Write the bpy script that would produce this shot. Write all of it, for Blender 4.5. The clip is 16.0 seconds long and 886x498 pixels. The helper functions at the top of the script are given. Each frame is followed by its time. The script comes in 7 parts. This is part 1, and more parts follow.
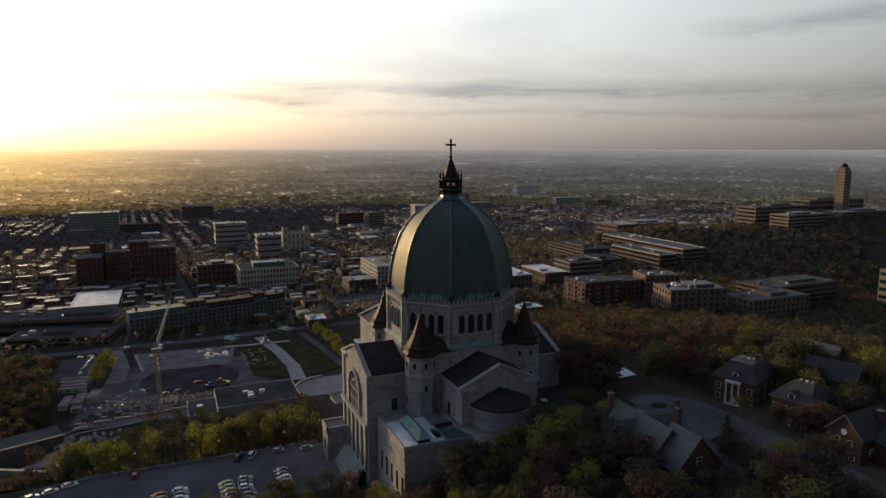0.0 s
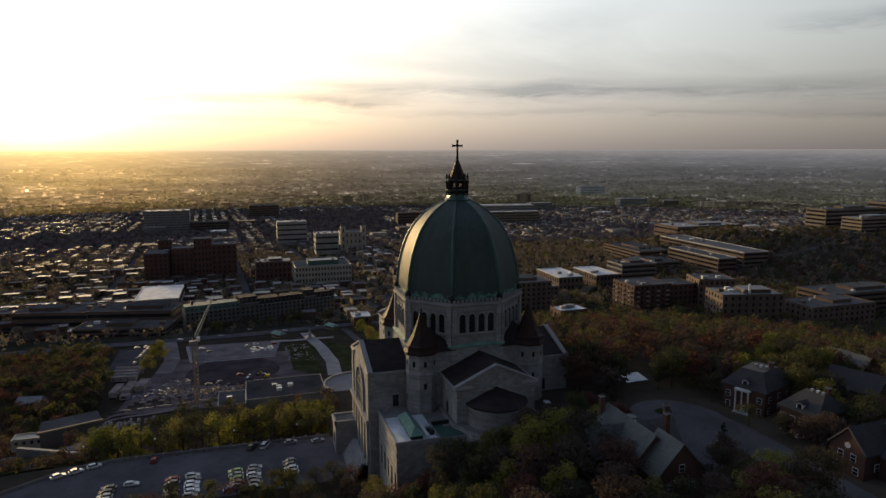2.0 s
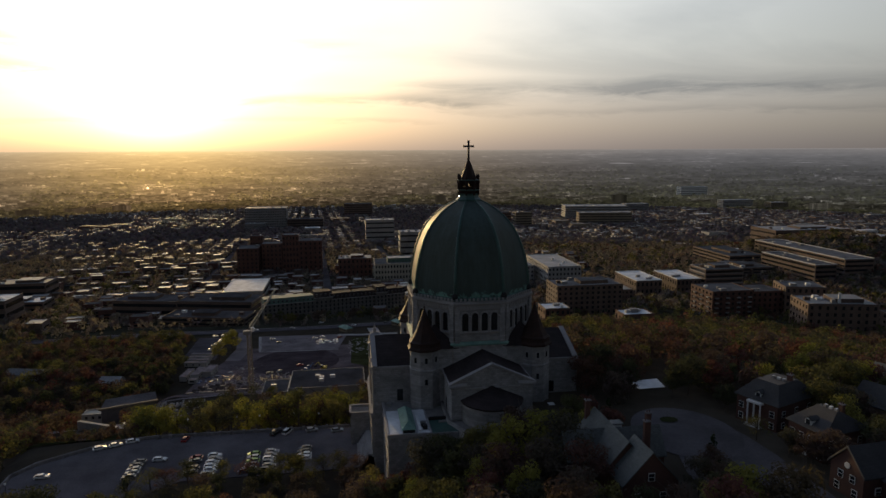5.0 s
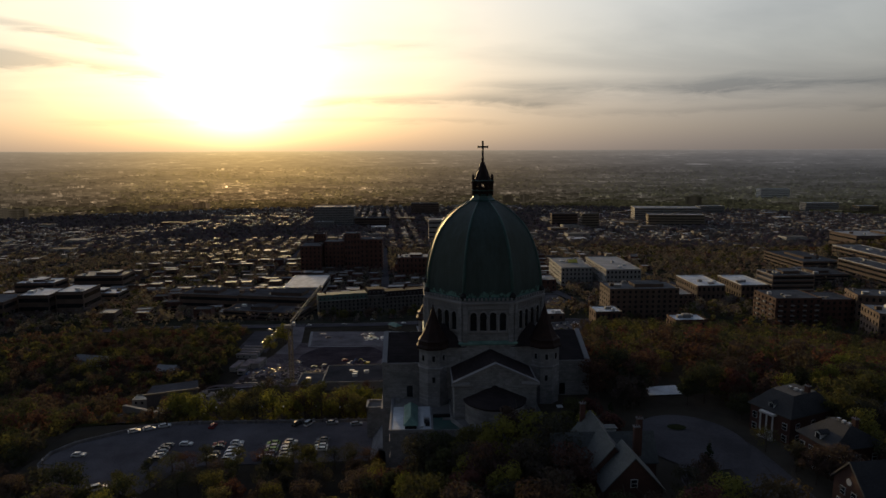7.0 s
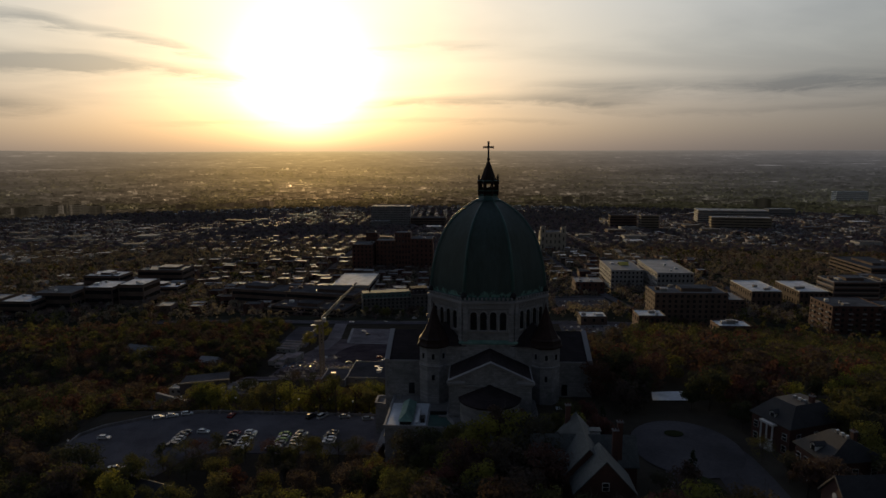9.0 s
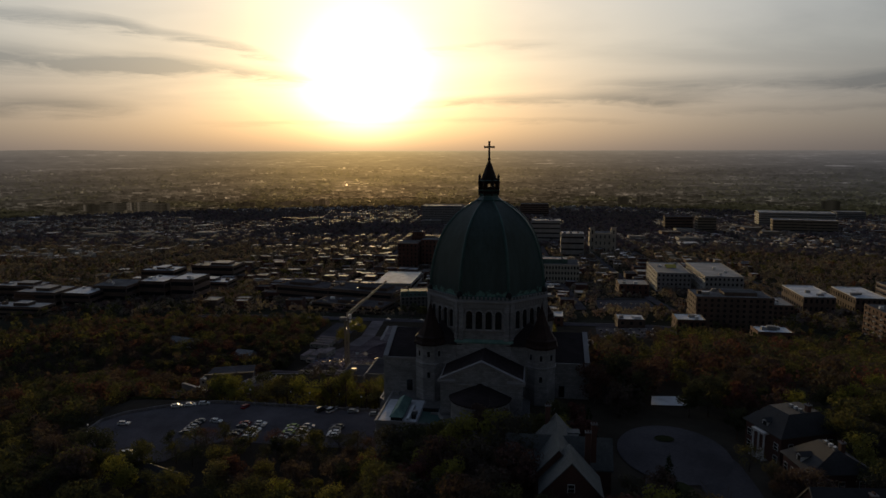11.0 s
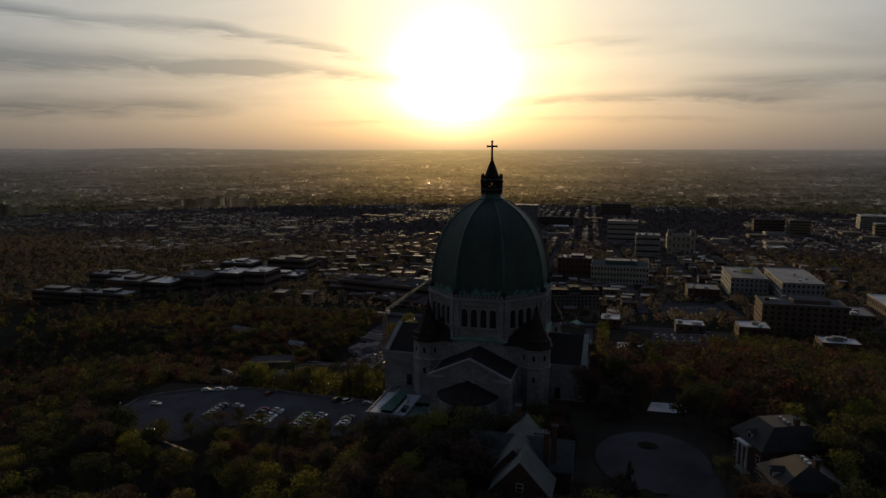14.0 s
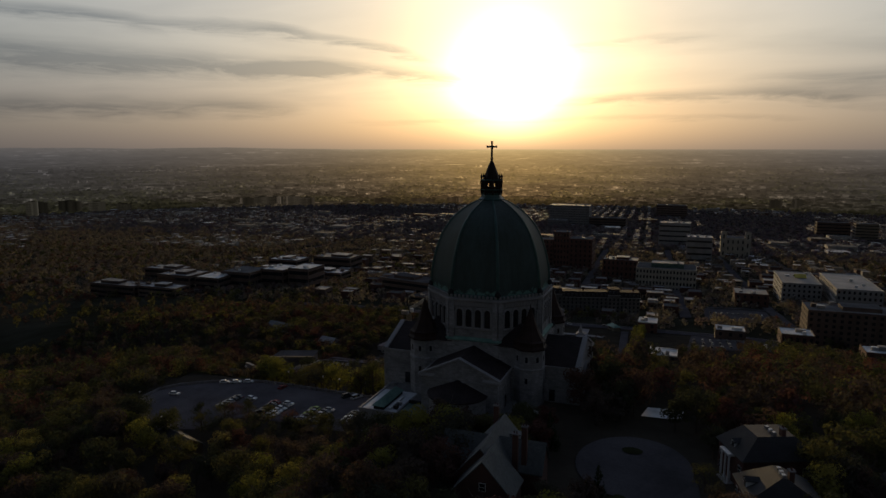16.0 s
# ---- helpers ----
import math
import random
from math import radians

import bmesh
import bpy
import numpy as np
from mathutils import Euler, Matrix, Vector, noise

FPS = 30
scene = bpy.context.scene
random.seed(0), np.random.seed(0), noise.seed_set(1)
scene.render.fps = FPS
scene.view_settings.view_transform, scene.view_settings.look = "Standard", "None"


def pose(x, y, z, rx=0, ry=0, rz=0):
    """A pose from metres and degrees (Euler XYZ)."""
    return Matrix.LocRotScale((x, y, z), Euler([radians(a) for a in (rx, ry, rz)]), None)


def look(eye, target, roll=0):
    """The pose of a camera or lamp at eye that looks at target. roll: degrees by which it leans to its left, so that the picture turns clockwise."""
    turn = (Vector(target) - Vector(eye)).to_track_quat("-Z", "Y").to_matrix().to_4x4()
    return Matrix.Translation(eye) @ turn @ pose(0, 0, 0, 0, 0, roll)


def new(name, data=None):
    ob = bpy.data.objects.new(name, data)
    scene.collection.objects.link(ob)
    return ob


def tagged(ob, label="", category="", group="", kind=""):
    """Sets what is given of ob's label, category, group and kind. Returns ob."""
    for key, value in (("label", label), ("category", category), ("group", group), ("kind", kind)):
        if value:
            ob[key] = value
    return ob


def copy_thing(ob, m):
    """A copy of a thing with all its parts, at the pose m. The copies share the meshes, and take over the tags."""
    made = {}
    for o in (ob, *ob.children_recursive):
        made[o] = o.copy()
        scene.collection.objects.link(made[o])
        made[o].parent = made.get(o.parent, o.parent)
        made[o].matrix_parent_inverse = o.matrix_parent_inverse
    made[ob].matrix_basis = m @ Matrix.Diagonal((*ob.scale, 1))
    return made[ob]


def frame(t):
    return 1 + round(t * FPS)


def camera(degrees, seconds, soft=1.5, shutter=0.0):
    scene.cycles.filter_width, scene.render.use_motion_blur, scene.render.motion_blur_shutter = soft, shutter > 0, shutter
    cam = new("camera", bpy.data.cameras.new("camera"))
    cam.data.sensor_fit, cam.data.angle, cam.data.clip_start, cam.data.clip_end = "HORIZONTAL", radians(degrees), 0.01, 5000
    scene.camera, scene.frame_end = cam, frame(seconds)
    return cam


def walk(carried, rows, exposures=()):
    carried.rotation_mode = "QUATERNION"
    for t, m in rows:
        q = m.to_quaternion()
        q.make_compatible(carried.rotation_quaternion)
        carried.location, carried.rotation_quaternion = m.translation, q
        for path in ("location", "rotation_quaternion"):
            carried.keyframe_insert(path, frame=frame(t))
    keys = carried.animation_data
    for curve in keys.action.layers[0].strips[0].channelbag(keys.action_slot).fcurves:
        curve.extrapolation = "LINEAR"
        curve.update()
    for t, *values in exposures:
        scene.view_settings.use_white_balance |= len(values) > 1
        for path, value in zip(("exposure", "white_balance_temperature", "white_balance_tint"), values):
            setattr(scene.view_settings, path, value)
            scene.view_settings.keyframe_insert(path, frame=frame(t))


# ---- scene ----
cam = camera(67.3, 16.0)
METRES, EYE, TILT, LEAN, TURN = 148.0, 100.0, -8.5, 0.0, -22.5
ROWS = [
    (0.0, 0.0, 0.0, 0.0, -0.0, 0.0, 0.0),
    (0.5, 0.0313, -0.0038, -0.0, 1.85, 0.01, -0.24),
    (1.0, 0.0629, -0.0067, -0.0, 3.52, 0.0, -0.46),
    (1.5, 0.0946, -0.0084, 0.0001, 4.48, -0.02, -0.57),
    (2.0, 0.1261, -0.0094, 0.0003, 5.54, -0.02, -0.71),
    (2.5, 0.1578, -0.0095, 0.0006, 6.66, -0.05, -0.85),
    (3.0, 0.1892, -0.0093, 0.0009, 7.85, -0.07, -0.99),
    (3.5, 0.2207, -0.0085, 0.0013, 9.44, -0.1, -1.2),
    (4.0, 0.2521, -0.0064, 0.002, 10.93, -0.15, -1.38),
    (6.5, 0.4076, 0.0161, 0.0056, 18.43, -0.39, -2.45),
    (7.0, 0.4382, 0.0226, 0.0068, 19.95, -0.46, -2.67),
    (7.5, 0.4685, 0.0298, 0.0077, 21.43, -0.52, -2.89),
    (8.0, 0.4986, 0.0384, 0.009, 22.78, -0.59, -3.09),
    (8.5, 0.5283, 0.0471, 0.01, 24.02, -0.65, -3.29),
    (9.0, 0.5578, 0.0568, 0.0114, 25.24, -0.72, -3.47),
    (11.5, 0.7017, 0.1149, 0.02, 31.35, -1.17, -4.32),
    (12.0, 0.7295, 0.1286, 0.0223, 32.6, -1.28, -4.5),
    (12.5, 0.7572, 0.1428, 0.0242, 33.83, -1.4, -4.65),
    (13.0, 0.7842, 0.1578, 0.0263, 35.06, -1.52, -4.83),
    (13.5, 0.8111, 0.1737, 0.0292, 36.31, -1.66, -4.97),
    (14.0, 0.8358, 0.1885, 0.032, 37.45, -1.78, -5.14),
    (14.5, 0.8618, 0.2055, 0.0349, 38.7, -1.9, -5.29),
    (15.0, 0.8876, 0.2226, 0.0378, 39.93, -2.02, -5.46),
    (15.5, 0.9128, 0.2412, 0.041, 41.13, -2.15, -5.62),
    (16.0, 0.9377, 0.2604, 0.0442, 42.26, -2.27, -5.75),
]
walk(cam, [(t, pose(-83.0, -194.0, EYE, TILT, LEAN, TURN) @ pose(METRES * x, METRES * y, METRES * z, 90 + pitch, roll, yaw)) for t, x, y, z, yaw, pitch, roll in ROWS],
     [(0.0, 1.18), (2.0, 1.07), (4.0, 0.84), (7.0, 0.3), (9.0, 0.0), (11.5, -0.14), (16.0, -0.2)])

# ---- sky, sun ----
SUN_TURN, SUN_UP = 14.5, 5.7          # degrees left of +y, and above the horizon
SUN_DIR = Vector((-math.sin(radians(SUN_TURN)) * math.cos(radians(SUN_UP)), math.cos(radians(SUN_TURN)) * math.cos(radians(SUN_UP)), math.sin(radians(SUN_UP))))


class Nodes:
    """A short way to write node trees."""

    def __init__(self, tree):
        self.tree = tree
        tree.nodes.clear()

    def add(self, kind, **sets):
        node = self.tree.nodes.new(kind)
        for key, value in sets.items():
            if key == "operation":
                node.operation = value
            elif key == "blend_type":
                node.blend_type = value
            elif key == "data_type":
                node.data_type = value
        return node

    def link(self, a, b):
        self.tree.links.new(a, b)

    def math(self, op, a, b=None, c=None, clamp=False):
        node = self.add("ShaderNodeMath", operation=op)
        node.use_clamp = clamp
        for i, v in enumerate((a, b, c)):
            if v is None:
                continue
            if isinstance(v, (int, float)):
                node.inputs[i].default_value = v
            else:
                self.link(v, node.inputs[i])
        return node.outputs[0]

    def mix(self, fac, a, b, blend="MIX"):
        node = self.add("ShaderNodeMix", data_type="RGBA", blend_type=blend)
        for i, v in ((0, fac), (6, a), (7, b)):
            if isinstance(v, (int, float)):
                node.inputs[i].default_value = v
            elif isinstance(v, tuple):
                node.inputs[i].default_value = (*v, 1)
            else:
                self.link(v, node.inputs[i])
        return node.outputs[2]

    def ramp(self, fac, stops):
        node = self.add("ShaderNodeValToRGB")
        el = node.color_ramp.elements
        while len(el) < len(stops):
            el.new(0.5)
        for e, (at, col) in zip(el, stops):
            e.position = at
            e.color = (*col, 1) if isinstance(col, tuple) else (col, col, col, 1)
        if fac is not None:
            self.link(fac, node.inputs[0])
        return node.outputs[0]

    def noise(self, vector, scale, detail=4, rough=0.55, distortion=0.0):
        node = self.add("ShaderNodeTexNoise")
        node.inputs["Scale"].default_value = scale
        node.inputs["Detail"].default_value = detail
        node.inputs["Roughness"].default_value = rough
        node.inputs["Distortion"].default_value = distortion
        if vector is not None:
            self.link(vector, node.inputs["Vector"])
        return node.outputs[0]

    def mapping(self, vector, scale=(1, 1, 1), rot=(0, 0, 0), loc=(0, 0, 0)):
        node = self.add("ShaderNodeMapping")
        node.inputs["Scale"].default_value = scale
        node.inputs["Rotation"].default_value = rot
        node.inputs["Location"].default_value = loc
        self.link(vector, node.inputs["Vector"])
        return node.outputs[0]


world = bpy.data.worlds.new("evening_sky")
scene.world = world
world.use_nodes = True
N = Nodes(world.node_tree)
way = N.add("ShaderNodeTexCoord").outputs["Generated"]
sep = N.add("ShaderNodeSeparateXYZ")
N.link(way, sep.inputs[0])
dx, dy, dz = sep.outputs
dotn = N.add("ShaderNodeVectorMath", operation="DOT_PRODUCT")
N.link(way, dotn.inputs[0])
dotn.inputs[1].default_value = SUN_DIR
near_sun = N.math("MAXIMUM", dotn.outputs["Value"], 0.0)
nishita = N.add("ShaderNodeTexSky")
nishita.sky_type, nishita.sun_disc = "NISHITA", False
nishita.sun_elevation, nishita.sun_rotation = radians(SUN_UP), radians(-SUN_TURN)
nishita.air_density, nishita.dust_density = 1.2, 3.0
# high veil of cloud: warm by the horizon, grey-blue above
veil = N.ramp(N.math("MAXIMUM", dz, 0.0), [(0.0, (0.198, 0.181, 0.176)), (0.03, (0.262, 0.256, 0.242)), (0.075, (0.33, 0.338, 0.352)), (0.14, (0.44, 0.465, 0.48)), (0.25, (0.53, 0.565, 0.60)), (0.5, (0.27, 0.345, 0.50)), (1.0, (0.14, 0.195, 0.33))])
side = N.math("MULTIPLY_ADD", N.math("POWER", N.math("MULTIPLY_ADD", dotn.outputs["Value"], 0.5, 0.5), 3.0), 0.88, 0.12)
veil = N.mix(1.0, veil, side, "MULTIPLY")
rosy = N.math("MULTIPLY_ADD", dotn.outputs["Value"], -0.7, 0.35, True)      # pink light opposite the sun
veil = N.mix(rosy, veil, N.mix(1.0, veil, (1.0, 0.97, 1.10), "MULTIPLY"))
# bands of cloud, drawn out on a high layer
reach = N.math("DIVIDE", 1.0, N.math("ADD", N.math("MAXIMUM", dz, 0.0), 0.055))
flat = N.add("ShaderNodeCombineXYZ")
N.link(N.math("MULTIPLY", dx, reach), flat.inputs[0])
N.link(N.math("MULTIPLY", dy, reach), flat.inputs[1])
bearing = N.math("MULTIPLY", N.math("ARCTAN2", N.math("MULTIPLY", dx, -1.0), dy), 57.2958)      # degrees left of +y
rise = N.math("MULTIPLY", N.math("ARCSINE", dz), 57.2958)
chart = N.add("ShaderNodeCombineXYZ")
N.link(bearing, chart.inputs[0])
N.link(rise, chart.inputs[1])
sway = N.math("MULTIPLY_ADD", N.noise(N.mapping(chart.outputs[0], (0.055, 0.16, 1), (0, 0, 0), (4.0, 2.0, 0)), 1.0, 3, 0.5), 2.2, -1.1)
fray = N.noise(N.mapping(chart.outputs[0], (0.085, 0.9, 1), (0, 0, radians(3)), (9.0, 1.0, 0)), 1.0, 6, 0.6, 0.6)
wool = N.noise(N.mapping(chart.outputs[0], (0.20, 1.5, 1), (0, 0, radians(6)), (2.0, 7.0, 0)), 1.0, 8, 0.66, 1.3)
rise_w = N.math("ADD", rise, N.math("ADD", sway, N.math("MULTIPLY_ADD", wool, 0.9, -0.45)))


def streak_of(b0, b1, e0, e1, thick, strong):
    """A drawn-out bank of cloud from bearing b0 at height e0 to bearing b1 at height e1, in degrees."""
    along = N.math("MULTIPLY_ADD", bearing, 1 / (b1 - b0), -b0 / (b1 - b0))
    off = N.math("SUBTRACT", rise_w, N.math("MULTIPLY_ADD", along, e1 - e0, e0))
    body_ = N.math("EXPONENT", N.math("MULTIPLY", N.math("POWER", N.math("ABSOLUTE", N.math("MULTIPLY", off, 1 / thick)), 1.6), -1.0))
    ends = N.math("EXPONENT", N.math("MULTIPLY", N.math("POWER", N.math("ABSOLUTE", N.math("MULTIPLY_ADD", along, 2.0, -1.0)), 6.0), -0.7))
    return N.math("MULTIPLY", N.math("MULTIPLY", body_, ends), strong)


banks = 0.0
for bank in ((56, 30, 6.7, 6.5, 1.1, 1.0), (34, 17, 6.5, 5.8, 0.65, 0.95), (58, 33, 3.3, 3.5, 0.8, 0.85), (56, 33, 9.5, 9.3, 0.55, 0.75), (34, 21, 9.3, 7.2, 0.55, 0.75),
             (12, -2, 8.0, 8.8, 0.6, 0.55), (10, -13, 3.9, 4.0, 0.55, 0.8), (-4, -30, 5.3, 4.7, 0.8, 0.62), (-22, -62, 5.1, 4.2, 1.0, 0.62), (-10, -62, 3.1, 2.6, 0.4, 0.4), (-43, -66, 9.3, 9.6, 0.8, 0.55), (28, -8, 2.4, 2.2, 0.3, 0.35),
             (66, 110, 7.0, 5.0, 1.2, 0.8), (-70, -120, 6.0, 4.0, 1.2, 0.8)):
    banks = N.math("ADD", streak_of(*bank), banks)
cover = N.ramp(N.math("MULTIPLY", banks, N.math("MULTIPLY_ADD", wool, 1.5, N.math("MULTIPLY_ADD", fray, 1.3, -0.42))), [(0.12, 0.0), (0.92, 1.0)])
# glare of the low sun in the haze
wide = N.math("POWER", near_sun, 14.0)
mid = N.math("POWER", near_sun, 110.0)
core = N.math("POWER", near_sun, 520.0)
low = N.ramp(dz, [(0.0, 0.16), (0.03, 0.42), (0.075, 0.82), (0.105, 1.0)])
glow = N.mix(1.0, N.mix(1.0, (1.15, 0.86, 0.42), mid, "MULTIPLY"), N.mix(1.0, (6.6, 5.1, 2.7), core, "MULTIPLY"), "ADD")
glow = N.mix(1.0, glow, low, "MULTIPLY")
broad = N.mix(1.0, N.mix(1.0, (0.35, 0.28, 0.135), wide, "MULTIPLY"), N.ramp(dz, [(0.0, 0.4), (0.04, 0.75), (0.08, 1.0)]), "MULTIPLY")
glow = N.mix(1.0, glow, broad, "ADD")
thin = N.noise(N.mapping(flat.outputs[0], (0.15, 0.24, 1), (0, 0, radians(-32)), (2.3, 5.1, 0)), 1.0, 6, 0.55, 1.0)
thin = N.math("MULTIPLY", N.ramp(thin, [(0.46, 0.0), (0.60, 1.0)]), N.ramp(dz, [(0.045, 0.0), (0.08, 1.0), (0.17, 1.0), (0.26, 0.1)]))
cover = N.math("MAXIMUM", cover, N.math("MULTIPLY", thin, 0.35))
shade = N.mix(N.math("MULTIPLY", cover, 0.66), (1.0, 1.0, 1.0), (0.34, 0.385, 0.445))
sky = N.mix(1.0, veil, N.mix(1.0, nishita.outputs[0], (0.02, 0.02, 0.02), "MULTIPLY"), "ADD")
sky = N.mix(1.0, N.mix(1.0, sky, glow, "ADD"), shade, "MULTIPLY")
back = N.add("ShaderNodeBackground")
N.link(sky, back.inputs[0])
out = N.add("ShaderNodeOutputWorld")
N.link(back.outputs[0], out.inputs[0])

sun = bpy.data.lights.new("sun", "SUN")
sun.energy, sun.angle, sun.color = 1.75, radians(2.5), (1.0, 0.69, 0.32)
sun_ob = new("sun", sun)
sun_ob.matrix_world = look(SUN_DIR * 900, (0, 0, 0))

# ---- materials ----
def material(name, colour, rough=0.8, metal=0.0, spread=0.25, fine=2.0, coarse=0.15, bump=0.15, second=None, vary=0.0, brick=None, streak=False, spec=0.5, stain=None):
    """A worn surface: grain and stains at two scales, in metres, optional courses, streaks, and a change from thing to thing."""
    m = bpy.data.materials.new(name)
    m.use_nodes = True
    n = Nodes(m.node_tree)
    co = n.add("ShaderNodeTexCoord").outputs["Object"]
    info = n.add("ShaderNodeObjectInfo").outputs["Random"]
    shift = n.add("ShaderNodeVectorMath", operation="ADD")
    n.link(co, shift.inputs[0])
    mul = n.add("ShaderNodeVectorMath", operation="SCALE")
    mul.inputs[0].default_value = (37.0, 53.0, 0.0)
    n.link(info, mul.inputs["Scale"])
    n.link(mul.outputs[0], shift.inputs[1])
    at = shift.outputs[0]
    if streak:
        at = n.mapping(at, (1, 1, 0.16))
    big = n.noise(at, coarse, 5, 0.6)
    small = n.noise(at, fine, 4, 0.6)
    dark = tuple(c * (1 - spread) for c in colour)
    light = tuple(min(1, c * (1 + spread)) for c in colour) if second is None else second
    col = n.ramp(big, [(0.32, dark), (0.68, light)])
    grain = n.ramp(small, [(0.3, 1 - spread * 0.8), (0.7, 1.0)])
    col = n.mix(1.0, col, grain, "MULTIPLY")
    height = small
    if brick:
        tex = n.add("ShaderNodeTexBrick")
        tex.inputs["Scale"].default_value = 1.0
        tex.inputs["Brick Width"].default_value = brick[0]
        tex.inputs["Row Height"].default_value = brick[1]
        tex.inputs["Mortar Size"].default_value = brick[2]
        tex.inputs["Color1"].default_value = (1, 1, 1, 1)
        tex.inputs["Color2"].default_value = (0.72, 0.72, 0.72, 1)
        tex.inputs["Mortar"].default_value = (0.6, 0.6, 0.6, 1)
        sep = n.add("ShaderNodeSeparateXYZ")
        n.link(co, sep.inputs[0])
        com = n.add("ShaderNodeCombineXYZ")
        n.link(n.math("ADD", sep.outputs[0], sep.outputs[1]), com.inputs[0])
        n.link(sep.outputs[2], com.inputs[1])
        n.link(com.outputs[0], tex.inputs["Vector"])
        col = n.mix(1.0, col, tex.outputs[0], "MULTIPLY")
    if stain:
        # pale patches that have spread from the gutter up
        zed = n.add("ShaderNodeSeparateXYZ")
        n.link(co, zed.inputs[0])
        lowness = n.math("MULTIPLY_ADD", zed.outputs[2], -0.16, 9.95, True)
        spot = n.ramp(n.math("MULTIPLY", n.noise(co, 0.5, 7, 0.72, 0.5), lowness), [(0.40, 0.0), (0.47, 1.0)])
        col = n.mix(n.math("MULTIPLY", spot, 0.55), col, stain)
    if vary:
        col = n.mix(1.0, col, n.ramp(info, [(0.0, 1 - vary), (1.0, 1.0)]), "MULTIPLY")
    if spec <= 0.12:
        b = n.add("ShaderNodeBsdfDiffuse")      # earth, grit, turf: no gloss at all
        n.link(col, b.inputs["Color"])
        b.inputs["Roughness"].default_value = 1.0
    else:
        b = n.add("ShaderNodeBsdfPrincipled")
        n.link(col, b.inputs["Base Color"])
        n.link(n.math("MULTIPLY_ADD", small, 0.2, rough - 0.1, True), b.inputs["Roughness"])
        b.inputs["Metallic"].default_value = metal
        b.inputs["Specular IOR Level"].default_value = spec
    if stain:
        b.inputs["Specular Tint"].default_value = (1.0, 0.74, 0.26, 1)
    if bump:
        bu = n.add("ShaderNodeBump")
        bu.inputs["Strength"].default_value = bump
        bu.inputs["Distance"].default_value = 0.1
        n.link(height, bu.inputs["Height"])
        n.link(bu.outputs[0], b.inputs["Normal"])
    o = n.add("ShaderNodeOutputMaterial")
    n.link(b.outputs[0], o.inputs[0])
    return m


def foliage(name, stops, attribute=False, gap=0.0):
    """Leaves, with a tint from tree to tree and from leaf to leaf; some light comes through."""
    m = bpy.data.materials.new(name)
    m.use_nodes = True
    n = Nodes(m.node_tree)
    if attribute:
        src = n.add("ShaderNodeAttribute")
        src.attribute_name = "tint"
        tint = src.outputs["Fac"]
    else:
        tint = n.add("ShaderNodeObjectInfo").outputs["Random"]
    geo = n.add("ShaderNodeNewGeometry")
    col = n.ramp(tint, stops)
    col = n.mix(1.0, col, n.ramp(geo.outputs["Random Per Island"], [(0.0, 0.86), (1.0, 1.12)]), "MULTIPLY")
    d = n.add("ShaderNodeBsdfDiffuse")
    n.link(col, d.inputs[0])
    t = n.add("ShaderNodeBsdfTranslucent")
    n.link(n.mix(1.0, col, (0.95, 1.0, 0.62), "MULTIPLY"), t.inputs[0])
    mixed = n.add("ShaderNodeMixShader")
    mixed.inputs[0].default_value = 0.42
    n.link(d.outputs[0], mixed.inputs[1])
    n.link(t.outputs[0], mixed.inputs[2])
    o = n.add("ShaderNodeOutputMaterial")
    n.link(mixed.outputs[0], o.inputs[0])
    return m


granite = material("granite", (0.305, 0.295, 0.296), 0.88, spread=0.3, fine=0.8, coarse=0.14, brick=(1.3, 0.62, 0.03))
granite_trim = material("granite_trim", (0.265, 0.254, 0.254), 0.85, spread=0.18, fine=1.5, coarse=0.12)
copper = material("green_copper", (0.051, 0.079, 0.081), 0.62, spread=0.26, fine=0.8, coarse=0.10, bump=0.12, streak=True, spec=0.3, stain=(0.20, 0.42, 0.36))
copper_dark = material("dark_copper", (0.035, 0.085, 0.072), 0.5, spread=0.3, fine=1.0, coarse=0.2)
patina = material("light_patina", (0.13, 0.27, 0.225), 0.75, spread=0.35, fine=1.3, coarse=0.25, second=(0.22, 0.36, 0.29))
brown_copper = material("brown_copper", (0.034, 0.018, 0.014), 0.7, 0.0, spread=0.3, fine=1.0, coarse=0.25, spec=0.2)
slate = material("dark_roof", (0.036, 0.027, 0.027), 0.85, spread=0.3, fine=1.0, coarse=0.12, brick=(3.0, 0.5, 0.03), spec=0.15)
membrane = material("white_membrane", (0.60, 0.62, 0.635), 0.8, spread=0.22, fine=0.5, coarse=0.12, spec=0.14)
dark_gravel = material("dark_gravel_roof", (0.150, 0.138, 0.140), 0.9, spread=0.3, fine=0.7, coarse=0.08, vary=0.3, spec=0.1)
old_copper = material("old_copper", (0.062, 0.112, 0.094), 0.75, spread=0.3, fine=0.8, coarse=0.15)
gravel_roof = material("gravel_roof", (0.26, 0.25, 0.245), 0.8, spread=0.3, fine=0.7, coarse=0.08, vary=0.5, spec=0.12)
pale_roof = material("pale_roof", (0.29, 0.29, 0.295), 0.68, spread=0.25, fine=0.3, coarse=0.05, vary=0.5, spec=0.28)
glass = material("window_glass", (0.02, 0.022, 0.025), 0.16, spread=0.3, fine=0.6, coarse=0.2, bump=0.02, spec=0.6)
red_brick = material("red_brick", (0.120, 0.056, 0.042), 0.92, spread=0.25, fine=1.5, coarse=0.1, vary=0.35)
brown_brick = material("brown_brick", (0.140, 0.094, 0.072), 0.92, spread=0.22, fine=1.5, coarse=0.1, vary=0.35)
buff_brick = material("buff_brick", (0.23, 0.185, 0.13), 0.9, spread=0.18, fine=1.5, coarse=0.1, vary=0.25)
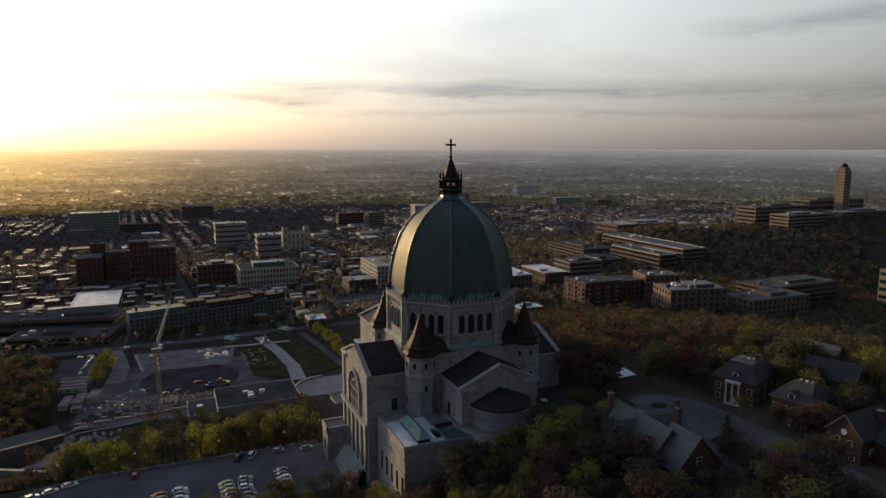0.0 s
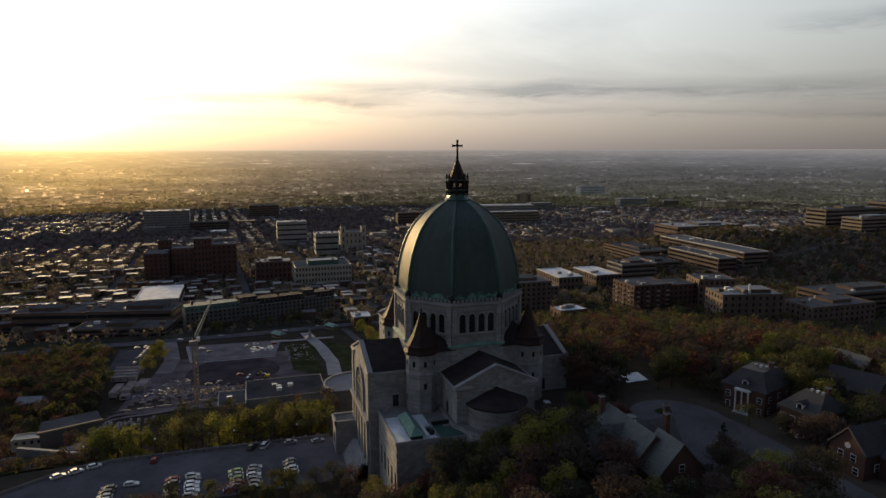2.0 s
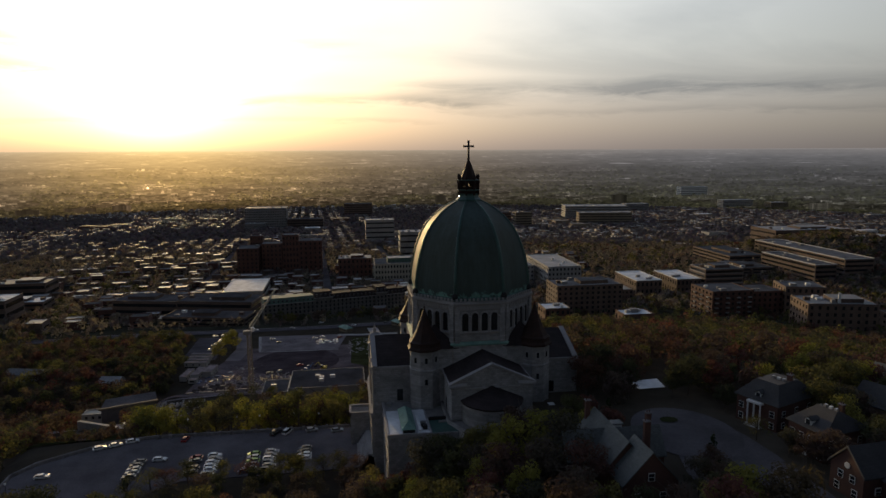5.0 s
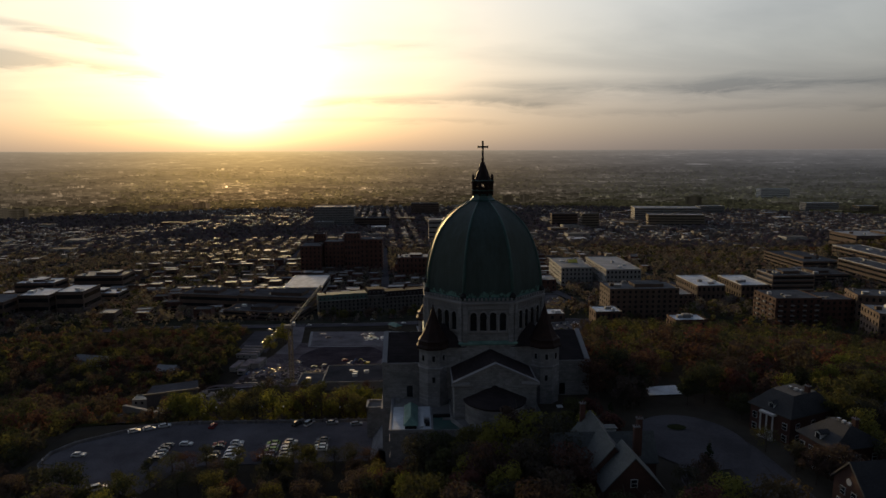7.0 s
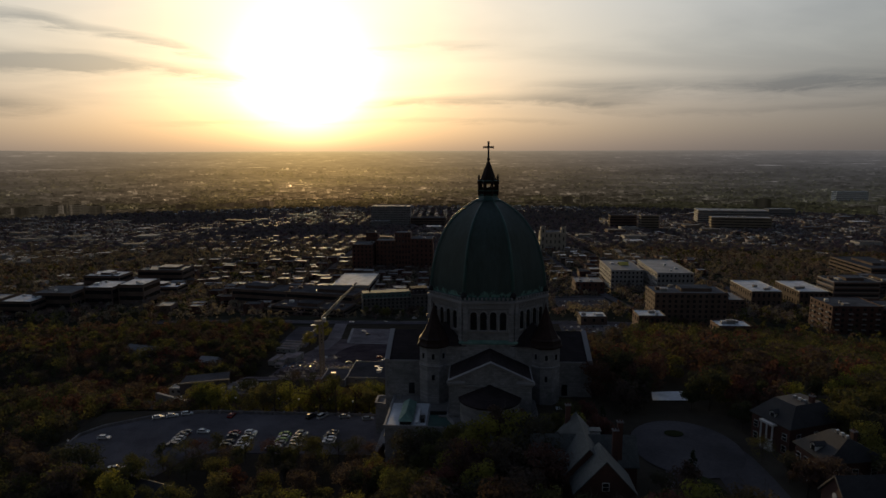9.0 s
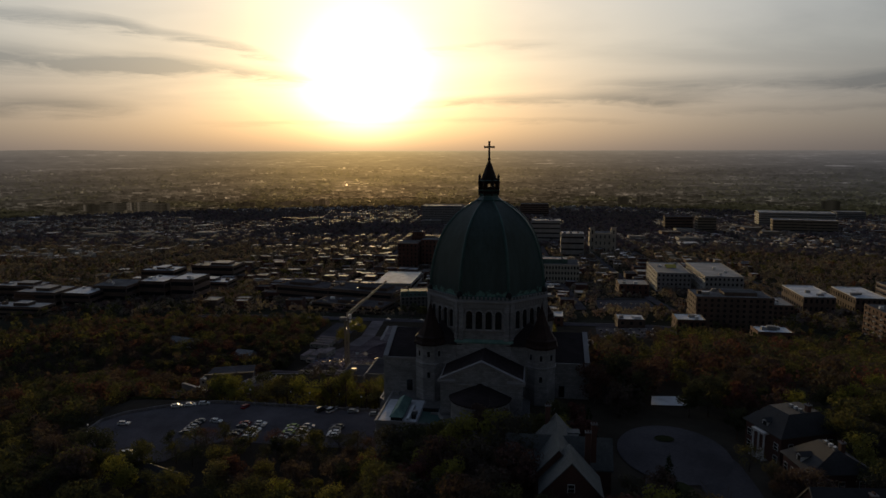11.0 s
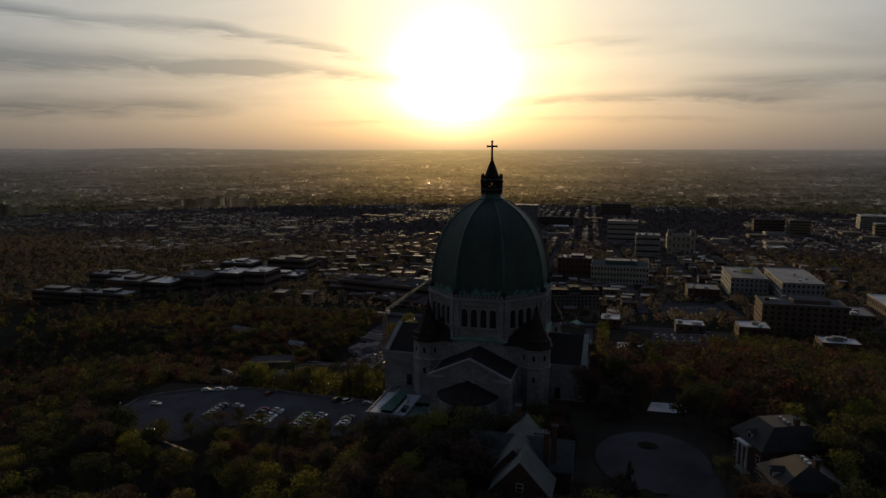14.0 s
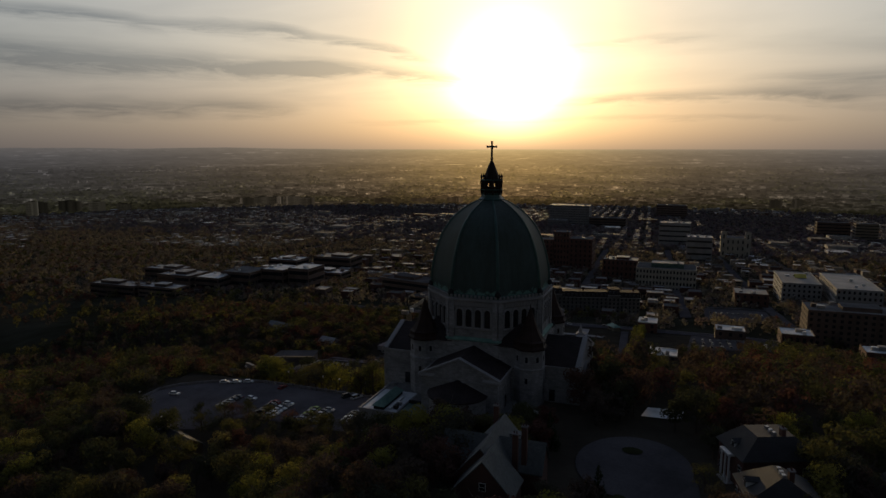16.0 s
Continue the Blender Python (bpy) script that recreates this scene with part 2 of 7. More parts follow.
concrete = material("concrete", (0.27, 0.26, 0.25), 0.85, spread=0.2, fine=0.8, coarse=0.1, vary=0.25)
cream = material("cream_stone", (0.38, 0.345, 0.28), 0.8, spread=0.15, fine=0.8, coarse=0.08)
white_wall = material("white_wall", (0.27, 0.265, 0.257), 0.8, spread=0.12, fine=0.8, coarse=0.1)
asphalt = material("asphalt", (0.168, 0.152, 0.160), 0.8, spread=0.3, fine=1.6, coarse=0.07, bump=0.1, spec=0.08)
street_grey = material("street_asphalt", (0.125, 0.114, 0.118), 0.9, spread=0.25, fine=1.2, coarse=0.06, spec=0.08)
town_asphalt = material("town_asphalt", (0.125, 0.113, 0.122), 0.9, spread=0.3, fine=1.2, coarse=0.06, spec=0.08)
paving = material("pale_paving", (0.38, 0.36, 0.355), 0.8, spread=0.18, fine=0.9, coarse=0.1, spec=0.08)
lawn = material("lawn", (0.060, 0.064, 0.030), 0.95, spread=0.35, fine=1.3, coarse=0.1, spec=0.08)
dirt = material("bare_earth", (0.165, 0.132, 0.138), 0.95, spread=0.4, fine=0.8, coarse=0.06, second=(0.25, 0.205, 0.212), spec=0.05)
wet_earth = material("wet_earth", (0.088, 0.069, 0.076), 0.9, spread=0.35, fine=0.9, coarse=0.08, spec=0.05)
gravel = material("grey_gravel", (0.235, 0.208, 0.214), 0.95, spread=0.3, fine=1.0, coarse=0.08, spec=0.08)
plain = material("plain_ground", (0.070, 0.070, 0.046), 0.95, spread=0.4, fine=0.06, coarse=0.008, bump=0.0, second=(0.090, 0.084, 0.064), spec=0.08)
land = material("land", (0.100, 0.082, 0.062), 0.95, spread=0.4, fine=0.12, coarse=0.012, bump=0.0, second=(0.100, 0.084, 0.065), spec=0.08)
bark = material("bark", (0.075, 0.058, 0.045), 0.95, spread=0.3, fine=3.0, coarse=0.5)
steel = material("galvanised_steel", (0.34, 0.34, 0.34), 0.5, 0.6, spread=0.2)
dark_metal = material("dark_metal", (0.026, 0.025, 0.025), 0.75, 0.0, spec=0.25)
crane_paint = material("crane_paint", (0.20, 0.17, 0.12), 0.6, 0.1, spread=0.2)
white_paint = material("white_paint", (0.58, 0.58, 0.57), 0.5, spread=0.1)
stone_wall = material("rubble_wall", (0.25, 0.23, 0.225), 0.9, spread=0.35, fine=1.6, coarse=0.3, spec=0.08)
yellow_tarp = material("yellow_tarp", (0.50, 0.40, 0.06), 0.7, spread=0.2)
LEAF_STOPS = [(0.0, (0.054, 0.058, 0.043)), (0.2, (0.085, 0.085, 0.045)), (0.36, (0.143, 0.126, 0.052)), (0.5, (0.057, 0.060, 0.045)), (0.64, (0.107, 0.079, 0.074)), (0.8, (0.091, 0.061, 0.056)), (0.92, (0.123, 0.056, 0.053)), (1.0, (0.076, 0.072, 0.048))]
leaves = foliage("spring_leaves", LEAF_STOPS)
yellow_leaves = foliage("yellow_green_leaves", [(0.0, (0.160, 0.160, 0.050)), (0.6, (0.227, 0.206, 0.056)), (1.0, (0.187, 0.153, 0.077))])
leaves_far = foliage("woodland_leaves", LEAF_STOPS, True)
# paler and greyer than near leaves, with distance haze put into the colour
hazed_leaves = foliage("hazed_leaves", [(0.0, (0.131, 0.115, 0.125)), (0.3, (0.171, 0.145, 0.141)), (0.5, (0.219, 0.175, 0.150)), (0.7, (0.131, 0.111, 0.120)), (1.0, (0.189, 0.126, 0.137))], True)
needles = foliage("conifer_needles", [(0.0, (0.018, 0.030, 0.014)), (1.0, (0.024, 0.036, 0.018))])


# ---- shapes ----
def part(name, bm, mat, parent=None, label="", smooth=False):
    """Links a bmesh as one mesh object under a thing or a part."""
    me = bpy.data.meshes.new(name)
    bm.to_mesh(me)
    bm.free()
    me.materials.append(mat)
    if smooth:
        for p in me.polygons:
            p.use_smooth = True
    ob = new(name, me)
    ob.parent = parent
    return tagged(ob, label)


def shared(name, me, parent, m, label=""):
    """Another object on the same mesh, under parent, at the local pose m."""
    ob = new(name, me)
    ob.parent = parent
    ob.matrix_local = m
    return tagged(ob, label)


def thing(name, label, category, at=(0, 0, 0), rz=0.0, group="", kind=""):
    ob = new(name)
    ob.empty_display_size = 0.5
    ob.matrix_world = pose(*at, 0, 0, rz)
    return tagged(ob, label, category, group, kind)


def mesh_of(name, bm, mat, smooth=False):
    me = bpy.data.meshes.new(name)
    bm.to_mesh(me)
    bm.free()
    me.materials.append(mat)
    if smooth:
        for p in me.polygons:
            p.use_smooth = True
    return me


def rings(bm, layers, cap0=True, cap1=True, closed=True):
    """Joins rings of points, all with the same count, into a skin."""
    made = [[bm.verts.new(p) for p in ring] for ring in layers]
    n = len(made[0])
    for a, b in zip(made, made[1:]):
        for i in range(n if closed else n - 1):
            j = (i + 1) % n
            bm.faces.new((a[i], a[j], b[j], b[i]))
    if cap0:
        bm.faces.new(made[0][::-1])
    if cap1:
        bm.faces.new(made[-1])
    return bm


def prism(bm, pts, z0, z1, grow=0.0):
    """A prism over a plan outline (anticlockwise); its top may grow outwards by a factor."""
    cx, cy = sum(p[0] for p in pts) / len(pts), sum(p[1] for p in pts) / len(pts)
    return rings(bm, [[(x, y, z0) for x, y in pts], [(cx + (x - cx) * (1 + grow), cy + (y - cy) * (1 + grow), z1) for x, y in pts]])


def box(bm, x0, x1, y0, y1, z0, z1):
    return prism(bm, [(x0, y0), (x1, y0), (x1, y1), (x0, y1)], z0, z1)


def ngon(n, r, cx=0, cy=0, turn=0.0):
    return [(cx + r * math.cos(radians(turn) + 2 * math.pi * i / n), cy + r * math.sin(radians(turn) + 2 * math.pi * i / n)) for i in range(n)]


def lathe(bm, n, profile, cx=0, cy=0, turn=0.0, caps=(True, True)):
    return rings(bm, [[(x, y, z) for x, y in ngon(n, max(r, 0.01), cx, cy, turn)] for r, z in profile], *caps)


def beam(bm, a, b, w):
    """A square bar from a to b."""
    a, b = Vector(a), Vector(b)
    q = (b - a).to_track_quat("Z", "Y")
    u, v = q @ Vector((w / 2, 0, 0)), q @ Vector((0, w / 2, 0))
    return rings(bm, [[p + u + v, p - u + v, p - u - v, p + u - v] for p in (a, b)])


def gable(bm, x0, x1, y0, y1, z0, z1, along="y", over=0.6, thick=0.5):
    """A saddle roof with a thickness, its ridge along x or y."""
    if along == "y":
        c = (x0 + x1) / 2
        sec = [(x0 - over, z0 - over * (z1 - z0) / (c - x0)), (c, z1), (x1 + over, z0 - over * (z1 - z0) / (c - x0))]
        put = lambda s, e: (s[0], e, s[1])
        ends = (y0, y1)
    else:
        c = (y0 + y1) / 2
        sec = [(y0 - over, z0 - over * (z1 - z0) / (c - y0)), (c, z1), (y1 + over, z0 - over * (z1 - z0) / (c - y0))]
        put = lambda s, e: (e, s[0], s[1])
        ends = (x0, x1)
    full = sec + [(p[0], p[1] - thick) for p in sec[::-1]]
    return rings(bm, [[put(s, e) for s in full] for e in ends])


def arch_panel(bm, w, h, y0, y1, n=8):
    """An upright panel with a round head: base centre at the origin, facing -y, from y0 back to y1."""
    r = w / 2
    out = [(-r, 0), (r, 0)] + [(r * math.cos(math.pi * i / n), h - r + r * math.sin(math.pi * i / n)) for i in range(n + 1)]
    return rings(bm, [[(x, y0, z) for x, z in out], [(x, y1, z) for x, z in out]])


def arch_frame(bm, w, h, t, y0, y1, n=8):
    """A round-headed surround of width t about an opening w by h."""
    def line(r, base):
        return [(-r, base)] + [(-r * math.cos(math.pi * i / n), h - w / 2 + r * math.sin(math.pi * i / n)) for i in range(n + 1)] + [(r, base)]
    inner, outer = line(w / 2, 0), line(w / 2 + t, 0)
    rows = [[(x, y, z) for x, z in pts] for pts, y in ((outer, y1), (outer, y0), (inner, y0), (inner, y1))]
    made = [[bm.verts.new(p) for p in r] for r in rows]
    for a, b in zip(made, made[1:]):
        for i in range(len(a) - 1):
            bm.faces.new((a[i], a[i + 1], b[i + 1], b[i]))
    return bm


def turned(bm, m):
    bmesh.ops.transform(bm, matrix=m, verts=bm.verts)
    return bm


def BM():
    return bmesh.new()

# ---- the land ----
def smooth(a, b, v):
    u = np.clip((v - a) / (b - a), 0.0, 1.0)
    return u * u * (3 - 2 * u)


def ground(x, y):
    """Height of the land: car park at 0, church hill to the east, the plain falling away to the north."""
    x, y = np.asarray(x, float), np.asarray(y, float)
    d = np.hypot(np.maximum(0, -146 - x), np.maximum(0, y - 23))
    fall = np.interp(d, [0, 3, 12, 55, 90, 125, 180, 240, 320, 430, 680, 1500, 2600],
                     [-0.3, -0.4, -6, -12, -17, -33, -41, -48, -54, -66, -87, -118, -155])
    south = smooth(-38, -55, y)
    knoll = 23.5 * smooth(0, 1, (x + 34 + 18 * south) / (50 + 4 * south)) * np.clip(1 - np.maximum(0, y - 30) / 60, 0, 1)
    r = np.hypot(x - 60, y + 60)
    hill = np.interp(r, [0, 60, 75, 120, 200, 300, 450, 700, 1500, 2600], [23.5, 23.2, 21.5, 11.0, -8, -31, -56, -79, -117, -155])
    shelf = 40 * np.exp(-(((x - 690) / 170) ** 2 + ((y - 720) / 170) ** 2))
    mount = 90 * np.exp(-(((x - 1080) / 330) ** 2 + ((y - 560) / 260) ** 2))
    z = fall + knoll + (hill - fall - knoll) * smooth(20, 150, x) + mount + shelf
    # hollow with the gatehouse, west of the works
    z = z - 13 * smooth(-122, -150, x) * smooth(52, 100, y) * (1 - smooth(150, 250, y))
    far = np.hypot(x, y)
    return z + 253 * np.clip((far - 3300) / 1400, 0, 1.0) ** 2


def land_sheet(r0, r1, rows, around, mat, name, label, lift=0.0, outer=None):
    """A ring of ground about the church, from r0 to r1."""
    radii = [r0 * (r1 / r0) ** (i / (rows - 1)) for i in range(rows)]
    ang = np.linspace(0, 2 * np.pi, around, endpoint=False)
    pts = []
    for r in radii:
        x, y = r * np.cos(ang), -60 + r * np.sin(ang)
        pts.append(np.stack([x, y, ground(x, y) + lift], 1))
    v = np.concatenate(pts)
    f = []
    for i in range(rows - 1):
        for j in range(around):
            k = (j + 1) % around
            f.append((i * around + j, i * around + k, (i + 1) * around + k, (i + 1) * around + j))
    if r0 < 5:
        f.append(tuple(range(around)))
    me = bpy.data.meshes.new(name)
    me.from_pydata(v.tolist(), [], f)
    me.materials.append(mat)
    if outer:
        me.materials.append(outer)
    for p in me.polygons:
        p.use_smooth = True
        if outer and math.hypot(p.center.x, p.center.y + 60) > 455:
            p.material_index = 1
    return tagged(new(name, me), label, "ground", kind="structure")


land_sheet(4.0, 2850.0, 190, 256, land, "ground", "dark spring ground falling from a hill to a wide plain", outer=plain)


def haze_material(lumps=None):
    """Far plain with the evening haze painted in: glows dimly, warm below the sun, grey-blue away from it, with specks
    of far roofs.
    """
    m = bpy.data.materials.new("haze_glow")
    m.use_nodes = True
    n = Nodes(m.node_tree)
    co = n.add("ShaderNodeTexCoord").outputs["Object"]
    sep = n.add("ShaderNodeSeparateXYZ")
    n.link(co, sep.inputs[0])
    flatv = n.add("ShaderNodeCombineXYZ")
    n.link(sep.outputs[0], flatv.inputs[0])
    n.link(sep.outputs[1], flatv.inputs[1])
    length = n.add("ShaderNodeVectorMath", operation="LENGTH")
    n.link(flatv.outputs[0], length.inputs[0])
    unit = n.add("ShaderNodeVectorMath", operation="NORMALIZE")
    n.link(flatv.outputs[0], unit.inputs[0])
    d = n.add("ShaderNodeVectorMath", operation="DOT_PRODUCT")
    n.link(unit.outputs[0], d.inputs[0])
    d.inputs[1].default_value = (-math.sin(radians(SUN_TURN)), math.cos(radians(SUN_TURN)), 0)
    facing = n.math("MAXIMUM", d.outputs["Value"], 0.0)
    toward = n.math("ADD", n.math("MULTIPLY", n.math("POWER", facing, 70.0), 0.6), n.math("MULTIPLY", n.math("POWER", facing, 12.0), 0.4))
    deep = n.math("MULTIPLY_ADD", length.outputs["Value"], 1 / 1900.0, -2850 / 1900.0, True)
    # emission brightens with distance and toward the sun: haze glow painted in
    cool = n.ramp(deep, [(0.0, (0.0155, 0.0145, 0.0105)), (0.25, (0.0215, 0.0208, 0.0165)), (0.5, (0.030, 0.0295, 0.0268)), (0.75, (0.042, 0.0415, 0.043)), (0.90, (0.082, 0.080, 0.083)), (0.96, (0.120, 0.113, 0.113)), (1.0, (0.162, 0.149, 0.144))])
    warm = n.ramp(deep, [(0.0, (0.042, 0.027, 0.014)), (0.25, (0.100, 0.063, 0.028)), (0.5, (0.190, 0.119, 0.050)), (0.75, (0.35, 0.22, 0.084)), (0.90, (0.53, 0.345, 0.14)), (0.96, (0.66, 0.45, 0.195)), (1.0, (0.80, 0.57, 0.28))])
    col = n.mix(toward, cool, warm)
    # strips of woods, fields and roofs, by bearing and distance
    strips = n.add("ShaderNodeCombineXYZ")
    n.link(n.math("MULTIPLY", n.math("ARCTAN2", sep.outputs[0], sep.outputs[1]), 3600.0), strips.inputs[0])
    n.link(length.outputs["Value"], strips.inputs[1])
    belts = n.noise(n.mapping(strips.outputs[0], (1 / 420, 1 / 130, 0)), 1.0, 6, 0.62, 0.2)
    groves = n.noise(n.mapping(strips.outputs[0], (1 / 70, 1 / 34, 0), (0, 0, 0), (31, 17, 0)), 1.0, 5, 0.65)
    specks = n.noise(n.mapping(strips.outputs[0], (1 / 60, 1 / 22, 0), (0, 0, 0), (7, 3, 0)), 1.0, 2, 0.5)
    bits = n.add("ShaderNodeNewGeometry").outputs["Random Per Island"]
    # contrast washed out with distance, haze put into the colour
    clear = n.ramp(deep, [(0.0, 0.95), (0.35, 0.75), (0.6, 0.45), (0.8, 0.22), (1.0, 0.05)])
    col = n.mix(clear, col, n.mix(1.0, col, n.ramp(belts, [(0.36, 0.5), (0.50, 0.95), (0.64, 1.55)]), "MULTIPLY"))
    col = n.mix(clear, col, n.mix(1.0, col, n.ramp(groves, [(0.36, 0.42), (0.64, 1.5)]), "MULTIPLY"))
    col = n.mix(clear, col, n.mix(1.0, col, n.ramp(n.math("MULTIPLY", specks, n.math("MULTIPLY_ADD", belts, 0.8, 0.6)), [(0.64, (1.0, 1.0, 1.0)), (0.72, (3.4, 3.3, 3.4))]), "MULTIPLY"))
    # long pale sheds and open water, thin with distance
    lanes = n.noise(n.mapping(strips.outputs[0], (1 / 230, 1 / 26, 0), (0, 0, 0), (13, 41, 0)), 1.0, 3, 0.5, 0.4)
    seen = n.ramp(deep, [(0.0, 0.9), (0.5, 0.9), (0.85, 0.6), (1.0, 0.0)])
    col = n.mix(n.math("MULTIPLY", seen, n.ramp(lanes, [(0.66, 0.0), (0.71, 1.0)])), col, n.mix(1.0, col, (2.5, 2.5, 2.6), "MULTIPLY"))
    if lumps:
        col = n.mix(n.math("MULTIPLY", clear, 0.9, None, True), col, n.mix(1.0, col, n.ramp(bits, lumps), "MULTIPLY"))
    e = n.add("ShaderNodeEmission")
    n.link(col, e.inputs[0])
    o = n.add("ShaderNodeOutputMaterial")
    n.link(e.outputs[0], o.inputs[0])
    return m


backdrop = land_sheet(2850.0, 4790.0, 40, 256, haze_material(), "backdrop", "far plain to the horizon, glowing with painted evening haze")


def far_lumps(name, label, count, seed, lumps, kind_of):
    """Trees or flat houses of the far plain, in the same painted, glowing haze, as one mesh."""
    rr = np.random.default_rng(seed)
    v, f = [], []
    for _ in range(count):
        r, a = 2860 + 1500 * rr.random() ** 1.25, rr.uniform(-1.12, 1.12)
        x, y = r * math.sin(a), r * math.cos(a)
        thick = noise.noise(Vector((x * 0.0026, y * 0.0026, 5.5)))
        if (kind_of == "trees") == (thick < -0.12):
            continue
        z, k = float(ground(x, y)), len(v)
        w = rr.uniform(6, 13) if kind_of == "trees" else rr.uniform(7, 26)
        h = rr.uniform(7, 13) if kind_of == "trees" else rr.uniform(5, 11)
        n = 5 if kind_of == "trees" else 4
        for lift, wide in ((-0.3, 1.0), (0.6, 0.95)) if n == 5 else ((-0.3, 1.0), (1.0, 1.0)):
            for i in range(n):
                q = w * wide * ((0.75 + 0.4 * rr.random()) if n == 5 else 1.0)
                b = i * 2 * math.pi / n + 0.8
                v.append((x + q * math.cos(b), y + q * math.sin(b) * (1 if n == 5 else 0.6), z + h * lift))
        f += [(k + i, k + (i + 1) % n, k + n + (i + 1) % n, k + n + i) for i in range(n)]
        if n == 5:
            v.append((x, y, z + h))
            f += [(k + n + i, k + n + (i + 1) % n, k + 2 * n) for i in range(n)]
        else:
            f.append((k + 4, k + 5, k + 6, k + 7))
    me = bpy.data.meshes.new(name)
    me.from_pydata(v, [], f)
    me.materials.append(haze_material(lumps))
    return tagged(new(name, me), label, "backdrop", kind="stuff")


far_lumps("horizon_woods", "dim belts of trees on the far plain, haze painted as glow", 12500, 3, [(0.0, (0.55, 0.58, 0.5)), (0.6, (0.95, 1.0, 0.8)), (1.0, (1.35, 1.35, 1.0))], "trees")
far_lumps("horizon_town", "dim roofs and houses on the far plain, haze painted as glow", 9000, 4, [(0.0, (0.5, 0.48, 0.48)), (0.55, (1.0, 0.97, 0.95)), (0.85, (1.7, 1.65, 1.7)), (1.0, (3.0, 3.0, 3.2))], "houses")


def far_hills():
    """A low ridge on the horizon, coloured with the same painted haze glow."""
    v, f = [], []
    turns = np.linspace(radians(29), radians(64), 90)
    for i, a in enumerate(turns):
        swell = math.sin(math.pi * i / (len(turns) - 1)) ** 0.6
        h = 30.0 * swell * (0.55 + 0.55 * noise.noise(Vector((a * 7.0, 2.7, 0))) + 0.16 * noise.noise(Vector((a * 38.0, 4.1, 0))))
        for r, up in ((4560, -2.0), (4660, 0.75), (4720, 1.0), (4780, 0.6)):
            x, y = -r * math.sin(a), r * math.cos(a) - 60
            v.append((x, y, float(ground(x, y)) + (up if up < 0 else up * max(h, 1.0))))
        if i:
            k = 4 * i
            f += [(k - 4 + q, k + q, k + q + 1, k - 3 + q) for q in range(3)]
    me = bpy.data.meshes.new("horizon_hills")
    me.from_pydata(v, [], f)
    me.polygons.foreach_set("use_smooth", [True] * len(f))
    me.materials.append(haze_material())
    return tagged(new("horizon_hills", me), "low blue-grey ridge of hills, evening haze painted as glow", "backdrop", kind="structure")


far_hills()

# ---- the basilica ----
church = thing("basilica", "large grey granite domed basilica with green copper dome on a hill", "church")
OCT = 22.5                     # the octagon's corners stand half a side off the axes
DOME_R, DOME_Z = 19.6, 56.0
DOME_PROFILE = [(0.992, 56.0), (1.0, 57.8), (1.0, 59.4), (0.978, 63.0), (0.935, 66.8), (0.893, 69.6), (0.84, 72.3), (0.795, 74.2), (0.735, 76.1), (0.66, 78.0), (0.57, 79.8), (0.475, 81.3), (0.37, 82.7), (0.27, 83.8), (0.185, 84.5)]

DOME_PROFILE = [tuple(np.array(p) * (1 - f) + np.array(q) * f) for p, q in zip(DOME_PROFILE, DOME_PROFILE[1:]) for f in (0, 0.5)] + [DOME_PROFILE[-1]]
DOME_PROFILE = [DOME_PROFILE[0]] + [tuple((np.array(a) + 2 * np.array(b) + np.array(c)) / 4) for a, b, c in zip(DOME_PROFILE, DOME_PROFILE[1:], DOME_PROFILE[2:])] + [DOME_PROFILE[-1]]
dome = part("dome", lathe(BM(), 8, [(DOME_R * k, z) for k, z in DOME_PROFILE], turn=OCT), copper, church, "weathered dark green copper octagonal dome")
for i in range(8):
    a = radians(OCT + 45 * i)
    rad, tan = Vector((math.cos(a), math.sin(a), 0)), Vector((-math.sin(a), math.cos(a), 0))
    bm = BM()
    layers = []
    for k, z in DOME_PROFILE:
        w = 0.55 * (0.45 + 0.55 * k)
        c = rad * (DOME_R * k - 0.25) + Vector((0, 0, z))
        layers.append([c - tan * w, c + rad * 0.6 - tan * w * 0.7, c + rad * 0.75, c + rad * 0.6 + tan * w * 0.7, c + tan * w])
    rings(bm, layers)
    part("rib", bm, copper_dark, dome)
    bm = BM()
    c = rad * (DOME_R + 0.25)
    lathe(bm, 8, [(0.5, 55.6), (0.9, 55.9), (1.0, 56.5), (0.7, 57.2), (0.3, 57.6)], c.x, c.y)
    part("rib_finial", bm, dark_metal, dome, "dark round ornament at the foot of a rib")
# band of patina along the dome's foot
part("dome_gutter", lathe(BM(), 8, [(20.0, 55.0), (20.5, 55.2), (20.5, 55.6), (19.4, 56.1)], turn=OCT, caps=(False, False)), old_copper, church, "pale green copper gutter")

# drum
R_DRUM = 20.3
drum = part("drum", lathe(BM(), 8, [(R_DRUM, 36.0), (R_DRUM, 55.1)], turn=OCT), granite, church, "grey granite octagonal drum with arched windows")
part("cornice", lathe(BM(), 8, [(R_DRUM, 52.3), (R_DRUM + 0.3, 52.6), (R_DRUM + 0.3, 53.8), (R_DRUM + 0.8, 54.3), (R_DRUM + 0.8, 54.9), (R_DRUM - 0.2, 55.2)], turn=OCT, caps=(False, False)), granite_trim, drum)
part("sill_course", lathe(BM(), 8, [(R_DRUM, 45.0), (R_DRUM + 0.45, 45.3), (R_DRUM + 0.45, 45.7), (R_DRUM, 45.9)], turn=OCT, caps=(False, False)), granite_trim, drum)
part("plinth", lathe(BM(), 8, [(R_DRUM + 1.0, 34.0), (R_DRUM + 1.0, 41.4), (R_DRUM + 0.8, 41.8)], turn=OCT, caps=(False, True)), granite, drum)
